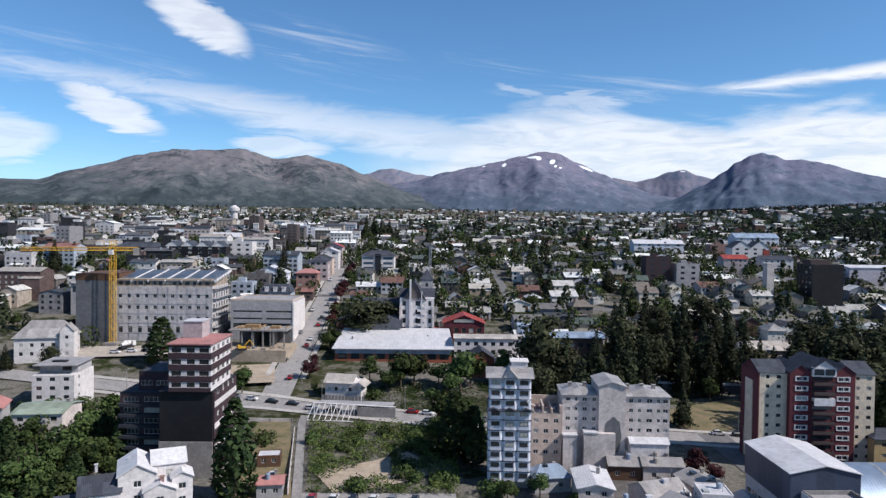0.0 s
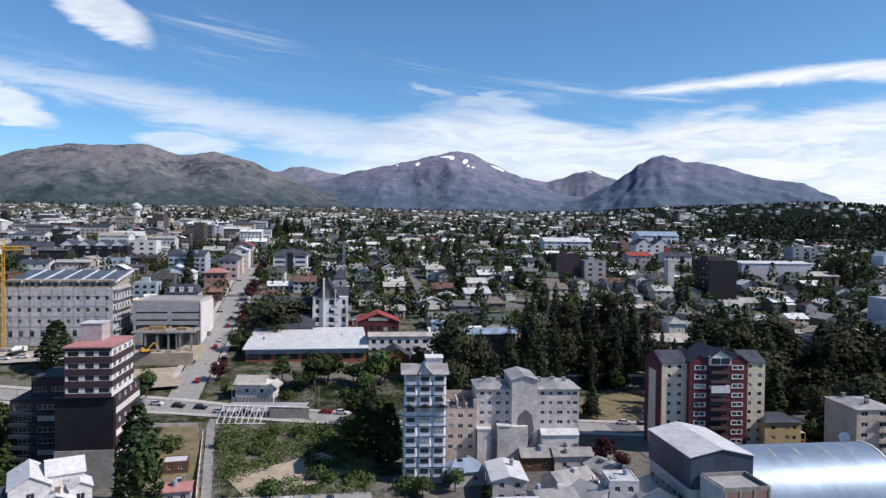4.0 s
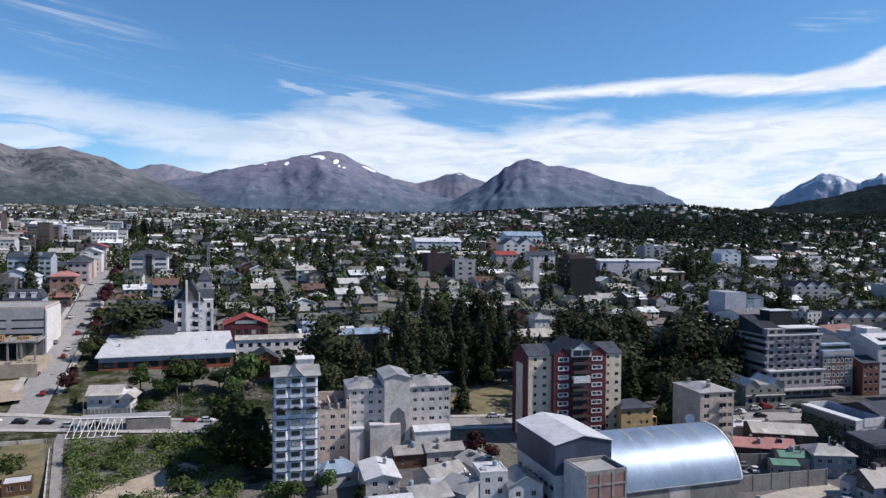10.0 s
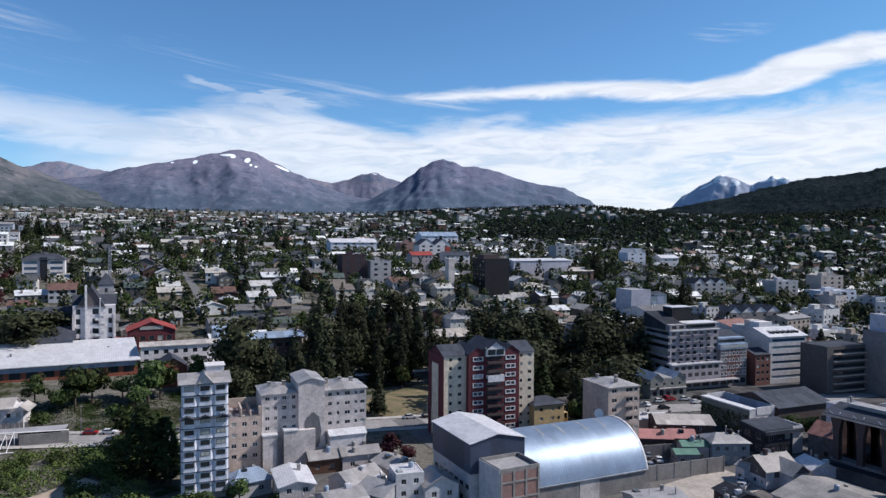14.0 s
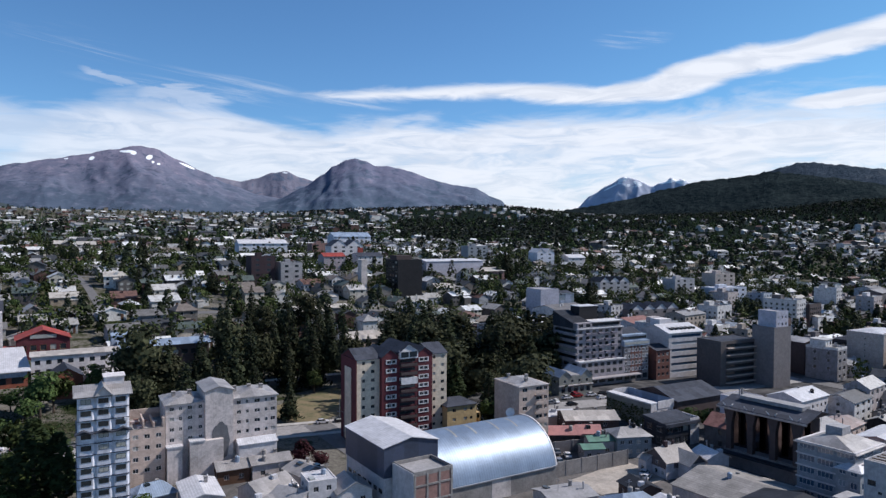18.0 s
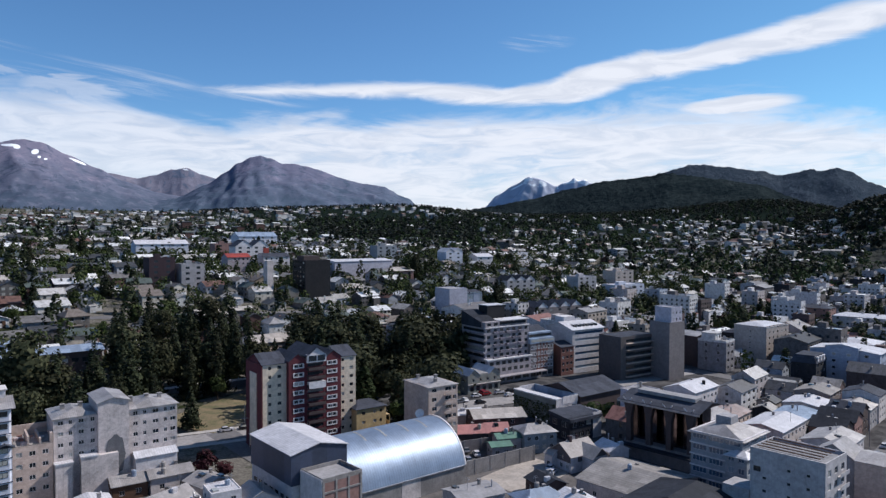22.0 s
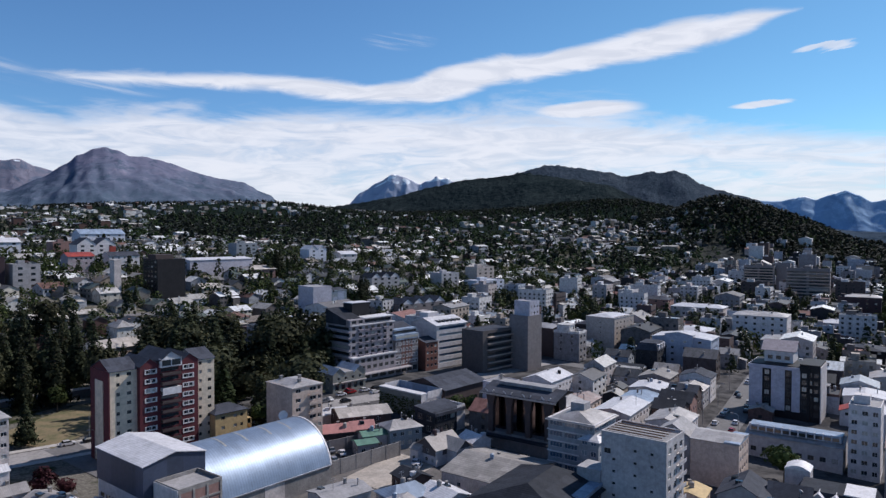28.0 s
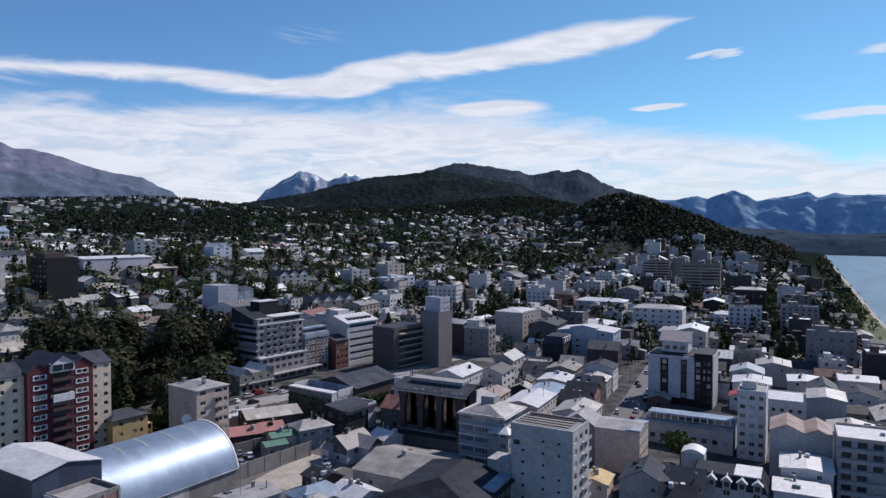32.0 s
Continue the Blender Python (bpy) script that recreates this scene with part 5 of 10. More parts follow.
def grand_hotels():
    rot = -4
    b = building("hotel", 212, 221, rot, "large grey hotel with rows of arched balconies", "hotel", w=24, d=22)
    b.matrix_world = b.matrix_world @ Matrix.Translation((-1.2, 0, 0)) @ Matrix.Diagonal((1.1, 1, 0.96, 1))
    low = storeys(2, 3.0, 0.9, 1.6, 4.0)
    high = storeys(5, 2.75, 0.75, 1.35, 0.2)
    block(b, 22, 18, 10.4, HOTELGREY, {"f": [opening(even(7, 1.9, 21), low, DFRAME, GLASSD, 1), opening(even(5, 3.2, 21), [(0.6, 2.4)], DFRAME, GLASSD, 2)], "l": [opening(even(3, 3.4, 17), low, DFRAME, GLASSD, 2)]}, label="pale lower storeys with dark windows")
    block(b, 22, 16.4, 14.0, HOTELGREY, {"f": [opening([(-9.4, 1.7), (9.6, 1.5)], high, DFRAME, GLASSD, 1), opening(even(5, 1.7, 15.6, 0.1), high, DFRAME, GLASSD, 1)], "l": [opening([(0, 14.5)], high, DFRAME, GLASSD, 7)]}, 0, 0.8, 10.4, name="upper_wall")
    part("cornice", box((-11.5, -9.5, 10.2, 11.5, -7.3, 10.75)), FRAME, b, "white ledge above the lower storeys")
    for j, (z, h) in enumerate(high):
        part("side_balcony", box((-11.9, -7.4, 10.4 + z - 0.85, -11.0, 8.8, 10.4 + z - 0.1)), HOTELGREY, b, "long pale balcony front")
        for i in range(5):
            x = -6.2 + 3.15 * i
            if (i + j) % 2 == 0:
                part("bay", box((x - 1.2, -8.5, 10.4 + z - 0.7, x + 1.2, -7.4, 10.4 + z + 0.15)), SLATEWALL, b, "dark rounded balcony")
            else:
                part("bay", box((x - 1.2, -7.9, 10.4 + z - 0.5, x + 1.2, -7.4, 10.4 + z - 0.1)), SLATEWALL, b)
    part("canopy", box((-11.4, -12.2, 3.0, 17.5, -9.0, 3.4)), HOTELGREY, b, "pale canopy along the ground floor")
    part("eaves", box((-11.4, -7.9, 24.2, 11.4, -7.2, 24.6)), FRAME, b, "white eaves line")
    flat_roof(b, 22.0, 16.4, 24.4, GREYROOF, 0, 0.8, rise=0.3, wall=HOTELGREY)
    block(b, 15.5, 5.0, 2.4, HOTELGREY, {"f": [opening([(0, 14.6)], [(0.5, 1.5)], FRAME, GLASSD, 11)]}, 3.2, -3.8, 24.5, name="terrace_room", label="glazed roof restaurant")
    part("terrace_roof", box((-3.4, -7.2, 26.9, 11.4, 0.4, 27.2)), FRAME, b, "bright white flat terrace roof")
    block(b, 7.0, 5.0, 2.4, HOTELGREY, {"f": [opening(even(2, 2.2, 6.6), [(0.5, 1.5)], FRAME, GLASSD)]}, -7.6, -5.0, 24.5, name="corner_room", label="pale corner room at roof level")
    bm = bmesh.new()
    v = [bm.verts.new(p) for p in ((-11.5, -5.2, 26.8), (-3.6, -5.2, 26.8), (-3.6, 8.8, 31.0), (-11.5, 8.8, 31.0), (-11.5, 8.8, 24.5), (-3.6, 8.8, 24.5), (-11.5, -5.2, 24.5), (-3.6, -5.2, 24.5))]
    for f in ((0, 1, 2, 3), (3, 2, 5, 4), (0, 3, 4, 6), (1, 7, 5, 2)):
        bm.faces.new([v[i] for i in f])
    part("attic", bm, DARKG, b, "dark sloping attic roof")
    block(b, 9, 6, 8.4, BLACK, {}, 0.8, 4.5, 24.5, name="roof_house", label="black plant room on the roof")
    part("roof_slab", box((-3.9, 1.3, 32.9, 5.5, 7.7, 33.2)), PALE, b, "pale slab over the plant room")
    c = building("hotel_wing", 229.6, 219.5, rot, "hotel wing of brick and grey panels with white window surrounds", "hotel", w=15, d=18)
    rows = storeys(4, 2.75, 0.7, 1.25, 3.6)
    block(c, 14, 17, 15.2, GREYBROWN, {"f": [opening(even(7, 1.1, 13.8), rows, FRAME, GLASS, 0), opening(even(4, 2.8, 13.6), [(0.6, 2.2)], DFRAME, GLASSD, 2)]})
    for x in (-2.95, -0.98, 0.98, 2.95):
        part("brick_pier", box((x - 0.36, -8.62, 3.4, x + 0.36, -8.5, 15.2)), BRICK, c, "red brick strip")
    for i in range(4):
        part("brick_band", box((-2.5, -8.6, 3.45 + 2.75 * i, 2.5, -8.5, 4.2 + 2.75 * i)), BRICK, c)
    for z, h in rows:
        for x, w in even(7, 1.1, 13.8):
            part("window_surround", box((x - 0.72, -8.66, z - 0.16, x + 0.72, -8.46, z), (x - 0.72, -8.66, z + h, x + 0.72, -8.46, z + h + 0.14), (x - 0.72, -8.66, z, x - 0.56, -8.46, z + h), (x + 0.56, -8.66, z, x + 0.72, -8.46, z + h)), FRAME, c)
    part("dormer_band", box((-7.2, -8.9, 15.0, 7.2, -6.4, 17.2)), BLUEROOF, c, "pale blue glazed attic band")
    part("dormer_band", box((-7.0, -7.4, 17.2, 7.0, -4.4, 19.6)), BLUEROOF, c, "pale blue glazed attic band")
    part("attic_glass", box((-6.8, -7.46, 17.7, 6.8, -7.36, 18.9)), GLASSD, c)
    part("attic_glass", box((-6.8, -8.96, 15.6, 6.8, -8.86, 16.7)), GLASSD, c)
    gable_roof(c, 14, 13, 19.2, 2.2, SLATE, GREYBROWN, "x", 0, 2.0, 0.3)
    e = building("brick_house", 242.5, 214, rot, "low red-brown shop house with a slate roof", "building", w=8, d=12)
    block(e, 8, 13, 12.6, BRICK, {"f": [opening(even(3, 1.4, 7.6), storeys(4, 2.9, 1.0, 1.3, 0.5), FRAME)]})
    gable_roof(e, 8, 13, 12.6, 1.8, SLATE, BRICK, "x", over=0.3)
    w = building("white_hotel", 257, 216, rot - 2, "white hotel with blue-tinted ribbon windows and skylights", "hotel", w=22, d=18)
    block(w, 20, 18, 19.6, WHITE, {"f": [opening([(0.5, 17.5)], storeys(6, 3.1, 1.1, 1.25, 0.8), FRAME, GLASSBLUE, 9)]})
    gable_roof(w, 20, 18, 19.6, 2.8, PALE, WHITE, "x", over=0.5)
    for i in range(6):
        x = -6.5 + 2.6 * i
        part("skylight", box((x, -6.8, 20.1 + 0.35, x + 1.4, -3.2, 20.1 + 1.35)), GLASSD, w)
    part("penthouse", box((-7, 0, 20.5, 0, 6, 24.6)), WHITE, w)
    o = building("office_block", 265, 192, rot - 1, "brown-grey office block with dark window bands", "office", w=22, d=17)
    block(o, 23, 13, 18.6, OFFICEBROWN, {"f": [opening([(1.0, 18.5)], storeys(6, 2.95, 1.25, 1.35, 0.4), DFRAME, GLASSD, 8)]})
    flat_roof(o, 23, 13, 18.6, SLATE, rise=0.5, wall=OFFICEBROWN)
    for i in range(6):
        z = 0.4 + 2.95 * i
        part("ledge", box((-8.4, -7.8, z + 0.7, 10.5, -6.5, z + 1.0)), BEIGE, o)
    t = building("stair_tower", 278, 180, rot - 1, "tall narrow grey-brown tower block without windows", "tower block", w=11, d=12)
    block(t, 10.5, 11, 25, GREYBROWN, {}, 0, 0)
    block(t, 7.5, 9, 6.5, LAV, {"f": [opening(even(3, 0.9, 7), storeys(2, 2.9, 1, 1.2))]}, 1.0, 0, 25, name="upper_wall")
    flat_roof(t, 7.5, 9, 31.5, GREYROOF, 1.0, 0, 0.6, LAV)
    flat_roof(t, 10.5, 11, 25, GREYROOF, rise=0.5, wall=GREYBROWN)


def mid_town():
    m = building("maroon_building", 318, 193, -2, "dark maroon building with a white gabled front", "building", w=16, d=18)
    block(m, 15, 18, 14.5, BROWN, {"f": [opening(even(4, 1.3, 14), storeys(4, 3.1, 1.0, 1.5, 1.0))]})
    part("front", box((-1, -9.25, -3, 7.5, -9.0, 14.2)), PINKISH, m, "pinkish white street front")
    gable_roof(m, 15, 18, 14.5, 1.4, SHEET, BROWN, "y", over=0.3)
    t = building("beige_block", 352, 173, -2, "broad windowless beige apartment block", "apartment block", w=24, d=20)
    block(t, 22, 17, 19.4, BEIGE2, {"f": [opening(even(5, 1.3, 20), storeys(7, 2.8, 1.1, 1.2, 0.8))], "l": [opening([(0.0, 0.7)], storeys(6, 2.8, 1.1, 0.8, 1.0), gl=GLASSD)]})
    hip_roof(t, 22, 17, 19.4, 1.2, PALE, over=0.2)
    a = building("covered_terrace", 180.5, 115.5, 4, "dark-roofed building on tall brown arched columns", "building", w=14, d=24)
    a.matrix_world = a.matrix_world @ Matrix.Diagonal((1, 1, 1.18, 1))
    block(a, 12.5, 23, 4.6, GREYBROWN, {}, 0, 0)
    for i in range(4):
        y = -9.6 + 6.4 * i
        bm = bmesh.new()
        add_box(bm, -6.9, y - 0.8, 4.6, -5.4, y + 0.8, 13.0)
        for s in (-1, 1):
            v = [bm.verts.new(q) for q in ((-6.9, y + s * 0.8, 11.0), (-5.4, y + s * 0.8, 11.0), (-5.4, y + s * 1.7, 14.6), (-6.9, y + s * 1.7, 14.6), (-6.9, y + s * 0.8, 14.6), (-5.4, y + s * 0.8, 14.6))]
            for f in ((0, 1, 2, 3), (0, 3, 4), (1, 5, 2), (2, 5, 4, 3)):
                bm.faces.new([v[k] for k in f])
        add_box(bm, -6.9, y - 0.8, 13.0, -5.4, y + 0.8, 14.6)
        part("column", bm, BROWN, a, "tall brown timber-clad column")
        bm = bmesh.new()
        for s in (-1, 1):
            tube(bm, (-7.0, y + s * 0.2, 14.3), (-7.6, y + s * 1.5, 15.6), 0.13, 0.13, 5)
        part("strut", bm, FRAME, a, "thin white strut under the eave")
    for i in range(8):
        part("glazing", box((-3.0, -11.4 + 2.85 * i, 4.6, -2.9, -8.65 + 2.85 * i, 14.6)), MIRROR, a, "tall glass pane behind the columns")
    part("back_wall", box((1.5, -11.5, 4.6, 1.9, 11.5, 14.6)), GREYBROWN, a)
    for z in (7.6, 10.8):
        part("gallery", box((-1.5, -11.2, z, 1.5, 11.2, z + 0.3), (-1.6, -11.2, z + 0.3, -1.45, 11.2, z + 1.2)), BRICKPINK, a)
    part("canopy", box((-8.6, -12.2, 3.6, -6.2, 12.2, 3.95)), DARKG, a)
    gable_roof(a, 13.5, 23.5, 14.9, 1.5, SLATE, BROWN, "y", 0, 0, 1.1)
    part("eave_edge", box((-8.0, -12.9, 14.25, -7.8, 12.9, 14.7)), STEEL, a)
    part("roof_strip", box((-2.6, -9, 16.2, 1.6, 9, 17.05)), GREYROOF, a)
    c = building("corner_building", 171.4, 92.5, 3, "five-storey pale blue-grey corner building with a hipped roof", "building", w=18, d=15)
    rows = storeys(5, 2.9, 1.0, 1.4, 2.2)
    block(c, 14, 13.5, 16.2, PALEGREY, {"l": [opening(even(3, 3.7, 13.2), rows, FRAME, GLASSBLUE, 3)], "f": [opening(even(3, 3.9, 13.6), rows, FRAME, GLASSBLUE, 3)]}, label="pale blue-grey rendered wall")
    for z, h in rows:
        part("band", box((-7.25, -7.0, z + 1.55, 7.25, 7.0, z + 1.85)), WHITE, c)
    block(c, 5, 5.4, 13.2, PALEGREY, {"l": [opening(even(2, 1.5, 5), storeys(4, 2.9, 1.0, 1.4, 2.2), FRAME, GLASSBLUE, 1)], "f": [opening([(0, 3.4)], storeys(4, 2.9, 1.0, 1.4, 2.2), FRAME, GLASSBLUE, 2)]}, -6.9, -6.3, name="bay")
    hip_roof(c, 14, 13.5, 16.4, 2.2, SHEET, over=0.7)
    hip_roof(c, 5, 5.4, 13.2, 1.0, PALE, -6.9, -6.3, 0.4)
    part("roof_house", box((-1, -1, 17.6, 3, 3, 20.2)), GREY, c)
    w = building("blank_white_block", 154.3, 67.6, 2, "tall white block with a nearly windowless side wall", "apartment block", w=12, d=17)
    fh = 2.8
    few = [opening([(-4.6, 0.8), (0.5, 0.7), (4.4, 0.7)], storeys(6, fh, 1.2, 0.6, 3.0), DFRAME, GLASSD, 0, [(0, 5), (1, 0), (2, 3)]), opening([(-6.2, 1.6)], [(16.8, 1.2)], DFRAME, GLASSD)]
    block(w, 11.5, 15.4, 21.0, WHITE2, {"l": few, "f": [opening(even(3, 1.8, 11), storeys(7, fh, 1.0, 1.4, 0.9), FRAME, GLASS)]})
    flat_roof(w, 11.5, 15.4, 21.0, GREYROOF, rise=0.9, wall=WHITE2)
    for i in range(7):
        part("balcony", box((0.6, -8.4, 0.9 + fh * i, 5.5, -7.7, 1.0 + fh * i), (0.6, -8.42, 1.0 + fh * i, 5.5, -8.34, 1.8 + fh * i)), WHITE2, w)
    part("pergola", box(*[(-4 + 2 * i, -6, 21.9, -3.8 + 2 * i, 7, 22.1) for i in range(5)]), WOODM, w, "timber pergola on the roof")
    block(w, 6, 6, 12.5, GREY, {}, -3.5, 10.6, name="side_wing")
    p = building("big_roof_hall", 138, 85, 6, "low hall under a broad dark hipped metal roof", "hall", w=27, d=24)
    block(p, 25, 22, 7.4, BROWN, {"l": [opening(even(6, 2.4, 21), [(4.4, 2.2)], FRAME, GLASSD)], "f": [opening(even(7, 2.4, 24), [(4.4, 2.2)], FRAME, GLASSD)]})
    hip_roof(p, 25, 22, 7.6, 3.8, DARKG, over=1.2, ridge=0.5)
    part("skylight", box((-2, -11.4, 8.1, 10, -8.4, 8.9)), BLUEROOF, p, "blue-tinted skylight strip")
    g = building("garden_restaurant", 184.6, 168.6, -2, "low building with a white flat roof and vine-covered wall", "building", w=11, d=22)
    block(g, 10.4, 20.8, 6.4, WHITE, {})
    part("end_wall", box((-5.2, -10.54, -3, 5.2, -10.41, 8.2)), WHITE, g)
    part("vine_wall", box((-5.24, -10.4, -3, -4.9, 10.4, 8.19)), GREYGREEN, g)
    part("roof_strip", box((-5.3, -10.6, 8.2, -2.2, 10.6, 8.6)), FRAME, g, "bright white roof strip along the vine wall")
    part("sunken_roof", box((-2.2, -10.4, 6.2, 5.1, 10.4, 6.5)), BLUEROOF, g, "grey-blue sunken roof")
    part("parapet", box((-2.2, -10.7, 6.5, 5.4, -10.45, 9.0)), WHITE, g)
    part("parapet", box((-2.2, 10.45, 6.5, 5.4, 10.7, 9.0)), WHITE, g)
    part("parapet", box((5.1, -10.44, 6.5, 5.4, 10.44, 9.0)), BLUEROOF, g)
    for x in (-3.4, 0.0, 3.4):
        bm = bmesh.new()
        n = 9
        arc = [(1.45 * math.cos(math.pi * i / n), 4.6 + 1.3 * math.sin(math.pi * i / n)) for i in range(n + 1)]
        arc = [(1.45, 0.2)] + arc + [(-1.45, 0.2)]
        for (x0, z0), (x1, z1) in zip(arc, arc[1:]):
            q = [bm.verts.new(p) for p in ((x + x0, -10.56, z0), (x + x1, -10.56, z1), (x + 0.86 * x1, -10.56, z1 - 0.2), (x + 0.86 * x0, -10.56, z0 - 0.2))]
            bm.faces.new(q)
        bmesh.ops.remove_doubles(bm, verts=bm.verts[:], dist=0.01)
        part("arch_moulding", bm, CONC3, g, "dark arch outline on the white wall")
    part("awning", box((-4.8, -14.6, 3.3, 4.2, -11.2, 3.6)), FRAME, g, "white awning before the end wall")
    part("awning_post", box((-4.6, -14.4, -1, -4.4, -14.2, 3.3)), DARKG, g)
    part("awning_post", box((3.8, -14.4, -1, 4.0, -14.2, 3.3)), DARKG, g)
    rng = np.random.default_rng(5)
    me = leaf_mesh("vine", np.stack([-5.35 + rng.uniform(-0.3, 0.1, 900), rng.uniform(-10.4, 10.4, 900), rng.uniform(0.2, 6.6, 900)], 1), rng.uniform(0.2, 0.5, 900), LEAF["scrub"], rng)
    hang("vine", me, g, "green vine over the side wall")
    k = building("dark_roof_hall", 202, 166.5, -2, "wide low hall with a dark grey metal roof", "hall", w=24, d=21)
    block(k, 23, 20, 8.2, BROWN, {"f": [opening(even(6, 2.6, 22), [(1.0, 3.0)], DFRAME, GLASSD)]})
    gable_roof(k, 23, 20, 8.4, 3.0, SLATE, BROWN, "x", over=0.6)
    f = building("flat_shop", 176, 147.5, -4, "two-storey shop with white end wall and dark front", "shop", w=14, d=9)
    block(f, 14, 9, 7.4, DARKG, {"f": [opening(even(4, 2.2, 13), storeys(2, 3.4, 0.9, 1.9), GREYF, GLASS, 2)], "l": [opening(even(2, 2.4, 8.5), storeys(2, 3.4, 0.9, 1.9), GREYF, GLASS, 2)]})
    part("end_wall", box((7.0, -4.6, -3, 7.25, 4.6, 8.0)), WHITE, f)
    part("front_panel", box((3.4, -4.72, -3, 7.25, -4.6, 8.0)), WHITE, f, "white rendered end of the front")
    bm = bmesh.new()
    v = [bm.verts.new(p) for p in ((-7.3, -5.2, 7.2), (7.2, -5.2, 7.2), (7.2, 4.8, 8.3), (-7.3, 4.8, 8.3), (-7.3, -5.2, 6.2), (7.2, -5.2, 6.2), (7.2, 4.8, 7.3), (-7.3, 4.8, 7.3))]
    for q in ((0, 1, 2, 3), (4, 7, 6, 5), (0, 4, 5, 1), (1, 5, 6, 2), (2, 6, 7, 3), (3, 7, 4, 0)):
        bm.faces.new([v[i] for i in q])
    part("roof", bm, SLATE, f, "dark lean-to roof with a deep fascia")
    q = building("blue_building", 338, 126, 6, "pale blue apartment building of several stepped parts", "building", w=18, d=29)
    q.matrix_world = q.matrix_world @ Matrix.Diagonal((0.85, 1.45, 1.02, 1))
    block(q, 20, 19, 15.2, BLUEW, {"f": [opening(even(5, 1.4, 14), storeys(5, 2.9, 1.0, 1.2, 0.6))], "l": [opening([(6, 1.2)], storeys(5, 2.9, 1.0, 1.2, 0.6))]})
    gable_roof(q, 20, 19, 15.2, 1.6, PALE, BLUEW, "x", over=0.3)
    block(q, 6, 9, 17.0, BLUEW, {"l": [opening(even(2, 1.1, 8), storeys(5, 2.9, 1.0, 1.2, 0.6))]}, -8.8, 0.5, name="stair_wall")
    gable_roof(q, 6, 9, 17.0, 1.2, PALE, BLUEW, "x", -8.8, 0.5, 0.2)
    h = building("panelled_hotel", 285, 69, 4, "black-framed hotel with pale panels and dark glazed strips", "hotel", w=16, d=19)
    h.matrix_world = h.matrix_world @ Matrix.Diagonal((1, 1.1, 1.04, 1))
    block(h, 15.5, 18.5, 18.6, BLACK, {})
    part("panel", box((-8.1, 5.2, 2.6, -7.7, 9.4, 17.2)), LAV, h)
    part("panel", box((-8.1, -1.8, 2.6, -7.7, 2.4, 17.2)), LAV, h)
    part("panel", box((-8.1, -6.4, 2.6, -7.7, -3.9, 17.2)), LAV, h)
    for y in (3.8, -2.8, -7.6):
        for i in range(6):
            a_, b_ = window_mesh(1.5, 1.7, DFRAME, GLASS, 1)
            win = hang("window", a_, h, at=pose(-7.82, y, 2.9 + 2.4 * i, 0, 0, -90))
            hang("pane", b_, win)
    part("cornice", box((-8.5, -6.2, 17.2, 8.4, 9.7, 18.3)), LAV, h)
    block(h, 15.0, 6.0, 19.6, BLACK, {"l": [opening(even(3, 1.3, 5.6), storeys(6, 2.75, 1.2, 1.6, 0.3), DFRAME, GLASS)]}, 0.2, -9.2, name="street_wing")
    part("end_wall", box((-7.4, -12.5, -4, 7.8, -12.22, 19.0)), WHITE2, h)
    block(h, 10, 9, 4.4, WHITE, {"l": [opening(even(3, 1.6, 8), [(1.0, 1.4)], DFRAME, GLASSD)]}, 2, 1, 18.8, name="top_storey")
    gable_roof(h, 10.4, 10, 23.2, 3.0, PINKISH, WHITE, "y", 2, 1, 0.5)


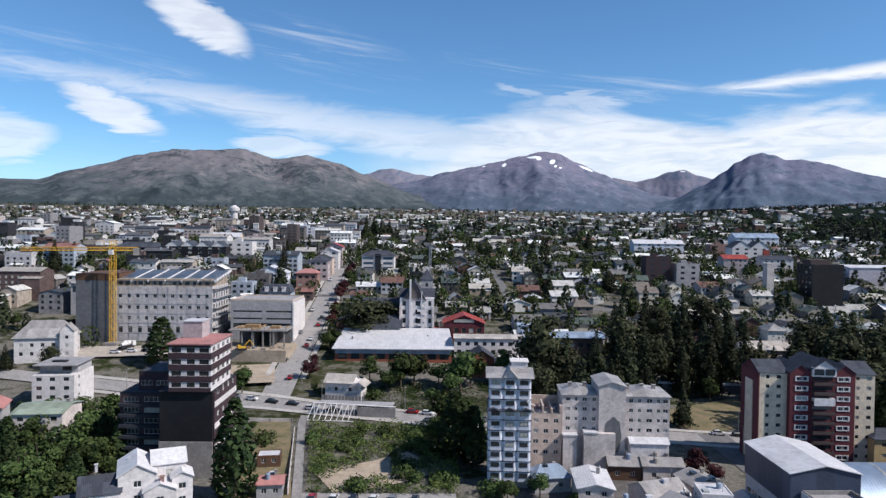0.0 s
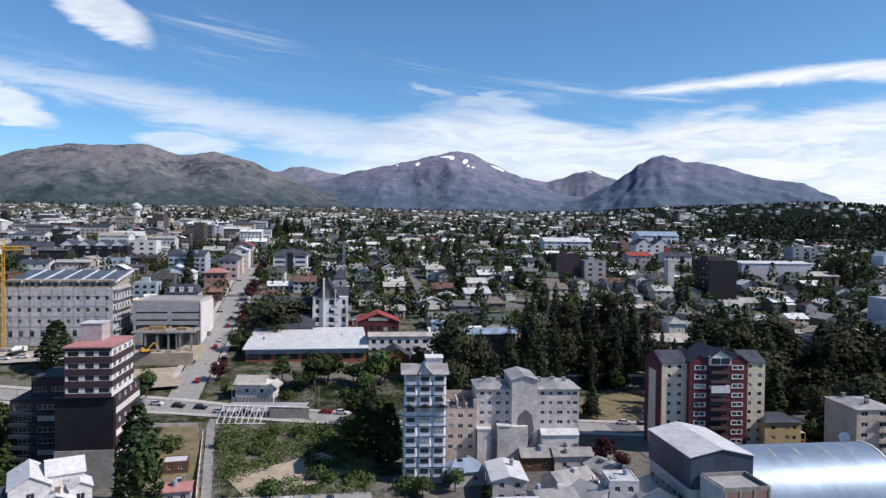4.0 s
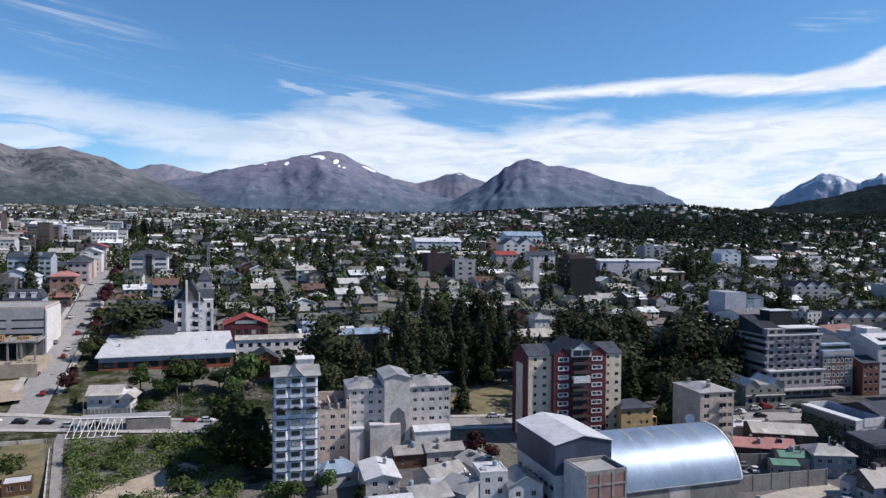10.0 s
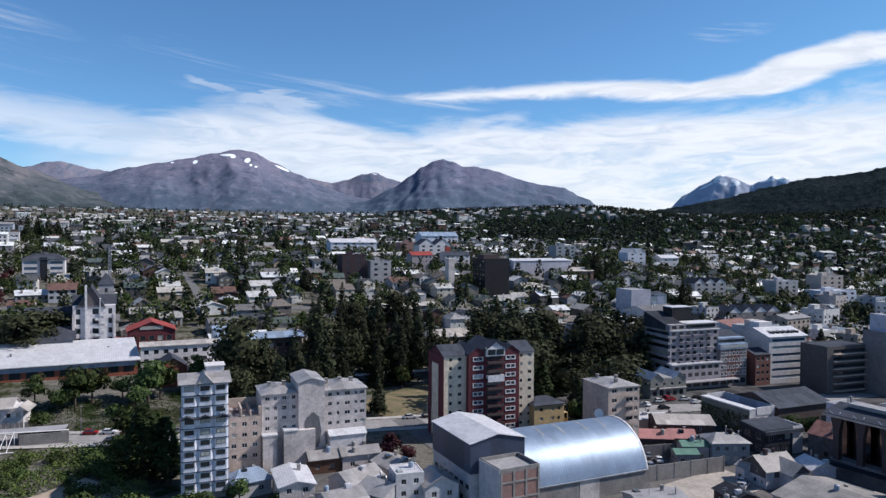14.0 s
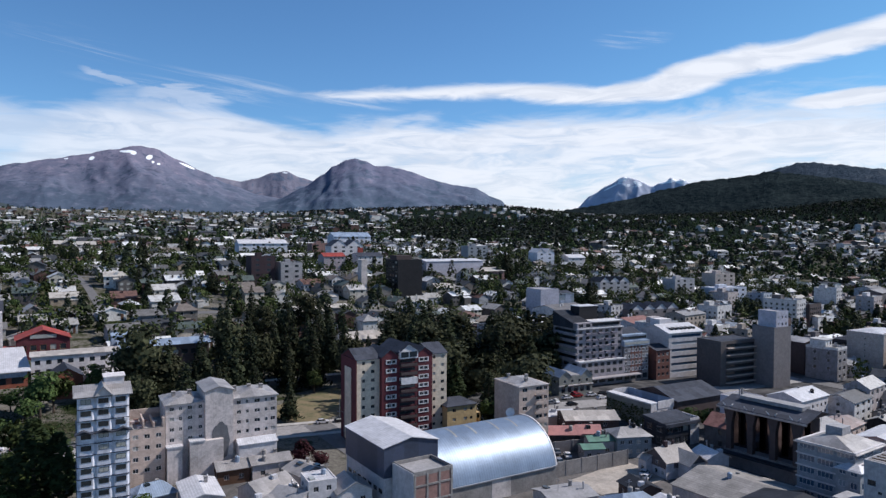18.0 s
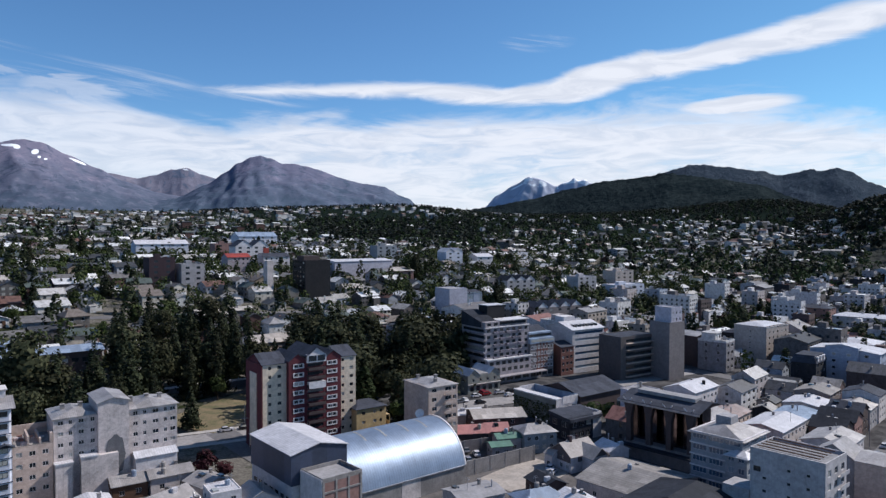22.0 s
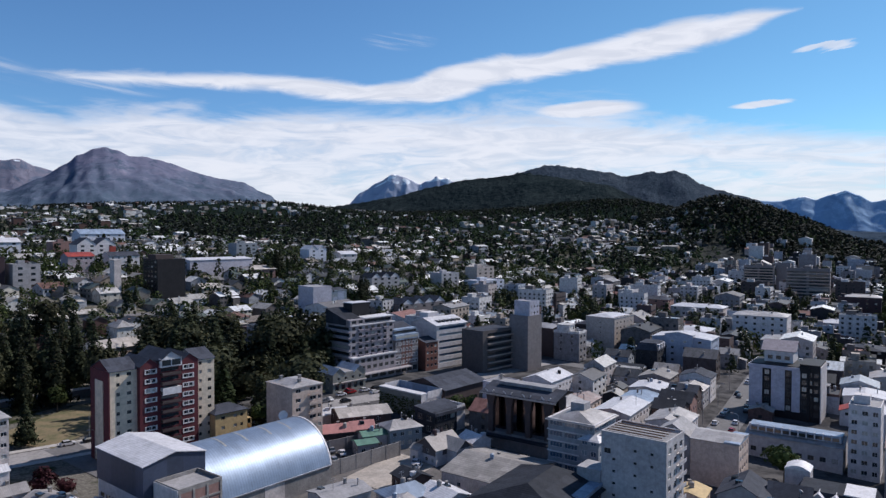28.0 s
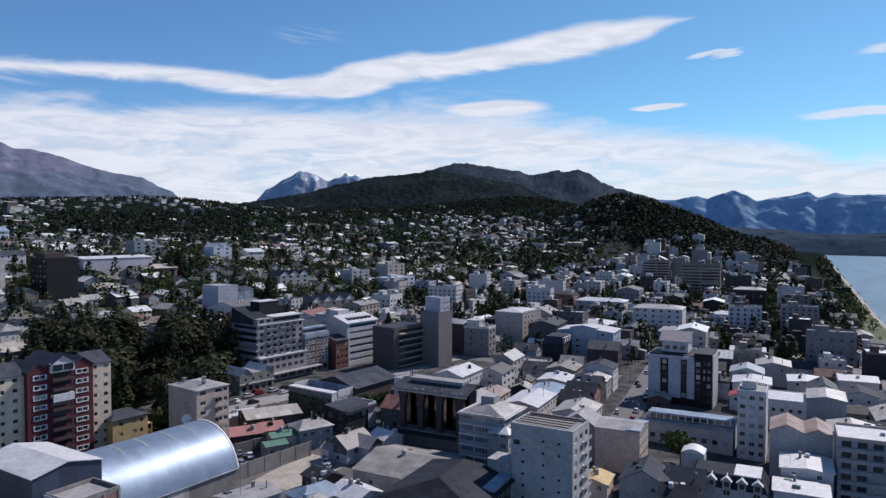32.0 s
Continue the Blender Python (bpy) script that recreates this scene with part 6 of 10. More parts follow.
def west_side():
    b = building("dark_apartment_tower", -62.8, 183, 1, "stepped dark plum apartment building with a black blank front", "apartment block", w=26, d=28)
    block(b, 13.2, 20, 21.6, BLACK, {}, -1.4, 0.6, label="black rendered blank wall")
    part("plinth", box((-8.1, -9.7, -6, 5.3, -9.38, 9.0)), CONC, b, "grey concrete plinth wall")
    fr = [opening(even(4, 1.7, 18), storeys(6, 2.75, 1.2, 1.3, 5.4), FRAME, GLASS, 2)]
    block(b, 0.5, 19.6, 21.4, DARKBRICK, {"r": fr}, 5.4, 0.7, name="side_wall", label="brown side wall with white window bands")
    for i in range(6):
        part("band", box((5.64, -9.0, 6.5 + 2.75 * i, 5.7, 10.4, 8.0 + 2.75 * i)), WHITE, b) if i % 2 == 0 else None
    flat_roof(b, 13.4, 20.4, 21.6, SLATE, -1.4, 0.6, 0.3, DARKG)
    rows = storeys(4, 2.9, 1.05, 1.25, 0.0)
    block(b, 10.4, 17, 11.8, WHITE, {"f": [opening([(-3.4, 2.4), (0.2, 2.0), (3.5, 2.4)], rows, DFRAME, GLASSD, 2)], "r": [opening(even(4, 2.2, 16), rows, FRAME, GLASS, 1)]}, -0.2, -1.6, 21.8, name="upper_wall", label="white upper storeys between dark bands")
    for z, h in rows:
        part("dark_band", box((-5.52, -10.3, 21.8 + z + h + 0.1, 5.02, -10.08, 21.8 + z + h + 1.62), (5.0, -10.3, 21.8 + z + h + 0.1, 5.2, 6.9, 21.8 + z + h + 1.62)) if z < 9 else box((-5.52, -10.3, 21.8 + z + h + 0.1, 5.02, -10.08, 33.5)), DARKBRICK, b, "dark plum band between the windows")
    part("dark_band", box((-5.52, -10.3, 21.8, 5.02, -10.08, 22.8)), DARKBRICK, b, "dark plum band below the windows")
    part("upper_roof", box((-5.9, -10.6, 33.6, 5.5, 7.4, 33.9)), PINKROOF, b, "faded red flat roof")
    block(b, 5, 6, 4.2, PINKISH, {}, -2.6, 2.0, 33.9, name="lift_house")
    part("roof_cap", box((-5.3, -1.2, 38.1, 0.1, 5.2, 38.3)), PALE, b)
    block(b, 12, 18, 20.2, DARKBRICK, {"f": [opening([(-3.2, 3.8), (2.4, 4.6)], storeys(7, 2.75, 1.2, 1.25, 0.4), FRAME, GLASS, 3)]}, -13.4, 3.2, name="left_wall", label="brown wing with white window bands")
    for i in range(7):
        part("balcony", box((-19.4, -7.0, 0.6 + 2.75 * i, -7.6, -5.9, 1.4 + 2.75 * i)), DARKG, b)
    flat_roof(b, 12, 18, 20.2, SLATE, -13.4, 3.2, 0.3, DARKG)
    block(b, 8, 14, 4.6, DARKBRICK, {"f": [opening(even(2, 3, 8), [(1.2, 1.3)], FRAME, GLASS, 2)]}, -12.0, 4.6, 20.4, name="set_back_wall")
    flat_roof(b, 8, 14, 25.0, SLATE, -12.0, 4.6, 0.3, DARKG)

    a = building("apartment_house", -126, 231, 6, "four-storey white apartment house with a roof terrace", "apartment block", w=14, d=17)
    fw = [opening([(-4.3, 1.7), (-0.2, 1.7), (4.1, 1.7)], storeys(4, 2.9, 1.1, 1.2, 0.6), DFRAME, GLASSD)]
    block(a, 13, 16, 12.2, WHITE, {"f": fw, "r": [opening([(-4, 1.2)], storeys(4, 2.9, 1.1, 1.2, 0.6))]})
    block(a, 12, 11, 2.8, GREY, {"f": [opening([(-3, 2.2), (2.5, 3)], [(0.6, 1.7)], DFRAME, GLASSD)]}, 0, 2, 12.2, name="attic")
    part("roof", box((-6.8, -7.0, 15.0, 6.8, 8.4, 15.3)), GREYROOF, a)
    part("hatch", box((-3.2, -1.5, 15.3, 1.4, 0.6, 15.75)), BLACK, a)
    c = building("apartment_house", -108, 190, 7, "white three-storey house with a pale green roof", "apartment block", w=13, d=14)
    block(c, 12.6, 13.5, 12.4, DIRTY, {"f": [opening([(-4.2, 1.6), (0, 1.6), (4.2, 1.6)], storeys(4, 2.85, 1.1, 1.1, 0.8), DFRAME, GLASSD)]})
    gable_roof(c, 12.6, 13.5, 12.4, 1.2, GREENROOF, DIRTY, "x", over=0.5)
    bits_on_roof(c, [(4.5, 2)], 13.2, CONC, (0.8, 0.8, 1.0))
    d = building("pink_house", -141, 212, 20, "house with a faded pink sheet roof among trees", "house", w=14, d=12)
    block(d, 13, 11, 6, GREY, {})
    gable_roof(d, 13, 11, 6, 3.5, PINKROOF, GREY, "y", over=0.6)

    w = building("white_villa_block", -62.5, 141, 24, "white terraced block with many stepped grey and white roofs", "building", w=24, d=18)
    for i, (ox, oy, ww, dd, hh, rr) in enumerate(((6.5, 2, 6.5, 10, 16.0, 1.6), (0.5, 0, 7, 11, 15.2, 2.0), (-6.2, -1.5, 7.5, 10, 12.6, 2.2), (4.6, -5.5, 6, 5, 12.4, 1.4), (-11.5, -3, 5, 9, 10.2, 1.8), (8.8, -3.6, 4, 5, 14.0, 1.0))):
        block(w, ww, dd, hh, WHITE, {"f": [opening([(0, 1.4)], storeys(3, 2.8, 1.2, 1.2, hh - 9.2))], "r": [opening(even(2, 1.1, dd), storeys(3, 2.8, 1.2, 1.2, hh - 9.2))]}, ox, oy)
        gable_roof(w, ww, dd, hh, rr, SLATE if i in (2, 4) else FRAME, WHITE, "y" if i % 2 else "x", ox, oy, 0.3)
    bits_on_roof(w, [(5.0, -6.5)], 13.0, BRICKPINK, (0.8, 0.8, 1.6))
    bits_on_roof(w, [(-1, 2), (-7, 0)], 15.5, PALE, (0.5, 0.5, 1.0), "vent")

    h = building("hospital", -121, 313, 1, "long concrete building under construction with grey panels and blue roof sheets", "construction", w=44, d=26)
    H = 26.4
    block(h, 42, 24, H - 4.4, CONC2, {"f": [opening(even(10, 1.7, 41), [(2.0, 2.6)], DFRAME, GLASSD), opening(even(11, 1.6, 41), [(7.4, 1.7), (12.0, 1.7), (17.0, 1.7)], FRAME, GLASSD)],
                                         "r": [opening(even(6, 2.0, 23), [(2.0, 2.8), (7.4, 2.4), (12.0, 2.4), (17.0, 2.4)], DFRAME, GLASSD)]})
    block(h, 41, 23, 3.2, DIRT, {"f": [opening(even(14, 1.8, 40), [(0.6, 1.8)], WOODM, GLASSD)]}, 0, 0, H - 4.4, name="attic", label="unfinished attic storey with timber shuttering")
    for i in range(6):
        x = -17.5 + 7.2 * i
        tilt = pose(x, 0, H - 0.4, 8, 0, 0)
        part("roof_sheet", box((-3.35, -12.2, -0.15, 3.35, 12.2, 0.15)), SOLAR, h, at=tilt)
        part("roof_rib", box((3.3, -12.4, -0.4, 3.85, 12.4, 0.5)), FRAME, h, at=tilt)
    for i in range(11):
        part("scaffold_pole", box((-21 + 4.2 * i, -13.0, 0, -20.92 + 4.2 * i, -12.92, H)), GREY, h)
    for j in range(1, 6):
        part("scaffold_rail", box((-21, -13.0, 4.2 * j, 21.2, -12.9, 4.2 * j + 0.08)), GREY, h)
        part("scaffold_deck", box((21.2, -12, 4.2 * j, 22.75, 12, 4.2 * j + 0.12)), GREY, h)
    for i in range(7):
        part("scaffold_pole", box((22.6, -12 + 4.0 * i, 0, 22.75, -11.86 + 4.0 * i, H + 1)), GREY, h)
    k = building("stair_core", -149.5, 309, 1, "blank dark concrete stair core with netting", "construction", w=18, d=20)
    block(k, 16, 22, 24.6, CONC3, {}, 0, 0)
    part("top_frame", box((-8, -11, 24.6, 8, -10.6, 27.6), (-8, -11, 27.3, 8, 11, 27.6), (7.6, -11, 24.6, 8, 11, 27.6), (-8, -11, 24.6, -7.6, 11, 27.6)), WOODM, k, "brown shuttering frame on top")

    cr = building("tower_crane", -140.5, 296, 0, "yellow lattice tower crane on a building site", "crane", r=6)
    part("mast", lattice(2.0, 44.0, 22), LATTICE, cr)
    part("jib", lattice(1.3, 34.0, 20), LATTICE, cr, at=pose(0, 0, 40.5, 0, -90, 20) @ pose(0, 0, 0, 0, 0, 0))
    part("counter_jib", lattice(1.3, 10.0, 7), LATTICE, cr, at=pose(0, 0, 40.5, 0, 90, 20))
    part("counterweight", box((-1.2, -0.8, -2.6, 1.2, 0.8, 0.4)), CONC, cr, at=pose(8.6, 3.1, 40.4, 0, 0, 20))
    part("cab", box((-0.9, -2.2, 38.2, 0.9, -0.9, 40.2)), FRAME, cr)
    part("base_slab", box((-3, -3, -2, 3, 3, 0.6)), CONC, cr)

    g = building("car_park_block", -79.5, 318, -1, "low grey block with long horizontal slots", "building", w=29, d=24)
    block(g, 27.5, 23, 15.6, GREY, {"f": [opening([(-6.2, 13), (7.6, 11.5)], [(7.4, 0.8), (10.6, 0.8)], GREYF, GLASSD, 0), opening([(0, 25.5)], [(2.4, 3.4)], GREYF, GLASSD, 6)]})
    part("end_wall", box((13.7, -11.7, -6, 14.2, 11.7, 15.0)), WHITE, g)
    flat_roof(g, 27.5, 23, 15.6, GREYROOF, rise=0.7, wall=BEIGE)

    s = building("building_site", -75, 291, -1, "unfinished concrete ground floor with timber shuttering", "construction", r=14, z=25.6)
    part("earth_bank", box((-16, -12, -5, 12.5, 8, 0.4)), DIRT, s, "cut bank of brown earth")
    part("slab", box((-13, -5, 7.0, 11, 8, 7.5)), CONC, s)
    for i in range(6):
        part("column", box((-12.4 + 4.4 * i, -4.6, 0.4, -11.8 + 4.4 * i, -4.0, 7.0)), CONC, s)
    part("back_wall", box((-12, 6.6, 0.4, 10, 7, 7.0)), CONC3, s)
    part("side_wall", box((4, -4.6, 0.4, 4.3, 6.55, 6.98)), CONC, s)
    part("side_wall", box((-3.2, -4.6, 0.4, -2.9, 6.55, 6.98)), CONC, s)
    rng = random.Random(12)
    for i in range(26):
        x, y, w, d = rng.uniform(-12, 9), rng.uniform(-4.5, 6), rng.uniform(0.5, 1.3), rng.uniform(1.5, 4.5)
        part("plank", box((x, y, 7.5 + 0.012 * i, x + w, y + d, 7.62 + 0.012 * i)), PLANK, s)
    for i in range(14):
        x, y = -12.6 + 1.8 * i, -4.9 if i % 3 else 5.5
        part("prop", box((x, y, 7.5, x + 0.12, y + 0.12, 8.6 + 0.3 * (i % 4))), WOODM, s)
    part("formwork", box((-8, 1, 7.5, -2, 4, 8.9)), PLANK, s)
    part("formwork", box((3, 0, 7.5, 7, 3, 8.5)), PLANK, s)
    for i in range(18):
        x, y, q = rng.uniform(-15, 11), rng.uniform(-11.5, -5.5), rng.uniform(0.3, 1.0)
        part("rubble", box((x - q, y - q * 0.7, 0.3, x + q, y + q * 0.6, 0.4 + q * 0.8)), (DIRT, CONC, PLANK)[i % 3], s)
    ex = thing("excavator", -80.5, 279.5, 25, "small yellow excavator on a building site", "excavator", z=26.0)
    part("track", box((-1.6, -1.2, 0, 1.6, -0.6, 0.8)), BLACK, ex)
    part("track", box((-1.6, 0.6, 0, 1.6, 1.2, 0.8)), BLACK, ex)
    part("body", box((-1.7, -1.1, 0.8, 1.2, 1.1, 1.7), (-1.7, -1.0, 1.7, -0.6, 1.0, 2.1)), LATTICE, ex)
    part("cab", box((-0.4, -1.0, 1.7, 0.9, 0.1, 3.0)), GLASSD, ex)
    bm = bmesh.new()
    tube(bm, (1.0, 0.4, 1.6), (3.0, 0.4, 3.8), 0.22, 0.18, 6)
    tube(bm, (3.0, 0.4, 3.8), (4.6, 0.4, 1.6), 0.18, 0.14, 6)
    part("boom", bm, LATTICE, ex)
    part("bucket", box((4.2, -0.1, 0.7, 5.0, 0.9, 1.6)), STEEL, ex)

    v = building("office_pavilion", -168, 345, 3, "grey pavilion with a hipped roof and window band", "building", w=26, d=20)
    block(v, 24, 18, 14, GREY, {"f": [opening(even(7, 2.8, 23), [(9.6, 3.0)], DFRAME, GLASSD, 2)]})
    hip_roof(v, 24, 18, 14.2, 4.2, SHEET, over=0.8)
    n = building("large_white_house", -158, 278, 14, "large white house with a steep grey hipped roof", "house", w=22, d=16)
    block(n, 20, 14, 8.6, WHITE, {"f": [opening(even(5, 1.4, 19), storeys(2, 3.4, 1.1, 1.5, 0.6))], "r": [opening(even(3, 1.3, 13), storeys(2, 3.4, 1.1, 1.5, 0.6))]})
    hip_roof(n, 20, 14, 8.8, 6.0, SHEET, over=0.7, ridge=0.4)
    block(n, 5, 6, 11.4, WHITE, {"f": [opening([(0, 1.3)], storeys(3, 3.2, 1.2, 1.4, 0.6))]}, 9, -5.4, name="gable_bay")
    gable_roof(n, 5, 6, 11.4, 2.6, SHEET, WHITE, "y", 9, -5.4, 0.3)


def lattice(w, h, n):
    """A square lattice mast of thin bars along z."""
    bm = bmesh.new()
    r = w / 2
    c = [(-r, -r), (r, -r), (r, r), (-r, r)]
    for x, y in c:
        tube(bm, (x, y, 0), (x, y, h), 0.13, 0.13, 4)
    for i in range(n):
        z0, z1 = h * i / n, h * (i + 1) / n
        for k in range(4):
            a, b = c[k], c[(k + 1) % 4]
            if (i + k) % 2:
                a, b = b, a
            tube(bm, (*a, z0), (*b, z1), 0.075, 0.075, 3)
            tube(bm, (*a, z1), (*b, z1), 0.06, 0.06, 3)
    return bm


def centre_slope():
    h = building("long_hall", -20, 298, 1, "long orange-brown hall with a broad pale sheet roof", "hall", w=50, d=30, z=20.8)
    block(h, 48, 28, 5.4, ORANGE, {"f": [opening(even(9, 3.6, 47), [(1.2, 2.6)], DFRAME, GLASSD, 2)], "l": [opening(even(4, 2.4, 26), [(1.8, 2.2)], DFRAME, GLASSD)]}, label="orange-brown lower wall")
    part("window_band", box((-23.8, -14.3, 3.6, 23.8, -14.1, 5.2)), BLUEROOF, h, "blue-grey glazed band below the eaves")
    bm = bmesh.new()
    lo, hi = 5.5, 10.0
    v = [bm.verts.new(p) for p in ((-25, -15.5, lo), (25, -15.5, lo), (23.5, 13.5, hi), (-23.5, 13.5, hi), (-25, -15.5, lo + 0.3), (25, -15.5, lo + 0.3), (23.5, 13.5, hi + 0.3), (-23.5, 13.5, hi + 0.3))]
    for f in ((3, 2, 1, 0), (4, 5, 6, 7), (0, 1, 5, 4), (1, 2, 6, 5), (2, 3, 7, 6), (3, 0, 4, 7)):
        bm.faces.new([v[i] for i in f])
    part("roof", bm, PALE, h, "broad pale metal roof")
    bm = bmesh.new()
    for s in (-1, 1):
        q = [bm.verts.new(p) for p in ((s * 23.9, -14, 5.3), (s * 23.9, 13.4, 5.3), (s * 23.9, 13.4, 9.9))]
        bm.faces.new(q)
    part("gable", bm, ORANGE, h)
    part("back_wall", box((-24, 13.4, -3, 24, 14, 9.8)), ORANGE, h)
    bits_on_roof(h, [(-18, -3), (14, 2)], 7.5, STEEL, (0.6, 0.6, 1.2), "vent")

    b = building("white_bar_building", 19.6, 292, -1, "two-storey white bar building with a flat white roof", "building", w=30, d=14)
    block(b, 28.5, 12, 9.2, WHITE, {"f": [opening(even(8, 1.7, 28), storeys(2, 3.3, 1.3, 1.6, 1.6), DFRAME, GLASSD)]})
    gable_roof(b, 28.5, 12, 9.2, 0.7, PALEWARM, WHITE, "x", over=0.5)
    part("canopy", box((4, -12, 2.0, 16, -6.1, 2.4), (6, -11.6, -3, 6.3, -11.3, 2.0), (14, -11.6, -3, 14.3, -11.3, 2.0)), WHITE, b)
    c = building("orange_annex", 15.5, 276, 2, "orange timber annex with a slate gable roof", "building", w=11, d=14)
    block(c, 9.5, 13, 6.5, ORANGE, {"f": [opening([(0, 2.4)], [(2.0, 2.0)], WOODM, GLASSD)]})
    gable_roof(c, 9.5, 13, 6.5, 3.0, SLATE, ORANGE, "y", over=0.6)
    d = building("blue_roof_hall", 52, 300, -2, "long dark hall with a pale blue sheet roof", "hall", w=36, d=15)
    block(d, 33, 13, 8.2, BROWN, {"f": [opening(even(9, 2.4, 32), [(4.2, 1.8)], DFRAME, GLASSD)]})
    gable_roof(d, 33, 13, 8.4, 1.5, BLUEROOF, BROWN, "x", over=0.9)
    block(d, 7, 5, 11.6, BLUEW, {}, -15.5, 6.5, name="lantern")
    gable_roof(d, 7, 5, 11.6, 1.0, BLUEROOF, BLUEW, "x", -15.5, 6.5, 0.2)
    e = building("red_roof_hall", 10, 322, 0, "red timber hall with a bright red metal roof", "hall", w=20, d=16)
    block(e, 18.5, 15, 6.8, MAROON, {"f": [opening(even(5, 2.2, 17), [(2.4, 2.2)], YELLOWF, GLASSD)]})
    gable_roof(e, 18.5, 15, 6.8, 3.6, REDROOF, MAROON, "y", over=0.6)
    part("gable_window", box((-4.5, -7.75, 7.2, 4.5, -7.55, 8.6)), YELLOWED, e)
    part("side_roof", box((-14.5, -8, 3.6, -9.4, -1, 4.0)), REDROOF, e)

    k = building("church", -11.5, 323, 1, "white gabled church with a slate roof and stone tower", "church", w=18, d=22)
    block(k, 15.5, 20, 17.5, WHITE, {"f": [opening([(-5.8, 1.6), (0.4, 2.2), (5.8, 1.4)], storeys(4, 3.9, 1.6, 2.2, 0.8), DFRAME, GLASSD)], "r": [opening(even(4, 1.4, 19), storeys(4, 3.9, 1.6, 2.0, 0.8))]})
    gable_roof(k, 9.5, 20, 17.5, 7.6, SLATE, TIMBERED, "y", -1.2, 0, 0.6)
    gable_roof(k, 15.5, 13, 17.4, 3.6, SLATE, WHITE, "x", 0, 2, 0.5)
    part("mast", box((-3.4, -10.8, -3, -2.6, -10.1, 26.0)), FRAME, k, "tall white flue up the front")
    part("mast", box((1.9, -10.7, -3, 2.3, -10.2, 20.5), (1.6, -10.8, 20.3, 2.6, -10.1, 20.6)), FRAME, k, "second thinner white flue")
    part("gable_trim", box((-6.2, -10.3, 17.0, 3.8, -10.05, 17.4)), TIMBERED, k)
    part("buttress", box((-7.9, -10.8, -3, -7.0, -10.0, 14)), DIRTY, k)
    part("buttress", box((6.9, -10.8, -3, 7.8, -10.0, 14)), DIRTY, k)
    for i in range(8):
        part("wall_step", box((0.2 + (i % 2) * 2.2, -10.7, 2 + 1.6 * i, 2.8 + (i % 2) * 1.2, -10.2, 2.9 + 1.6 * i)), FRAME, k)
    block(k, 6, 6, 25, GREY, {"f": [opening([(0, 1.2)], [(21.5, 1.8)], DFRAME, GLASSD)]}, 4.2, 9.5, name="tower")
    hip_roof(k, 6, 6, 25, 5.0, SLATE, 4.2, 9.5, 0.3, 0.0)
    block(k, 18, 14, 11, BEIGE, {"f": [opening(even(5, 1.3, 17), storeys(2, 3.8, 2.0, 1.8, 1.0), DFRAME)]}, -16, 6, name="school_wing")
    gable_roof(k, 18, 14, 11, 5.0, SLATE, BEIGE, "x", -16, 6, 0.6)
    gable_roof(k, 14, 10, 5.0, 4.5, SLATE, TIMBERED, "x", -14, -9, 0.6)
    block(k, 13, 9, 5.2, WHITE, {"f": [opening(even(4, 1.6, 12), [(1.6, 1.8)], DFRAME, GLASSD)]}, -14, -9, name="porch_wing")

    g = building("corner_house", -34, 247.5, -8, "cream house with a pale roof behind a fence", "house", w=15, d=9)
    block(g, 13, 8, 5.6, WHITE, {"f": [opening(even(5, 1.3, 12.6), [(2.6, 1.4)], FRAME, GLASS)]})
    gable_roof(g, 10, 8.4, 5.6, 2.2, PALEWARM, WHITE, "x", -1.6, 0, 0.5)
    gable_roof(g, 4.0, 8.0, 4.6, 1.4, PALEWARM, WHITE, "y", 5.8, -0.6, 0.4)
    for i in range(13):
        part("fence_board", box((-7 + 1.2 * i, -6.2, -1, -6.1 + 1.2 * i, -6.1, 1.6)), CONC, g)

    f = building("greenhouse_frame", -29, 223.5, -5, "derelict white framework with a sloping glazed side", "frame", r=10)
    bm = bmesh.new()
    for i in range(8):
        x = -13 + 1.9 * i
        tube(bm, (x, 3, 4.2), (x - 0.6, -3.5, 0.2), 0.12, 0.12, 4)
        tube(bm, (x, 3, -3), (x, 3, 4.2), 0.14, 0.14, 4)
    tube(bm, (-13.4, 3, 4.2), (14, 3, 3.6), 0.22, 0.22, 4)
    tube(bm, (-13.6, -3.5, 0.2), (1.5, -3.5, 0.2), 0.16, 0.16, 4)
    part("frame", bm, FRAME, f)
    part("tarpaulin", box((1.5, 2.6, -2.5, 14, 3.0, 3.2)), CONC, f, "grey stained sheeting")
    part("roof_slab", box((-12, 3, 3.7, 13, 8, 4.0)), GREYROOF, f)

    w = building("balcony_apartments", -42, 458, 1, "white apartment building with broad blue-railed balconies", "apartment block", w=22, d=16)
    block(w, 21, 15, 12, WHITE, {"f": [opening([(-6.4, 6.2), (6.4, 6.2)], storeys(3, 3.2, 1.3, 1.6, 1.5), DFRAME, GLASSBLUE, 3)]})
    part("stair_strip", box((-1.8, -8.0, 0, 1.8, -7.4, 13)), DARKG, w)
    hip_roof(w, 21, 15, 12, 3.0, SLATE, over=0.9)
    a = building("white_apartments", -142, 487, 2, "white four-storey apartment block with small windows", "apartment block", w=19, d=14)
    block(a, 17, 13, 13.6, WHITE, {"f": [opening(even(6, 1.3, 16), storeys(4, 3.1, 1.2, 1.4, 0.8), DFRAME, GLASSD)], "r": [opening(even(3, 1.3, 12), storeys(4, 3.1, 1.2, 1.4, 0.8))]})
    flat_roof(a, 17, 13, 13.6, GREYROOF, rise=0.9, wall=WHITE)
    t = building("water_tower", -330, 1100, 0, "white cylindrical water tower with a capped top", "water tower", r=14)
    bm = bmesh.new()
    tube(bm, (0, 0, -5), (0, 0, 24), 5.2, 5.2, 16)
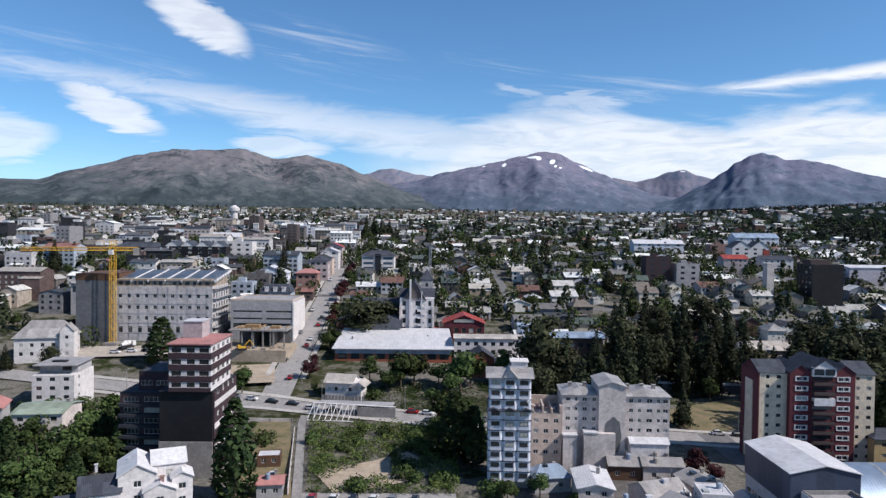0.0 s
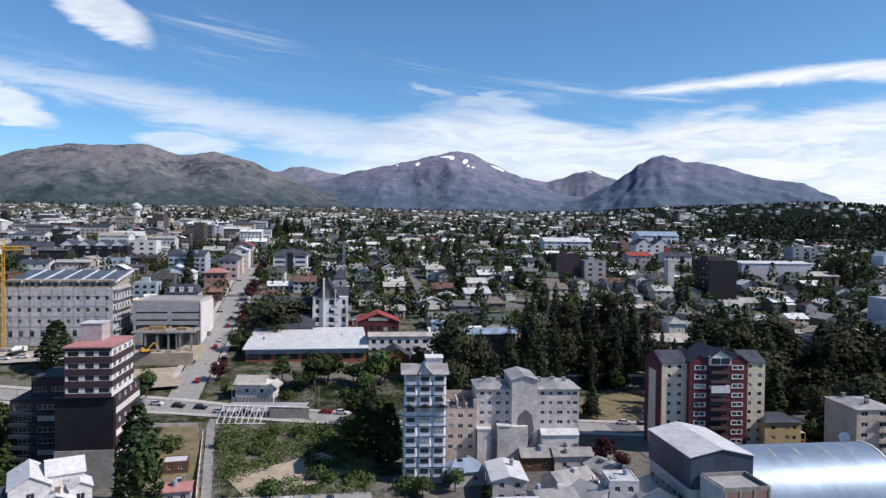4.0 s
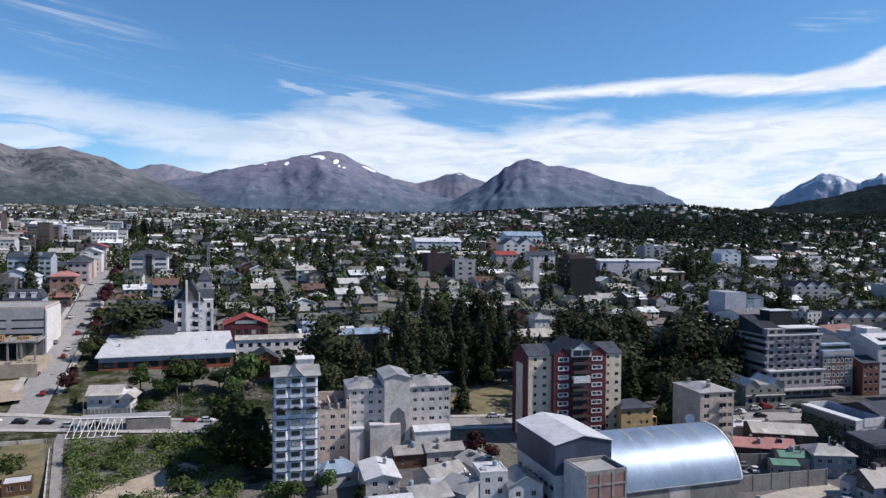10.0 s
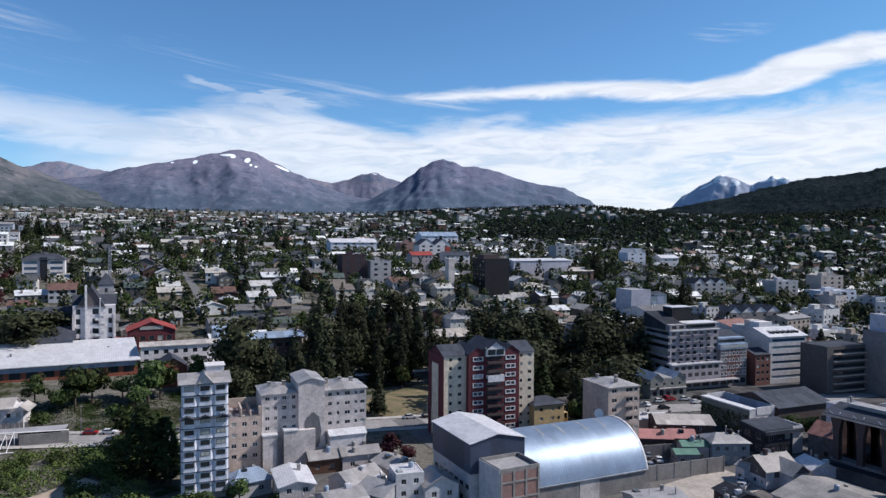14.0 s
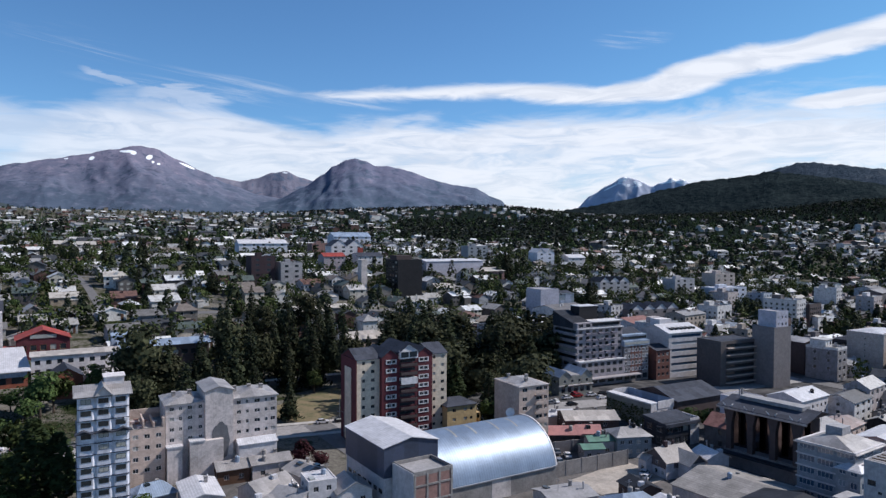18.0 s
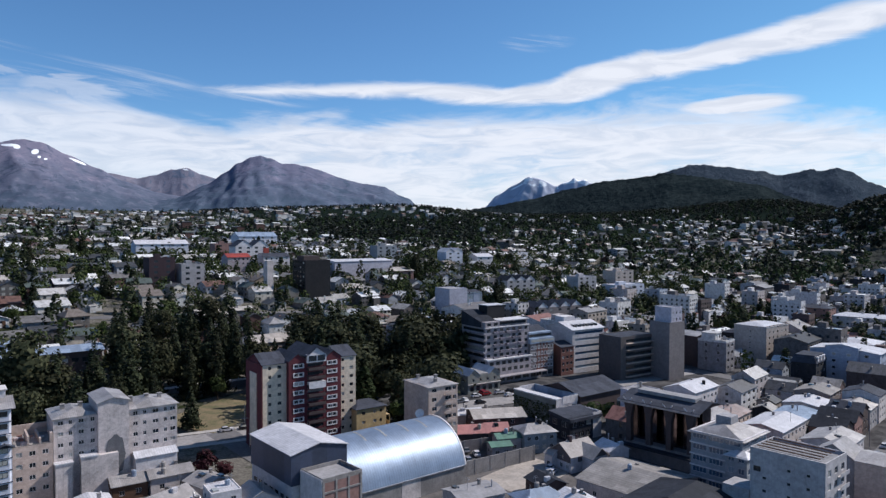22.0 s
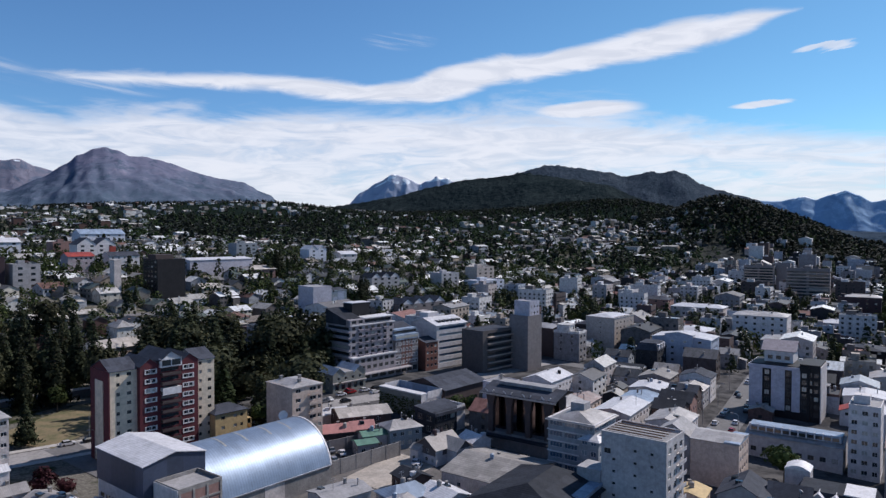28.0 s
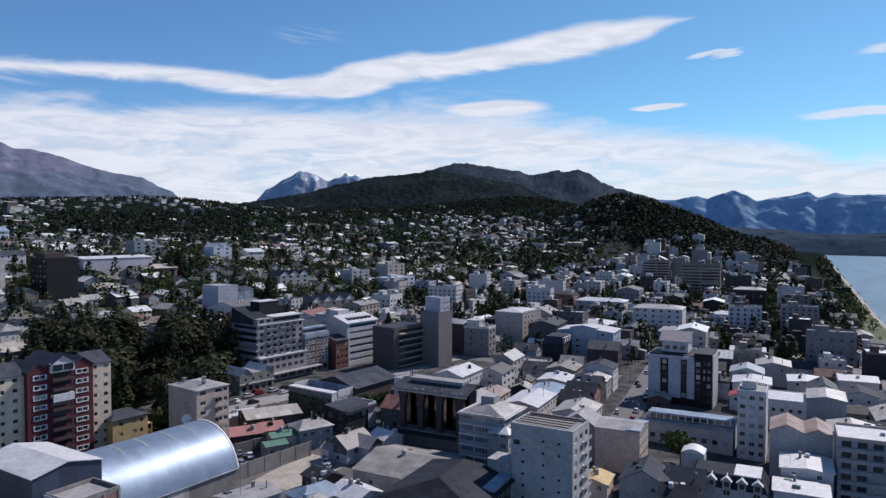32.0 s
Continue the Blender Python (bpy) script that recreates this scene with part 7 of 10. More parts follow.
    tube(bm, (0, 0, 24), (0, 0, 29), 8.2, 8.2, 16)
    tube(bm, (0, 0, 29), (0, 0, 33), 7.6, 1.5, 16)
    part("tank", bm, WHITE, t)


def park_side():
    b = building("black_tower", 216, 398, -2, "dark apartment tower with a black blank side", "apartment block", w=20, d=20)
    block(b, 17, 18, 23.5, BLACK, {"l": [opening(even(4, 2.4, 17), storeys(8, 2.85, 1.0, 1.3, 0.5), DFRAME, GLASS, 2)]})
    part("black_wall", box((-8.6, -9.35, -6, 8.7, -9.0, 23.9)), BLACK, b, "black blank front wall")
    part("top_storey", box((-7, -4, 23.5, 4, 6, 26.4)), BROWN, b)
    flat_roof(b, 17, 18, 23.5, SLATE, rise=0.4, wall=BROWN)
    p = building("white_slab", 190, 405, -2, "pale concrete fin wall beside the dark tower", "wall", r=5)
    part("fin", box((-2, -3, -6, 2, 3, 22)), DIRTY, p)
    l = building("lavender_building", 279, 328, -6, "pale lavender blank building with a mural on its side", "building", w=22, d=20)
    block(l, 13, 16, 19.5, LAV, {}, -4.5, 0)
    block(l, 12, 14, 16.5, TEAL, {"f": [opening([(-3.5, 1.2)], storeys(5, 3, 1, 1.2, 3))]}, 7.5, -0.5, name="mural_wall", label="greyish teal wall with pale mural")
    part("mural", box((3.5, -7.62, 7, 6.5, -7.5, 13), (7, -7.62, 9, 11.5, -7.5, 16.5), (5.5, -7.62, 4, 9.5, -7.5, 6.5)), BLUEW, l, "pale shapes of a wall painting")
    flat_roof(l, 13, 16, 19.5, GREYROOF, -4.5, 0, 0.5, LAV)
    gable_roof(l, 12, 14, 16.5, 1.6, SLATE, TEAL, "x", 7.5, -0.5, 0.2)
    g = building("pale_warehouse", 290, 462, -3, "large pale warehouse with a low white roof", "warehouse", w=50, d=26)
    block(g, 50, 24, 10.4, LAV, {})
    gable_roof(g, 50, 24, 10.4, 1.4, PALE, LAV, "x", over=0.4)
    for ox, col, ww in ((196, PINKISH, 16), (224, WHITE, 20)):
        q = building("apartment_house", ox, 470, -3, "four-storey apartment house seen above the trees", "apartment block", w=ww, d=14)
        block(q, ww, 13, 13, col, {"f": [opening(even(5, 1.4, ww - 1), storeys(4, 3.0, 1.1, 1.3, 0.8))]})
        gable_roof(q, ww, 13, 13, 2.4, SLATE if col is WHITE else REDROOF, col, "x", over=0.4)
    s = building("school", 138, 298, 3, "long low stone house with a faded hipped roof among firs", "building", w=26, d=14)
    block(s, 24, 12, 6.2, BEIGE, {"f": [opening(even(8, 1.3, 23), [(1.6, 2.2)], FRAME, GLASS)]})
    hip_roof(s, 24, 12, 6.2, 3.0, PALEWARM, over=0.7, ridge=0.5)
    r = building("white_roof_cottage", 84, 313, -30, "dark cottage with a bright white sheet roof", "house", w=11, d=9)
    block(r, 10, 9, 4.2, BROWN, {})
    gable_roof(r, 10, 9, 4.2, 3.2, PALE, BROWN, "y", over=0.5)
    k = building("park_wall", 108, 262, -4, "long low retaining wall with pale railing in the park", "wall", r=6)
    part("wall", box((-30, -0.3, -3, 32, 0.3, 2.6)), CONC3, k)
    part("rail", box((-30, -0.1, 2.6, 32, 0.1, 3.4)), FRAME, k)
    t = building("blue_gable_shop", 189.5, 211, -6, "old grey shop building with two pale blue gable roofs", "shop", w=18, d=14)
    block(t, 16, 12, 7.2, GREYGREEN, {"f": [opening(even(5, 1.8, 15), [(0.8, 2.2)], DFRAME, GLASSD), opening(even(4, 1.1, 14), [(4.6, 1.2)], FRAME, GLASSD)], "l": [opening(even(2, 1.2, 10), [(4.4, 1.3)], FRAME, GLASSD)]})
    part("ledge", box((-8.2, -6.5, 3.5, 8.2, -5.9, 3.8)), DIRTY, t, "pale ledge over the shop windows")
    RECTS.append((176, 201, radians(-8), 38, 17))
    for x, y, r in ((170, 200, 10), (183, 203, 9), (165, 187, 8), (176, 192, 9), (173, 217, 7), (165, 211, 5)):
        keep(x, y, r)
    gable_roof(t, 5.5, 12, 7.2, 2.2, BLUEROOF, GREYGREEN, "y", -5, 0, 0.3)
    gable_roof(t, 5.5, 12, 7.2, 2.2, BLUEROOF, GREYGREEN, "y", 5, 0, 0.3)
    part("middle_roof", box((-2.2, -5.8, 7.2, 2.2, 6, 7.5)), GREYROOF, t)


def lakeside():
    for ox, oy, dd, hh in ((757, 206, 28, 29.5), (712, 151, 36, 32)):
        a = building("lake_apartments", ox, oy, 8, "long high dark-beige apartment slab with dense window rows", "apartment block", w=14, d=dd)
        rows = storeys(10, (hh - 1.5) / 10, 0.9, 1.5, 0.6)
        block(a, 13, dd, hh, GREYBROWN, {"l": [opening(even(2, dd * 0.44, dd), rows, DFRAME, GLASSD)], "f": [opening(even(2, 3.0, 12), rows, DFRAME, GLASSD)]}, sink=10)
        for z, h in rows:
            part("balcony_band", box((-7.3, -dd / 2 + 0.4, z - 0.75, -6.5, dd / 2 - 0.4, z - 0.1)), BEIGE, a)
        flat_roof(a, 13, dd, hh, GREYROOF, rise=1.0, wall=GREYBROWN)
        part("lift_house", box((-4, -3, hh, 4, 3, hh + 3.2)), GREYBROWN, a)
    c = building("stair_tower", 770, 186, 8, "blank dark tower between two apartment slabs", "tower block", w=12, d=14)
    block(c, 11, 13, 33, GREYBROWN, {}, sink=10)
    flat_roof(c, 11, 13, 33, GREYROOF, rise=0.8, wall=GREYBROWN)
    for x, y, w, d, h, m, rf, lab in ((395, 143, 20, 20, 11, WHITE, PALE, "broad white building with stepped roofs"), (450, 121, 20, 30, 17, WHITE, SHEET, "white hotel with a pale hipped roof"), (490, 173, 18, 35, 13.5, DIRTY, PALE, "long pale building behind the hotels"),
                                      (402, 97, 20, 20, 11, PALEGREY, SHEET, "pale grey commercial building"), (366, 190, 20, 16, 12, BROWN, SLATE, "dark brown building beside pale blocks"), (511, 214, 16, 24, 13.5, BRICKPINK, SLATE, "striped reddish apartment block"),
                                      (491, 87, 14, 17, 12.5, BLUEW, PALE, "pale blue house with a rounded gable"), (640, 96, 16, 25, 17.5, DARKBRICK, SHEET, "dark apartment house near the lake"), (420, 62, 18, 18, 9, BLACK, SLATE, "dark building with dormer windows")):
        q = building("town_building", x, y, 7, lab, "building", w=w, d=d)
        n = max(3, int(h // 3.1))
        block(q, w, d, h, m, {"l": [opening(even(4 if d < 26 else 6, 1.5, d - 1), storeys(n, h / n, 1.0, 1.3, 0.3), DFRAME, GLASSD)], "f": [opening(even(3, 1.5, w - 1), storeys(n, h / n, 1.0, 1.3, 0.3), DFRAME, GLASS)]})
        hip_roof(q, w, d, h, 1.8, rf, over=0.3)
        roof_bits = [(w * 0.2, d * 0.3), (-w * 0.15, -d * 0.2), (0, d * 0.05)]
        bits_on_roof(q, roof_bits, h + 1.2, CONC, (0.9, 0.9, 1.0), "vent")

YELLOWED = mat("yellowed_plastic", (0.42, 0.43, 0.40), rough=0.4, vary=0.3)
CLAD = mat("blue_grey_ribbed_cladding", (0.062, 0.084, 0.14), rough=0.5, vary=0.2, ribs=0.6, rib_axis=1)
BRICKPINK = mat("hollow_brick", (0.34, 0.20, 0.17), vary=0.35, grain=2.5, streak=0.2)
OFFICEBROWN = mat("dark_brown_grey_cladding", (0.125, 0.112, 0.108), vary=0.25, streak=0.25)
HOTELGREY = mat("lilac_grey_render", (0.40, 0.375, 0.385), vary=0.3, streak=0.35)
VILLAROOF = mat("weathered_pale_shingles", (0.47, 0.44, 0.40), vary=0.4, grain=2.5, streak=0.2)
GREYBROWN = mat("grey_brown_render", (0.27, 0.245, 0.235), vary=0.25, streak=0.25)
PINKISH = mat("pale_pink_render", (0.50, 0.43, 0.43), vary=0.2, streak=0.2)
BEIGE2 = mat("warm_beige_render", (0.58, 0.51, 0.44), vary=0.22, streak=0.25)
PALEGREY = mat("pale_blue_grey_render", (0.33, 0.365, 0.385), vary=0.2, streak=0.2)
WHITE2 = mat("aged_white_render", (0.58, 0.57, 0.56), vary=0.3, streak=0.4)
CONC2 = mat("pale_concrete_panels", (0.60, 0.585, 0.58), vary=0.35, streak=0.3)
CONC3 = mat("dark_concrete", (0.16, 0.165, 0.175), vary=0.35, streak=0.3)
SOLAR = mat("blue_black_roof_sheets", (0.10, 0.125, 0.16), rough=0.4, vary=0.2, ribs=0.5)
GREYF = mat("grey_panel_frame", (0.30, 0.30, 0.30), vary=0.1)
RUSTY = mat("rust_stained_sheet", (0.46, 0.40, 0.37), vary=0.45, col2=(0.26, 0.13, 0.10), ribs=0.5)
SLATEWALL = mat("slate_lavender_render", (0.25, 0.235, 0.275), vary=0.25, streak=0.2)
PLANK = mat("new_timber", (0.42, 0.27, 0.13), vary=0.3, rand=0.2)
PALEWARM = mat("warm_white_roof", (0.60, 0.56, 0.50), vary=0.25, ribs=0.5)
TIMBERED = mat("dark_timber_gable", (0.14, 0.12, 0.12), vary=0.3)
YELLOWF = mat("yellow_timber_frame", (0.42, 0.33, 0.14), vary=0.2)
TEAL = mat("grey_teal_render", (0.30, 0.37, 0.40), vary=0.25)
GREYGREEN = mat("grey_green_render", (0.30, 0.31, 0.27), vary=0.3)
GLASSBLUE = glass_mat("blue_tinted_glass", (0.05, 0.09, 0.15), (0.3, 0.36, 0.42), 0.2)

BLUEWHITE = mat("bluish_white_render", (0.74, 0.78, 0.84), vary=0.15, streak=0.15)
NAVY = mat("dark_blue_band", (0.035, 0.045, 0.075), rough=0.5, vary=0.1)

MIRROR = mat("mirror_glass", (0.20, 0.16, 0.15), rough=0.12, metal=1.0, vary=0.05, bump=0.02, mottle=0.0)
red_tower()
white_tower()
grey_block()
pink_ruin()
vault_hall()
grey_shed()
tan_block()
grand_hotels()
mid_town()
west_side()
centre_slope()
park_side()
lakeside()


# ---- houses and yards near the camera ----
def small_house(x, y, rot, w, d, h, roof, wall, rise=1.8, axis="x", kind="gable", label="small house with a pitched sheet roof", name="house", cols=2, rows=None, chim=True, z=None):
    ob = building(name, x, y, rot, label, "house", r=0.45 * max(w, d), z=z)
    RECTS[-1] = (x, y, radians(rot), w, d)
    n = max(1, int(h // 2.7))
    rw = rows or storeys(n, 2.7, 1.0, 1.2, 0.2)
    op = [opening(even(cols, 1.2, w - 0.6), rw, FRAME, GLASSD)]
    block(ob, w, d, h, wall, {"f": op, "l": [opening(even(2, 1.1, d - 0.6), rw[-1:], FRAME, GLASSD)]}, sink=4)
    if kind == "gable":
        gable_roof(ob, w, d, h, rise, roof, wall, axis, over=0.45)
    elif kind == "hip":
        hip_roof(ob, w, d, h, rise, roof, over=0.5)
    else:
        flat_roof(ob, w, d, h, roof, rise=0.35, wall=wall)
    if chim:
        bits_on_roof(ob, [(w * 0.18, d * 0.12)], h + 0.8, CONC, (0.6, 0.6, 1.3))
        roof_clutter(ob, w, d, h, int(x * 7 + y * 3), 0.0 if kind == "flat" else rise, axis if kind == "gable" else "")
    return ob


def villa():
    ob = building("villa", 153.5, 129, -6, "white villa with pale steep roofs and dark timber gables", "house", w=15, d=13)
    ob.matrix_world = ob.matrix_world @ Matrix.Diagonal((0.88, 0.88, 0.88, 1))
    block(ob, 11, 9, 3.1, WHITE, {"l": [opening(even(3, 1.2, 8.4), [(0.9, 1.3)], FRAME, GLASSD)], "f": [opening(even(3, 1.2, 10), [(0.9, 1.3)], FRAME, GLASSD)]}, label="white rendered ground floor")
    block(ob, 11.2, 9.2, 2.6, TIMBERED, {"l": [opening([(-2.2, 1.1), (0.6, 1.3)], [(0.7, 1.2)], FRAME, GLASSD)]}, 0, 0, 3.1, name="upper_wall", label="dark timber upper storey")
    part("corner_wall", box((-5.7, -4.72, -2, -2.8, -4.5, 5.6)), WHITE, ob, "white corner of the villa")
    gable_roof(ob, 11.2, 9.2, 5.6, 3.0, VILLAROOF, TIMBERED, "x", 0, 0, 0.8)
    block(ob, 6.4, 5, 5.4, WHITE, {"f": [opening(even(2, 1.2, 6), storeys(2, 2.7, 0.9, 1.2), FRAME, GLASSD)]}, 2.4, -6.6, name="wing")
    gable_roof(ob, 6.4, 8.6, 5.4, 2.5, VILLAROOF, TIMBERED, "y", 2.4, -5.0, 0.7, name="wing_roof")
    block(ob, 4.2, 3.6, 4.4, WHITE, {"l": [opening([(0, 1.4)], [(1.0, 1.3)], FRAME, GLASSD)]}, -5.6, 3.6, name="porch")
    gable_roof(ob, 4.2, 3.6, 4.4, 1.2, VILLAROOF, WHITE, "y", -5.6, 3.6, 0.4, name="porch_roof")
    gable_roof(ob, 4.6, 5.0, 6.6, 1.7, VILLAROOF, TIMBERED, "y", 3.4, 2.2, 0.4, name="dormer_roof")
    part("chimney", box((-2.4, -0.6, 7.0, -1.4, 0.5, 10.2)), DARKBRICK, ob, "dark brick chimney")
    part("chimney", box((1.6, 0.4, 7.0, 2.3, 1.1, 9.8)), DARKBRICK, ob)


def roof_clutter(ob, w, d, h, seed, rise=0.0, axis=""):
    """Flues, hatches, a tank or an aerial on one roof, at the roof's height there."""
    rng = random.Random(seed)
    for _ in range(rng.randrange(1, 4)):
        x, y = rng.uniform(-0.36, 0.36) * w, rng.uniform(-0.36, 0.36) * d
        z = h + 0.2 + rise * max(0.0, 1 - (abs(y) / (d / 2) if axis == "x" else abs(x) / (w / 2) if axis == "y" else max(abs(x) / (w / 2), abs(y) / (d / 2))))
        q = rng.randrange(5)
        if q == 0:
            bm = bmesh.new()
            tube(bm, (x, y, z - 0.8), (x, y, z + 1.5), 0.16, 0.16, 7)
            tube(bm, (x, y, z + 1.5), (x, y, z + 1.75), 0.3, 0.1, 7)
            part("flue", bm, STEEL, ob)
        elif q == 1:
            part("skylight", box((x - 0.6, y - 0.9, z - 0.8, x + 0.6, y + 0.9, z + 0.35)), GLASSD, ob)
        elif q == 2:
            bm = bmesh.new()
            tube(bm, (x, y, z - 0.6), (x, y, z + 1.1), 0.6, 0.6, 10)
            tube(bm, (x, y, z + 1.1), (x, y, z + 1.35), 0.6, 0.2, 10)
            part("water_tank", bm, (CONC, BLACK, BLUEROOF)[rng.randrange(3)], ob)
        elif q == 3:
            part("aerial", box((x - 0.04, y - 0.04, z - 0.8, x + 0.04, y + 0.04, z + 3.0), (x - 0.7, y - 0.03, z + 2.4, x + 0.7, y + 0.03, z + 2.46), (x - 0.5, y - 0.03, z + 2.8, x + 0.5, y + 0.03, z + 2.86)), STEEL, ob)
        else:
            part("air_unit", box((x - 0.7, y - 0.5, z - 0.6, x + 0.7, y + 0.5, z + 0.8), (x - 0.45, y - 0.56, z, x + 0.45, y - 0.5, z + 0.6)), PALE, ob)


def near_things():
    RECTS.append((207, 49.6, 0.0, 13, 13))
    keep(207, 49.6, 6)
    small_house(36, 163, -4, 8, 13, 5.6, PALE, DIRTY, 1.0, "y", label="plain white house with a pale sloping roof")
    small_house(27, 171.5, 10, 9, 7, 3.8, BLUEROOF, GREY, 2.2, kind="hip", label="garden house with a pale blue hipped roof")
    small_house(47.5, 179.5, -3, 8, 6, 3.8, SHEET, WOODM, 1.4, label="brown garage with a grey sheet roof")
    small_house(57, 178.5, -3, 10, 6, 4.2, SHEET, DIRTY, 1.3, label="low house with arched windows and a grey roof")
    small_house(59.3, 149.5, -6, 6.5, 7, 8.8, PALE, WHITE, kind="flat", label="narrow white three-storey house with a flat roof")
    small_house(66, 147, -6, 8, 8, 6.4, SHEET, WHITE, 2.0, "y", label="white house with a grey gable roof")
    small_house(50.5, 159.5, 20, 10, 9, 4.8, SHEET, GREY, 2.2, label="house with weathered zinc roofs")
    small_house(53.5, 150, 30, 9, 8, 5.2, GREYROOF, GREY, 1.8, "y", label="house with patched grey roofs")
    small_house(44, 150, 8, 9, 9, 4.6, SHEET, DIRTY, 1.6, label="low house with a grey sheet roof")
    small_house(35, 147, 0, 9, 8, 4.4, PALE, WHITE, 1.4, label="low white house beside trees")
    small_house(63, 168, 12, 8, 8, 4.0, SHEET, DIRTY, 1.4, "y", label="small house in the shade of dark trees")
    small_house(-45.5, 184, 8, 6, 5, 2.8, PALE, WOODM, 0.5, kind="flat", chim=False, label="garden shed with a pale flat roof", name="shed")
    small_house(-40.5, 165, 8, 6, 6, 3.4, PINKROOF, GREY, 0.9, label="small grey house with two roof vents")
    small_house(141, 161.5, -30, 13, 6.5, 4.2, PINKROOF, BROWN, 1.7, label="low house with a faded red roof")
    small_house(149.5, 157, -30, 7, 6.5, 4.6, PINKROOF, BRICKPINK, 1.7, label="small house with a faded red roof")
    small_house(147, 149.5, -24, 7.5, 5, 4.6, GREENROOF2, GREY, 0.9, label="small building with a green sheet roof")
    small_house(142, 147.5, -24, 6, 5, 3.6, GREENROOF2, GREY, 0.7, chim=False, label="lean-to with a green sheet roof", name="shed")
    small_house(155.5, 146, -22, 10.5, 8.5, 6.2, SHEET, TEAL, 1.8, kind="hip", cols=4, label="two-storey house with a grey hipped roof and pale band")
    small_house(158, 166, -28, 17, 12, 5.8, PALEWARM, BROWN, 1.6, label="workshop with a broad pale roof", name="workshop")
    small_house(153.5, 179, -20, 15, 7, 3.6, PALE, DIRTY, 1.2, "x", label="low building with a bright white sheet roof")
    villa()
    small_house(164, 124, -14, 7, 7, 5.0, PALE, WHITE, 1.6, "y", label="white house with a pale gable roof")
    small_house(151, 106, 4, 23, 21, 4.4, FIBRE, DIRTY, 2.4, "y", label="low store with a broad grey roof", name="store")
    small_house(122, 113, -14, 11, 9, 4.2, BLUEROOF, GREY, 2.0, kind="hip", label="low house with pale blue-grey roofs")
    small_house(111, 124, -10, 12, 9, 4.4, GREYROOF, DIRTY, 0.9, label="flat shed with pale roof sheets", name="shed")
    small_house(127, 105, -12, 9, 10, 4.4, PALE, WHITE, 1.6, "y", label="white house with a pale gable roof")
    small_house(113, 108, 8, 10, 9, 4.4, SHEET, GREY, 1.6, label="low house with a zinc roof")
    small_house(132, 120, -14, 7, 8, 3.6, DARKG, BROWN, 1.4, "y", label="dark shed at the edge of the yard", name="shed")

    m = building("mansard_house", 187, 33, 5, "white house with a dark mansard storey and wavy pale dormer roofs", "building", w=12, d=19)
    rows = storeys(2, 2.7, 0.9, 1.4, 0.2)
    block(m, 11.5, 18, 5.6, WHITE2, {"l": [opening(even(5, 1.6, 17), rows, FRAME, GLASSD)], "f": [opening(even(4, 1.4, 11), rows, FRAME, GLASSD)]})
    bm = bmesh.new()
    lo = [bm.verts.new((x * 6.1, y * 9.3, 5.6)) for x, y in ((-1, -1), (1, -1), (1, 1), (-1, 1))]
    hi = [bm.verts.new((x * 4.6, y * 7.8, 8.6)) for x, y in ((-1, -1), (1, -1), (1, 1), (-1, 1))]
    for q in range(4):
        bm.faces.new((lo[q], lo[(q + 1) % 4], hi[(q + 1) % 4], hi[q]))
    bm.faces.new(hi)
    part("roof", bm, DARKG, m, "dark steep mansard roof")
    for i in range(5):
        y = -7.0 + 3.5 * i
        part("dormer", box((-6.2, y - 0.95, 5.7, -3.6, y + 0.95, 7.6)), WHITE2, m)
        part("dormer_window", box((-6.27, y - 0.6, 6.1, -6.18, y + 0.6, 7.3)), GLASSD, m)
        gable_roof(m, 3.2, 2.1, 7.6, 0.9, FRAME, WHITE2, "x", -4.8, y, 0.25, name="dormer_roof")
    part("white_roof", box((-4.4, -7.6, 8.6, 4.4, -1.5, 8.9)), FRAME, m, "bright white roof sheets")
    block(m, 5.5, 5.8, 9.4, WHITE2, {}, 9, 9.6, name="stair_wall")
    bm = bmesh.new()
    arc = [(-3.0 + 6.0 * q / 8, 9.4 + 1.1 * math.sin(math.pi * q / 8)) for q in range(9)]
    a = [[bm.verts.new((9 + sx, 9.6 + y, z)) for y, z in arc] for sx in (-2.9, 2.9)]
    for q in range(8):
        bm.faces.new((a[0][q], a[1][q], a[1][q + 1], a[0][q + 1]))
    bm.faces.new(a[0])
    bm.faces.new(a[1])
    part("curved_roof", bm, FRAME, m, "white curved stair roof")

    w = building("white_apartments", 231, 33.8, 4, "tall narrow white apartment block with rows of windows", "apartment block", w=11, d=8)
    block(w, 11, 7.8, 20.6, WHITE, {"l": [opening([(-2.5, 1.5), (0.1, 1.5), (2.6, 1.3)], storeys(7, 2.8, 0.9, 1.3, 0.5), FRAME, GLASS)], "f": [opening(even(3, 1.5, 10), storeys(7, 2.8, 0.9, 1.3, 0.5), FRAME, GLASS)]})
    flat_roof(w, 11, 7.8, 20.6, GREYROOF, rise=0.5, wall=WHITE)
    roof_clutter(w, 10, 7, 20.6, 4)
    part("stair_house", box((-2, -1, 20.6, 2, 3, 23.2)), WHITE, w)
    s = building("market_hall", 231, 52, 4, "long low hall with a glazed ridge and blue panes", "hall", w=13, d=28)
    block(s, 12, 26, 7.0, WHITE2, {"l": [opening(even(8, 1.6, 25), [(2.2, 1.4)], DFRAME, GLASSD)]})
    gable_roof(s, 12, 26, 7.0, 2.2, SHEET, WHITE2, "y", over=0.4)
    part("glazed_ridge", box((-4.6, -12.6, 8.0, 1.2, 12.6, 9.9)), BLUEROOF, s)
    for i in range(12):
        part("ridge_post", box((-4.9, -12.3 + 2.2 * i, 8.0, -4.5, -11.9 + 2.2 * i, 10.2)), FRAME, s)
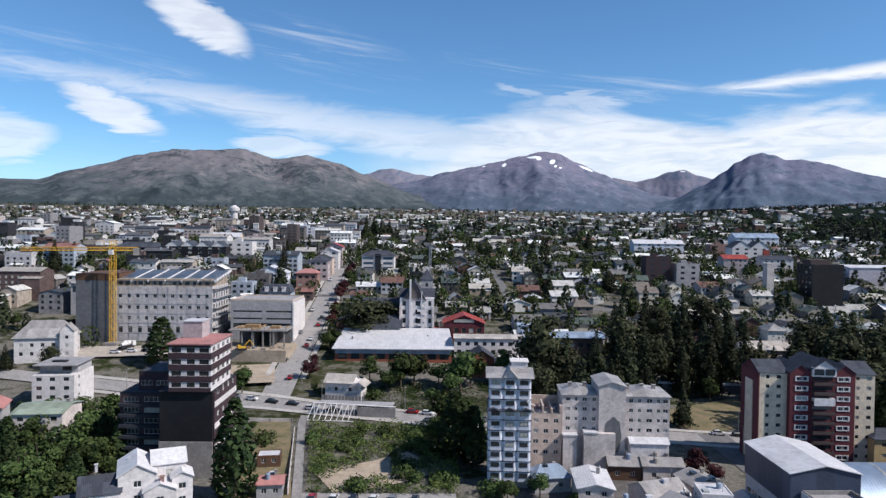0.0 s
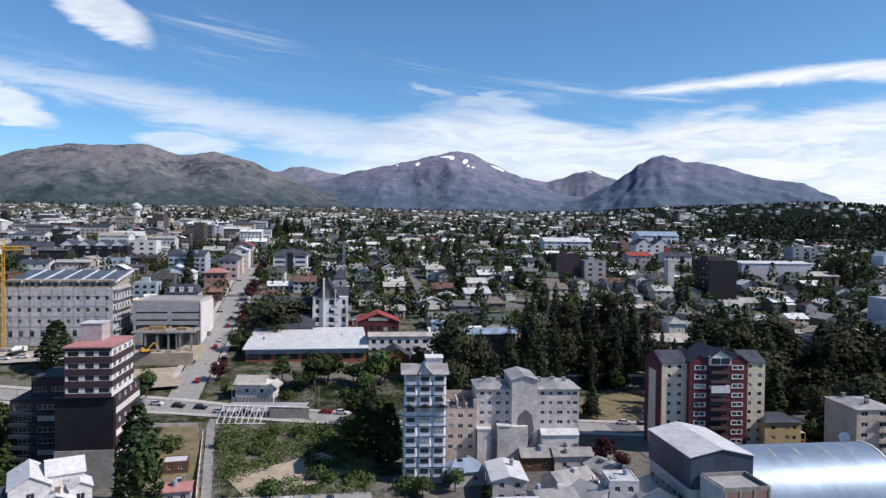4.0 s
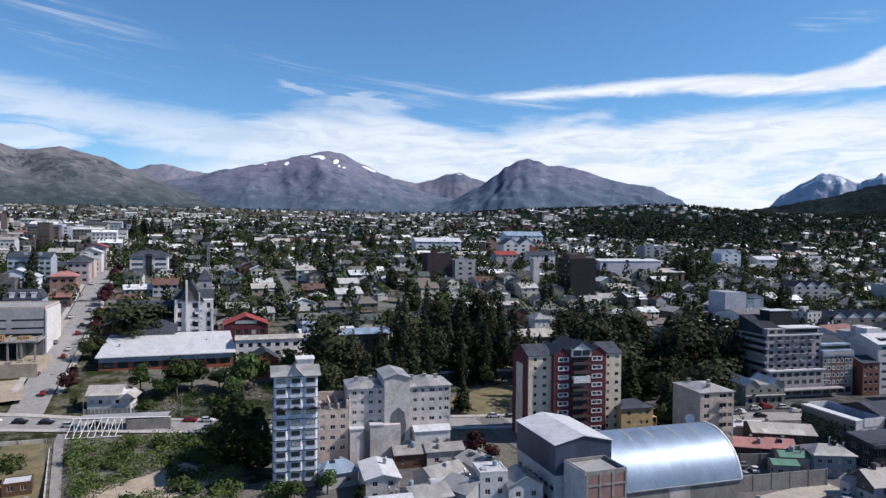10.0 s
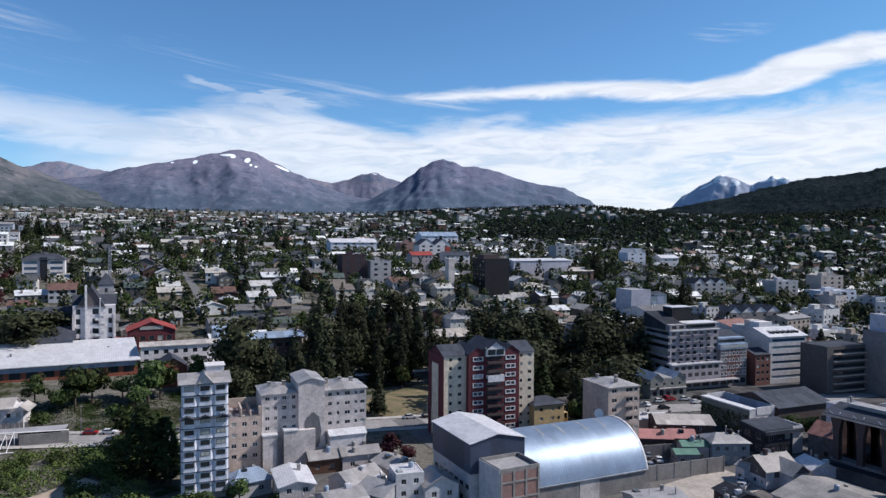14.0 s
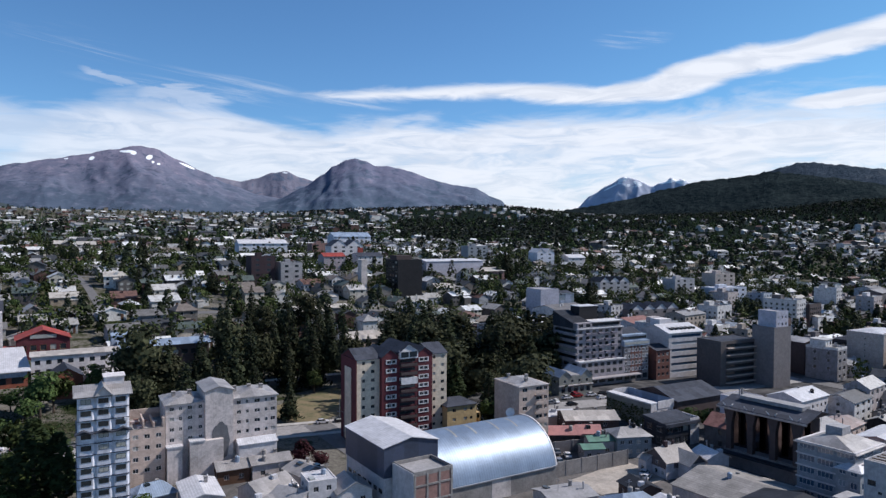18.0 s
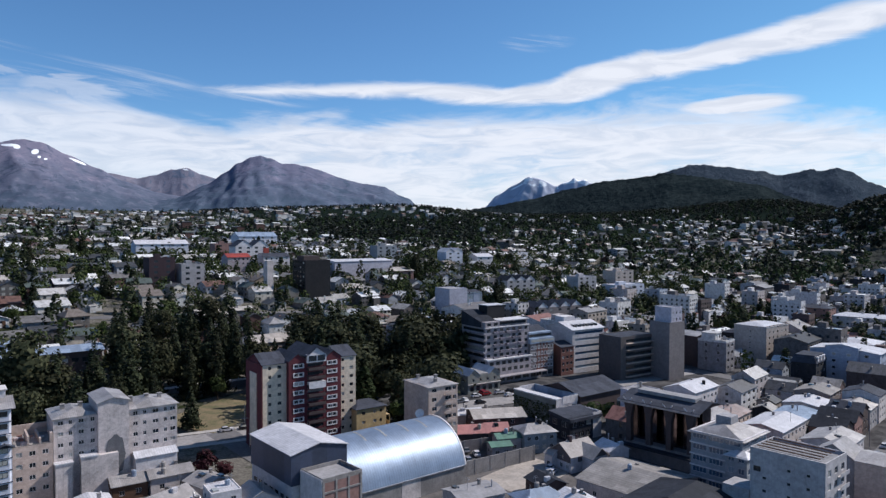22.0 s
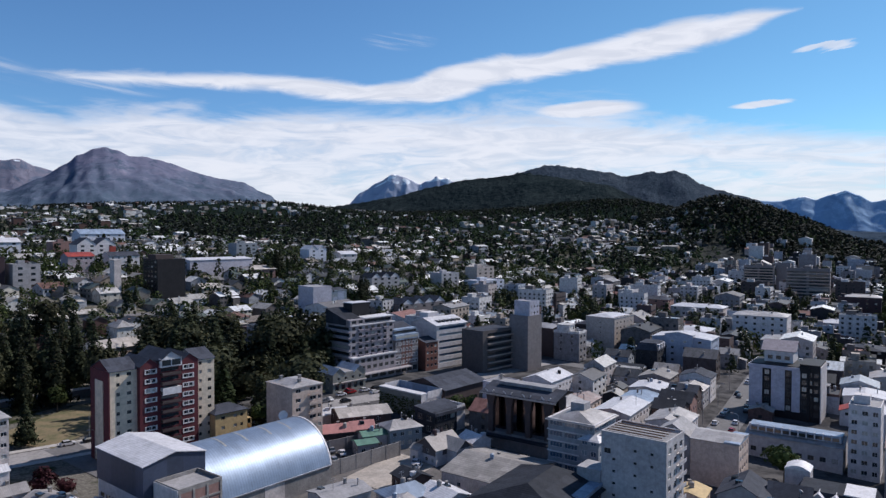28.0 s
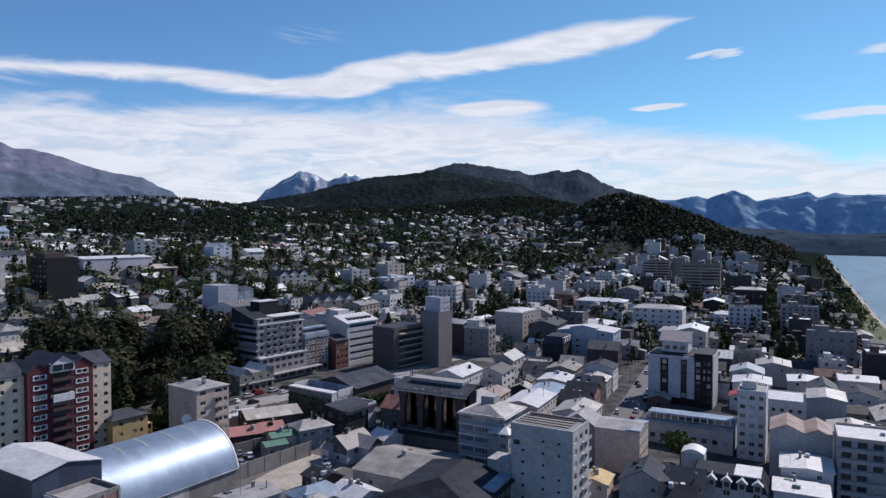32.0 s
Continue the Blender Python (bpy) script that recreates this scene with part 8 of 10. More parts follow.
    part("glazing", box((-4.72, -12.0, 8.3, -4.58, 12.0, 9.3)), GLASSD, s)
    b = building("beige_shop_house", 196, 63.5, 5, "beige corner building with a pale blue roof edge", "building", w=13, d=13)
    block(b, 12, 12.5, 12.0, BEIGE, {"f": [opening(even(4, 1.4, 11), storeys(4, 2.8, 1.0, 1.3, 0.6), FRAME, GLASS)]})
    gable_roof(b, 12, 12.5, 12.0, 1.2, SHEET, BEIGE, "y", over=0.2)
    part("blue_roof", box((-6.2, -6.4, 12.0, 6.2, -2.4, 12.5)), BLUEROOF, b)
    block(b, 10, 10, 11, GREY, {}, 3, 12.4, name="rear_wing")
    gable_roof(b, 10, 10, 11, 3.0, GREYROOF, GREY, "x", 3, 12.4, 0.3)
    e = building("white_steep_house", 222, 20, 6, "white rendered house with rusty pink sheet roofs", "building", w=15, d=13)
    block(e, 14, 15.5, 13.6, WHITE2, {"f": [opening(even(4, 1.1, 13), storeys(4, 2.8, 1.0, 1.2, 0.6), FRAME, GLASSD)]})
    gable_roof(e, 14, 8.5, 13.6, 1.9, RUSTY, WHITE2, "x", 0, 3.5, 0.2)
    gable_roof(e, 14, 7.0, 13.4, 1.6, RUSTY, WHITE2, "x", 0, -4.2, 0.2)
    g = building("grey_apartments", 213, 3.5, 6, "grey apartment block with long balcony bands and rusty roof edge", "apartment block", w=17, d=15)
    block(g, 15, 14.5, 17.0, GREY, {"l": [opening(even(4, 2.2, 14), storeys(6, 2.8, 0.9, 1.5, 0.4), DFRAME, GLASSD)]})
    for i in range(6):
        part("balcony", box((-8.4, -7.0, 0.2 + 2.8 * i, -7.5, 7.0, 1.2 + 2.8 * i)), GREY, g)
    flat_roof(g, 15, 14.5, 17.0, PALE, rise=0.8, wall=BEIGE)
    roof_clutter(g, 14, 13, 17.0, 3)
    h = building("white_roof_block", 279, 23, 5, "pale building with stepped shining white roofs", "building", w=17, d=26)
    block(h, 16, 12, 11.5, PALEGREY, {"f": [opening(even(5, 1.3, 15), storeys(3, 2.9, 1.0, 1.3, 0.8), FRAME, GLASSD)]}, 0, -6)
    gable_roof(h, 16, 12, 11.5, 1.0, SHEET, PALEGREY, "x", 0, -6, 0.3)
    block(h, 16, 12.5, 9.6, WHITE, {"l": [opening(even(4, 1.3, 11), storeys(2, 2.9, 1.0, 1.3, 1.8), FRAME, GLASSD)]}, 0, 6.3, name="lower_wall")
    flat_roof(h, 16, 12.5, 9.6, PALE, 0, 6.3, 0.4, WHITE)
    small_house(176.5, 51, 8, 12, 11, 6.2, SLATE, GREY, 3.0, "x", label="house with several dark slate gables")
    small_house(181, 42, 8, 9, 9, 5.8, SLATE, GREY, 3.0, "y", label="house with a steep dark roof")
    small_house(170, 41, 8, 9, 8, 5.4, DARKG, BEIGE, 2.6, "y", label="house with a steep dark roof and timber gable")
    small_house(168, 61, 8, 8, 7, 5.6, YELLOW, BEIGE, 1.0, label="ochre house squeezed between blocks")
    small_house(205, 17, 6, 13, 12, 8.6, FRAME, WHITE, 0.6, "x", cols=4, label="white house with bright white stepped roofs")
    small_house(191, 17, 6, 10, 12, 6.6, FRAME, WHITE, 0.8, "y", cols=3, label="white house with bright white roofs")
    small_house(214, 84, 6, 16, 12, 9.2, SHEET, WHITE, 1.6, "x", cols=5, label="white building with a long blue-grey roof", name="shop_house")
    small_house(214, 101, 6, 20, 12, 9.4, PALE, DIRTY, 1.4, "x", cols=6, label="long pale building with a white roof", name="shop_house")
    small_house(206, 120, 4, 16, 10, 8.6, SHEET, GREY, 1.4, "x", cols=5, label="grey building with a ribbed roof", name="shop_house")
    small_house(232, 140, 4, 18, 12, 10.0, PALE, WHITE, 2.0, "x", cols=6, label="white hotel with a curved white gable", name="hotel")
    small_house(205, 143, 0, 10, 9, 12.0, GREYROOF, LAV, 0.6, kind="flat", cols=2, label="slim lavender house with a flat roof", name="town_house")

    for x, y, w, d, h, roof, wall, rise, axis, lab in (
            (235, 92.8, 10, 10, 7.0, DARKG, BROWN, 2.4, "y", "dark house with a steep roof and skylights"), (246.5, 94.6, 10, 11, 7.5, DARKG, BRICKPINK, 2.6, "y", "dark-roofed brick house in a row"),
            (258, 96.4, 10, 10, 8.0, SLATE, BROWN, 2.4, "y", "brown house with a slate gable in a row"), (270, 98.4, 11, 11, 7.0, SHEET, GREY, 1.6, "x", "grey house with a zinc roof"),
            (283, 100.4, 11, 12, 9.5, SLATE, WHITE, 1.8, "x", "white house with a slate roof"), (241, 107, 17, 11, 6.5, BLUEROOF, GREY, 0.9, "x", "low workshop with a pale blue roof"),
            (259.5, 110.5, 14, 12, 7.0, PALE, DIRTY, 1.0, "x", "low building with a bright white roof"), (276, 114, 14, 12, 8.2, FIBRE, GREYBROWN, 1.6, "x", "brownish house with a weathered roof"),
            (287, 46, 8, 8, 5.6, REDROOF, WHITE, 1.6, "x", "small white house with a red roof"), (306, 45, 15, 14, 8.0, PALE, WHITE, 1.0, "x", "white building with a broad pale roof"), (322, 27, 14, 13, 8.2, FRAME, WHITE2, 0.6, "x", "low building with a shining white roof"), (346, 42, 16, 14, 9.0, SHEET, PALEGREY, 1.4, "x", "pale grey house with a zinc roof"), (333, 9, 14, 14, 10.0, PALE, WHITE2, 1.2, "y", "aged white house with a pale roof"), (308, 8, 14, 12, 9.0, SLATE, WHITE, 1.8, "x", "white house with a slate roof"), (252, 8, 14, 13, 8.6, SHEET, WHITE, 1.4, "x", "white house with several small gables"), (224, 121, 12, 10, 6.4, RUSTY, BEIGE, 1.4, "x", "beige house with a rust-stained roof")):
        small_house(x, y, 7.5, w, d, h, roof, wall, rise, axis, label=lab, cols=3, name="shop_house")

    drape("lawn", [(-41, 160), (-54, 219)], 12.5, DRYGRASS, "plot of dry yellow grass", 0.22, category="lawn")
    drape("path", [(-32.5, 156), (-34.1, 164), (-44, 219), (-44.5, 226)], 2.4, CONC, "long concrete steps and path between the plots", 0.22, category="path")
    drape("earth_heap", [(-29, 172), (-14, 180), (-4, 188)], 17, DIRT, "bare brown earth in the overgrown plot", 0.15, category="earth")
    drape("building_yard", [(-82, 262), (-64, 266)], 24, DIRT, "bare sandy earth of the building site", 0.12, category="earth")
    drape("building_yard", [(-150, 283), (-104, 290)], 16, GRAVEL, "grey gravel yard in front of the hospital", 0.12, category="yard")
    drape("street_edge", [(-70, 300), (-69, 352)], 6, GRAVEL, "sandy edge of the street", 0.13, category="yard")
    drape("gravel_yard", [(125, 130), (150, 134)], 15, GRAVEL, "pale gravel yard with parked cars", 0.14, category="yard")
    drape("lawn", [(76, 224), (112, 244)], 24, DRYGRASS, "dry grassy bank below the park", 0.12, category="lawn")
    drape("courtyard", [(20, 160), (70, 160)], 44, GREYYARD, "paved and shaded yards between small houses", 0.06, category="yard")
    drape("courtyard", [(104, 112), (176, 134)], 62, GREYYARD, "grey yards between low houses", 0.05, category="yard")
    drape("shore_grass", [(480, -6), (700, 18), (1000, 44), (1300, 71), (1600, 97)], 20, SHOREGRASS, "green grassy bank along the lake", 0.10, step=15.0, category="grass")
    drape("beach", [(440, -20), (700, 6), (1000, 32), (1600, 85), (2100, 129)], 4, GRAVEL, "pale stony beach along the lake", 0.10, step=20.0, category="beach")
    drape("car_park", [(-34, 161), (4, 162)], 9, ASPHALT, "small grey car park below the overgrown plot", 0.16, category="car park")
    drape("school_yard", [(40, 318), (76, 330)], 20, PAVING, "pale paved school yard with parked cars", 0.12, category="yard")

    def wall_line(x0, y0, x1, y1, h, material, label):
        L = math.hypot(x1 - x0, y1 - y0)
        o = thing("garden_wall", (x0 + x1) / 2, (y0 + y1) / 2, math.degrees(math.atan2(y1 - y0, x1 - x0)), label, "wall")
        n = max(1, int(L / 5))
        for i in range(n):
            part("panel", box((-L / 2 + L * i / n, -0.12, -2, -L / 2 + L * (i + 1) / n - 0.3, 0.12, h)), material, o)
            part("post", box((-L / 2 + L * (i + 1) / n - 0.3, -0.2, -2, -L / 2 + L * (i + 1) / n, 0.2, h + 0.15)), CONC, o)

    wall_line(121, 141, 148, 139, 4.2, CONC, "stained concrete yard wall")
    wall_line(124, 158, 147, 153, 3.6, GREYBROWN, "grey yard wall behind the hall")
    wall_line(122, 141, 124, 158, 3.6, CONC, "stained concrete yard wall")
    wall_line(-36.2, 164, -46.2, 219, 1.0, DIRTY, "low pale garden wall along the path")
    wall_line(-61, 219.5, -47, 219, 1.2, DIRTY, "low pale garden wall along the street")
    wall_line(-49.5, 167, -61.5, 217, 1.4, CONC, "low grey garden wall")


def bus(x, y, rot):
    """A long white town bus."""
    b = thing("bus", x, y, rot, "long white town bus with dark windows on the street", "bus")
    part("body", box((-6.0, -1.25, 0.4, 6.0, 1.25, 2.95), (-5.9, -1.2, 2.95, 5.9, 1.2, 3.1)), FRAME, b)
    for i in range(7):
        part("side_window", box((-5.5 + 1.55 * i, -1.28, 1.45, -4.1 + 1.55 * i, -1.24, 2.45)), GLASSD, b)
    part("windscreen", box((5.98, -1.1, 1.2, 6.03, 1.1, 2.6)), GLASSD, b)
    part("skirt", box((-6.02, -1.27, 0.35, 6.02, -1.25, 0.8)), GREYF, b)
    for wx in (-3.8, 3.8):
        for wy in (-1.2, 1.2):
            bm = bmesh.new()
            tube(bm, (wx, wy - 0.14, 0.5), (wx, wy + 0.14, 0.5), 0.5, 0.5, 12)
            part("wheel", bm, BLACK, b)


CARS = {}


def car(x, y, rot, colour, label, z=None):
    """A parked car: lower body, glazed cabin, four wheels, lamps."""
    if not CARS:
        bm = bmesh.new()
        prof = [(-2.1, 0.3), (2.1, 0.3), (2.15, 0.62), (1.9, 0.86), (0.95, 0.95), (-1.9, 0.98), (-2.15, 0.7)]
        s = [[bm.verts.new((px, sy, pz)) for px, pz in prof] for sy in (-0.86, 0.86)]
        bm.faces.new(s[0])
        bm.faces.new(s[1][::-1])
        for i in range(7):
            j = (i + 1) % 7
            bm.faces.new((s[0][j], s[0][i], s[1][i], s[1][j]))
        CARS["body"] = bm
        bm = bmesh.new()
        lo = [bm.verts.new(p) for p in ((-1.75, -0.8, 0.95), (1.0, -0.8, 0.95), (1.0, 0.8, 0.95), (-1.75, 0.8, 0.95))]
        hi = [bm.verts.new(p) for p in ((-1.3, -0.66, 1.46), (0.3, -0.66, 1.46), (0.3, 0.66, 1.46), (-1.3, 0.66, 1.46))]
        for i in range(4):
            j = (i + 1) % 4
            bm.faces.new((lo[i], lo[j], hi[j], hi[i]))
        bm.faces.new(hi)
        CARS["cabin"] = bm
        CARS["roof"] = box((-1.32, -0.68, 1.45, 0.32, 0.68, 1.5))
        w = bmesh.new()
        tube(w, (0, -0.1, 0), (0, 0.1, 0), 0.33, 0.33, 10)
        CARS["wheel"] = w
        for k in ("body", "cabin", "roof", "wheel"):
            me = bpy.data.meshes.new(k)
            CARS[k].to_mesh(me)
            CARS[k].free()
            CARS[k] = me
        CARS["cabin"].materials.append(GLASSD)
        CARS["wheel"].materials.append(BLACK)
    key = ("body", colour.name)
    if key not in CARS:
        for k in ("body", "roof"):
            me = CARS[k].copy()
            me.materials.append(colour)
            CARS[k, colour.name] = me
    ob = thing("car", x, y, rot, label, "car", "parked cars", z=gz(x, y) + 0.16 if z is None else z)
    hang("body", CARS["body", colour.name], ob)
    hang("cabin", CARS["cabin"], ob)
    hang("roof", CARS["roof", colour.name], ob)
    for cx in (-1.3, 1.3):
        for cy in (-0.8, 0.8):
            hang("wheel", CARS["wheel"], ob, at=pose(cx, cy, 0.33))
    return ob


def make_cars():
    paints = [(mat("white_car_paint", (0.75, 0.75, 0.75), 0.25, vary=0.05), "white car parked by the kerb"), (mat("red_car_paint", (0.35, 0.02, 0.025), 0.25, vary=0.05), "dark red car parked by the kerb"),
              (mat("grey_car_paint", (0.22, 0.23, 0.25), 0.25, vary=0.05), "grey car parked by the kerb"), (mat("black_car_paint", (0.02, 0.02, 0.025), 0.25, vary=0.05), "black car parked by the kerb"), (mat("silver_car_paint", (0.5, 0.51, 0.53), 0.25, metal=0.5, vary=0.05), "silver car parked by the kerb")]
    rng = random.Random(17)

    def p(x, y, rot, k=None):
        m, lab = paints[rng.randrange(5) if k is None else k]
        car(x, y, rot, m, lab)

    for x, k in ((-66, 0), (-58.5, 3), (-51, 3), (-9.5, 1), (-4.5, 0), (1.0, 1), (-72, 2)):
        p(x, 224.6 + 0.24 * (-x) + (3.4 if x > -20 else 0.5), -13, k)
    p(-3.5, 221.6, -13, 4)
    for x, y, rot, k in ((186.5, 201.5, -6, 1), (192.5, 200.2, -6, 0), (198, 199.4, -6, 3), (173, 199, 80, 0), (136, 155.5, 60, 2), (136.5, 151.5, 60, 0), (178, 157.6, 20, 0)):
        p(x, y, rot, k)
    for y, dx, k in ((262, 2.5, 1), (281, -3, 3), (300, 2.5, 1), (309, 3, 0), (318, -3.4, 2), (330, 3, 1), (342, 3, 3), (355, -3.4, 0), (366, 3, 2), (402, 3, 4), (420, -3, 0), (440, 3, 2), (455, 3, 3)):
        p(-59 - 0.032 * (y - 240) + dx, y, 92, k)
    for i, k in enumerate((1, 0, 3, 0, 2, 3)):
        p(-30 + 4.8 * i + rng.uniform(-0.4, 0.4), 161.5, 88 + rng.uniform(-4, 4), k)
    for x, y, r, k in ((-44, 232.6, -13, 0), (-36, 231, -13, 3), (14, 223.6, -9, 4), (130, 206, -9, 0), (138, 204.8, -9, 3), (147, 203.4, -9, 2), (156, 201.5, -10, 0), (163, 195.5, -10, 1), (176, 193.2, -10, 3), (193, 195, -8, 0), (288, 82, 8, 0), (300, 90, 8, 3), (318, 87.5, 8, 4), (324, 93, 8, 0), (336, 90, 8, 2), (356, 98, 9, 0), (365, 94, 9, 3), (378, 101.5, 9, 4), (86, 213.5, -8, 0), (92, 212.6, -8, 3), (99, 211.5, -8, 0), (106, 210.5, -8, 2), (127.5, 150, 70, 0), (131, 149, 70, 4), (140, 128, 20, 3), (144, 128.5, 25, 0), (146, 131, 25, 0), (187.3, 203.5, -6, 1), (181, 201.2, -6, 0), (170, 198, -9, 2),
                       (225, 79, 8, 3), (231, 73.5, 8, 0), (238, 80.5, 8, 4), (244, 75, 8, 1), (249, 82.2, 8, 0), (262, 83.8, 8, 2), (274, 79, 8, 3), (255, 77, 8, 0), (268, 84.5, 8, 0), (280, 80.5, 8, 3), (296, 88, 8, 2), (310, 86, 8, 0), (330, 94, 8, 0), (345, 91.5, 8, 4), (165, 134, -40, 3), (168, 139, -40, 0),
                       (62, 322, 10, 1), (66, 323, 10, 0), (70, 325, 10, 1), (58, 318, 10, 3), (102, 276, 20, 1), (160, 55, 30, 2), (163, 58, 30, 0), (166, 55.5, 30, 4), (-128, 286, 4, 0), (-122, 287, 4, 2), (-115, 288, 10, 1), (-134, 284, 0, 0)):
        p(x, y, r, k)


def more_cars():
    bus(-22, 230.5, -12)


def cement_mixer():
    t = thing("mixer_truck", -132, 290, 70, "white concrete mixer truck parked on the building site", "truck")
    bm = bmesh.new()
    tube(bm, (-2.6, 0, 2.0), (0, 0, 2.5), 0.6, 1.25, 10)
    tube(bm, (0, 0, 2.5), (2.0, 0, 2.4), 1.25, 0.9, 10)
    part("drum", bm, FRAME, t)
    part("chassis", box((-3.4, -1.1, 0.8, 3.6, 1.1, 1.2)), DARKG, t)
    part("cab", box((2.4, -1.15, 1.2, 4.2, 1.15, 3.0)), FRAME, t)
    for x in (-2.4, -1.1, 3.0):
        for y in (-1.0, 1.0):
            bm = bmesh.new()
            tube(bm, (x, y - 0.15, 0.5), (x, y + 0.15, 0.5), 0.5, 0.5, 10)
            part("wheel", bm, BLACK, t)


GREENROOF2 = mat("green_sheet_roof", (0.16, 0.33, 0.24), rough=0.55, vary=0.3, ribs=0.5)
SHOREGRASS = mat("shore_grass", (0.11, 0.13, 0.045), rough=0.95, vary=0.5, col2=(0.05, 0.065, 0.03))
GREYYARD = mat("grey_yard", (0.15, 0.14, 0.135), rough=0.95, vary=0.45, col2=(0.06, 0.06, 0.055))
near_things()
make_cars()
more_cars()
cement_mixer()


# ---- trees with a place of their own ----
def shrubs(name, x0, x1, y0, y1, n, h, leaf, label, bare=()):
    """Low growth covering a plot, in lumps, with bare spots left open."""
    R = np.random.default_rng(len(name))
    p = np.stack([R.uniform(x0, x1, n), R.uniform(y0, y1, n)], 1)
    lump = 0.5 + 0.5 * np.sin(p[:, 0] * 0.9 + 1.3 * np.sin(p[:, 1] * 0.31)) * np.sin(p[:, 1] * 0.8 + 1.1 * np.sin(p[:, 0] * 0.37))
    top = h * (0.25 + 0.75 * lump)
    c = [(x, y, gz(x, y) + z) for (x, y), z, t in zip(p.tolist(), (top * R.uniform(0.1, 1, n) ** 0.6).tolist(), lump.tolist())
         if t > 0.12 and is_free(x, y, 0 if n > 5000 else -2) and road_gap(x, y) > 2 and (x > -31.5 - 0.182 * (y - 164) or x < -70) and all((x - a) ** 2 + (y - b) ** 2 > (r * (0.7 + 0.5 * t)) ** 2 for a, b, r in bare)]
    me = leaf_mesh(name, np.array(c), R.uniform(0.16, 0.38, len(c)), LEAF[leaf], R)
    tagged(new(name, me), label, "undergrowth", kind="stuff")


def street_lamps():
    """Tall curved lamp posts along the streets."""
    pole = bmesh.new()
    tube(pole, (0, 0, -0.6), (0, 0, 8.2), 0.11, 0.07, 7)
    arm = bmesh.new()
    tube(arm, (0, 0, 8.2), (0.5, 0, 8.8), 0.06, 0.05, 6)
    tube(arm, (0.5, 0, 8.8), (1.8, 0, 9.0), 0.05, 0.05, 6)
    lamp = thing("street_lamp", 0, 0, 0, "grey steel street lamp with a curved arm", "street lamp", "street lamps", z=0)
    part("pole", pole, STEEL, lamp)
    part("arm", arm, STEEL, lamp)
    part("head", box((1.6, -0.16, 8.88, 2.4, 0.16, 9.08), (1.66, -0.12, 8.82, 2.34, 0.12, 8.88)), GREYF, lamp)
    for x, y, r in [(-51.5, 256, 180), (-52.5, 284, 180), (-54, 312, 180), (-55.5, 342, 180), (-57, 374, 180), (-59.5, 410, 180), (-61, 446, 180), (-41, 238, -82), (-12, 231, -82), (18, 227, -82), (62, 219, -82), (92, 213.5, -82), (124, 208, -82), (158, 203, -82), (-80, 236, 98), (-110, 242, 98), (206, 66.5, 98), (236, 70.5, 98), (246, 85.5, -82), (276, 90, -82), (306, 95, -82), (86, 196, 180), (81.5, 172, 180)]:
        copy_thing(lamp, pose(x, y, gz(x, y), 0, 0, r))
    for c in [*lamp.children_recursive, lamp]:
        bpy.data.objects.remove(c)
    drape("drive", [(64, 258), (72, 276), (84, 300)], 4.5, PAVING, "pale drive between the firs of the park", 0.14, category="drive")


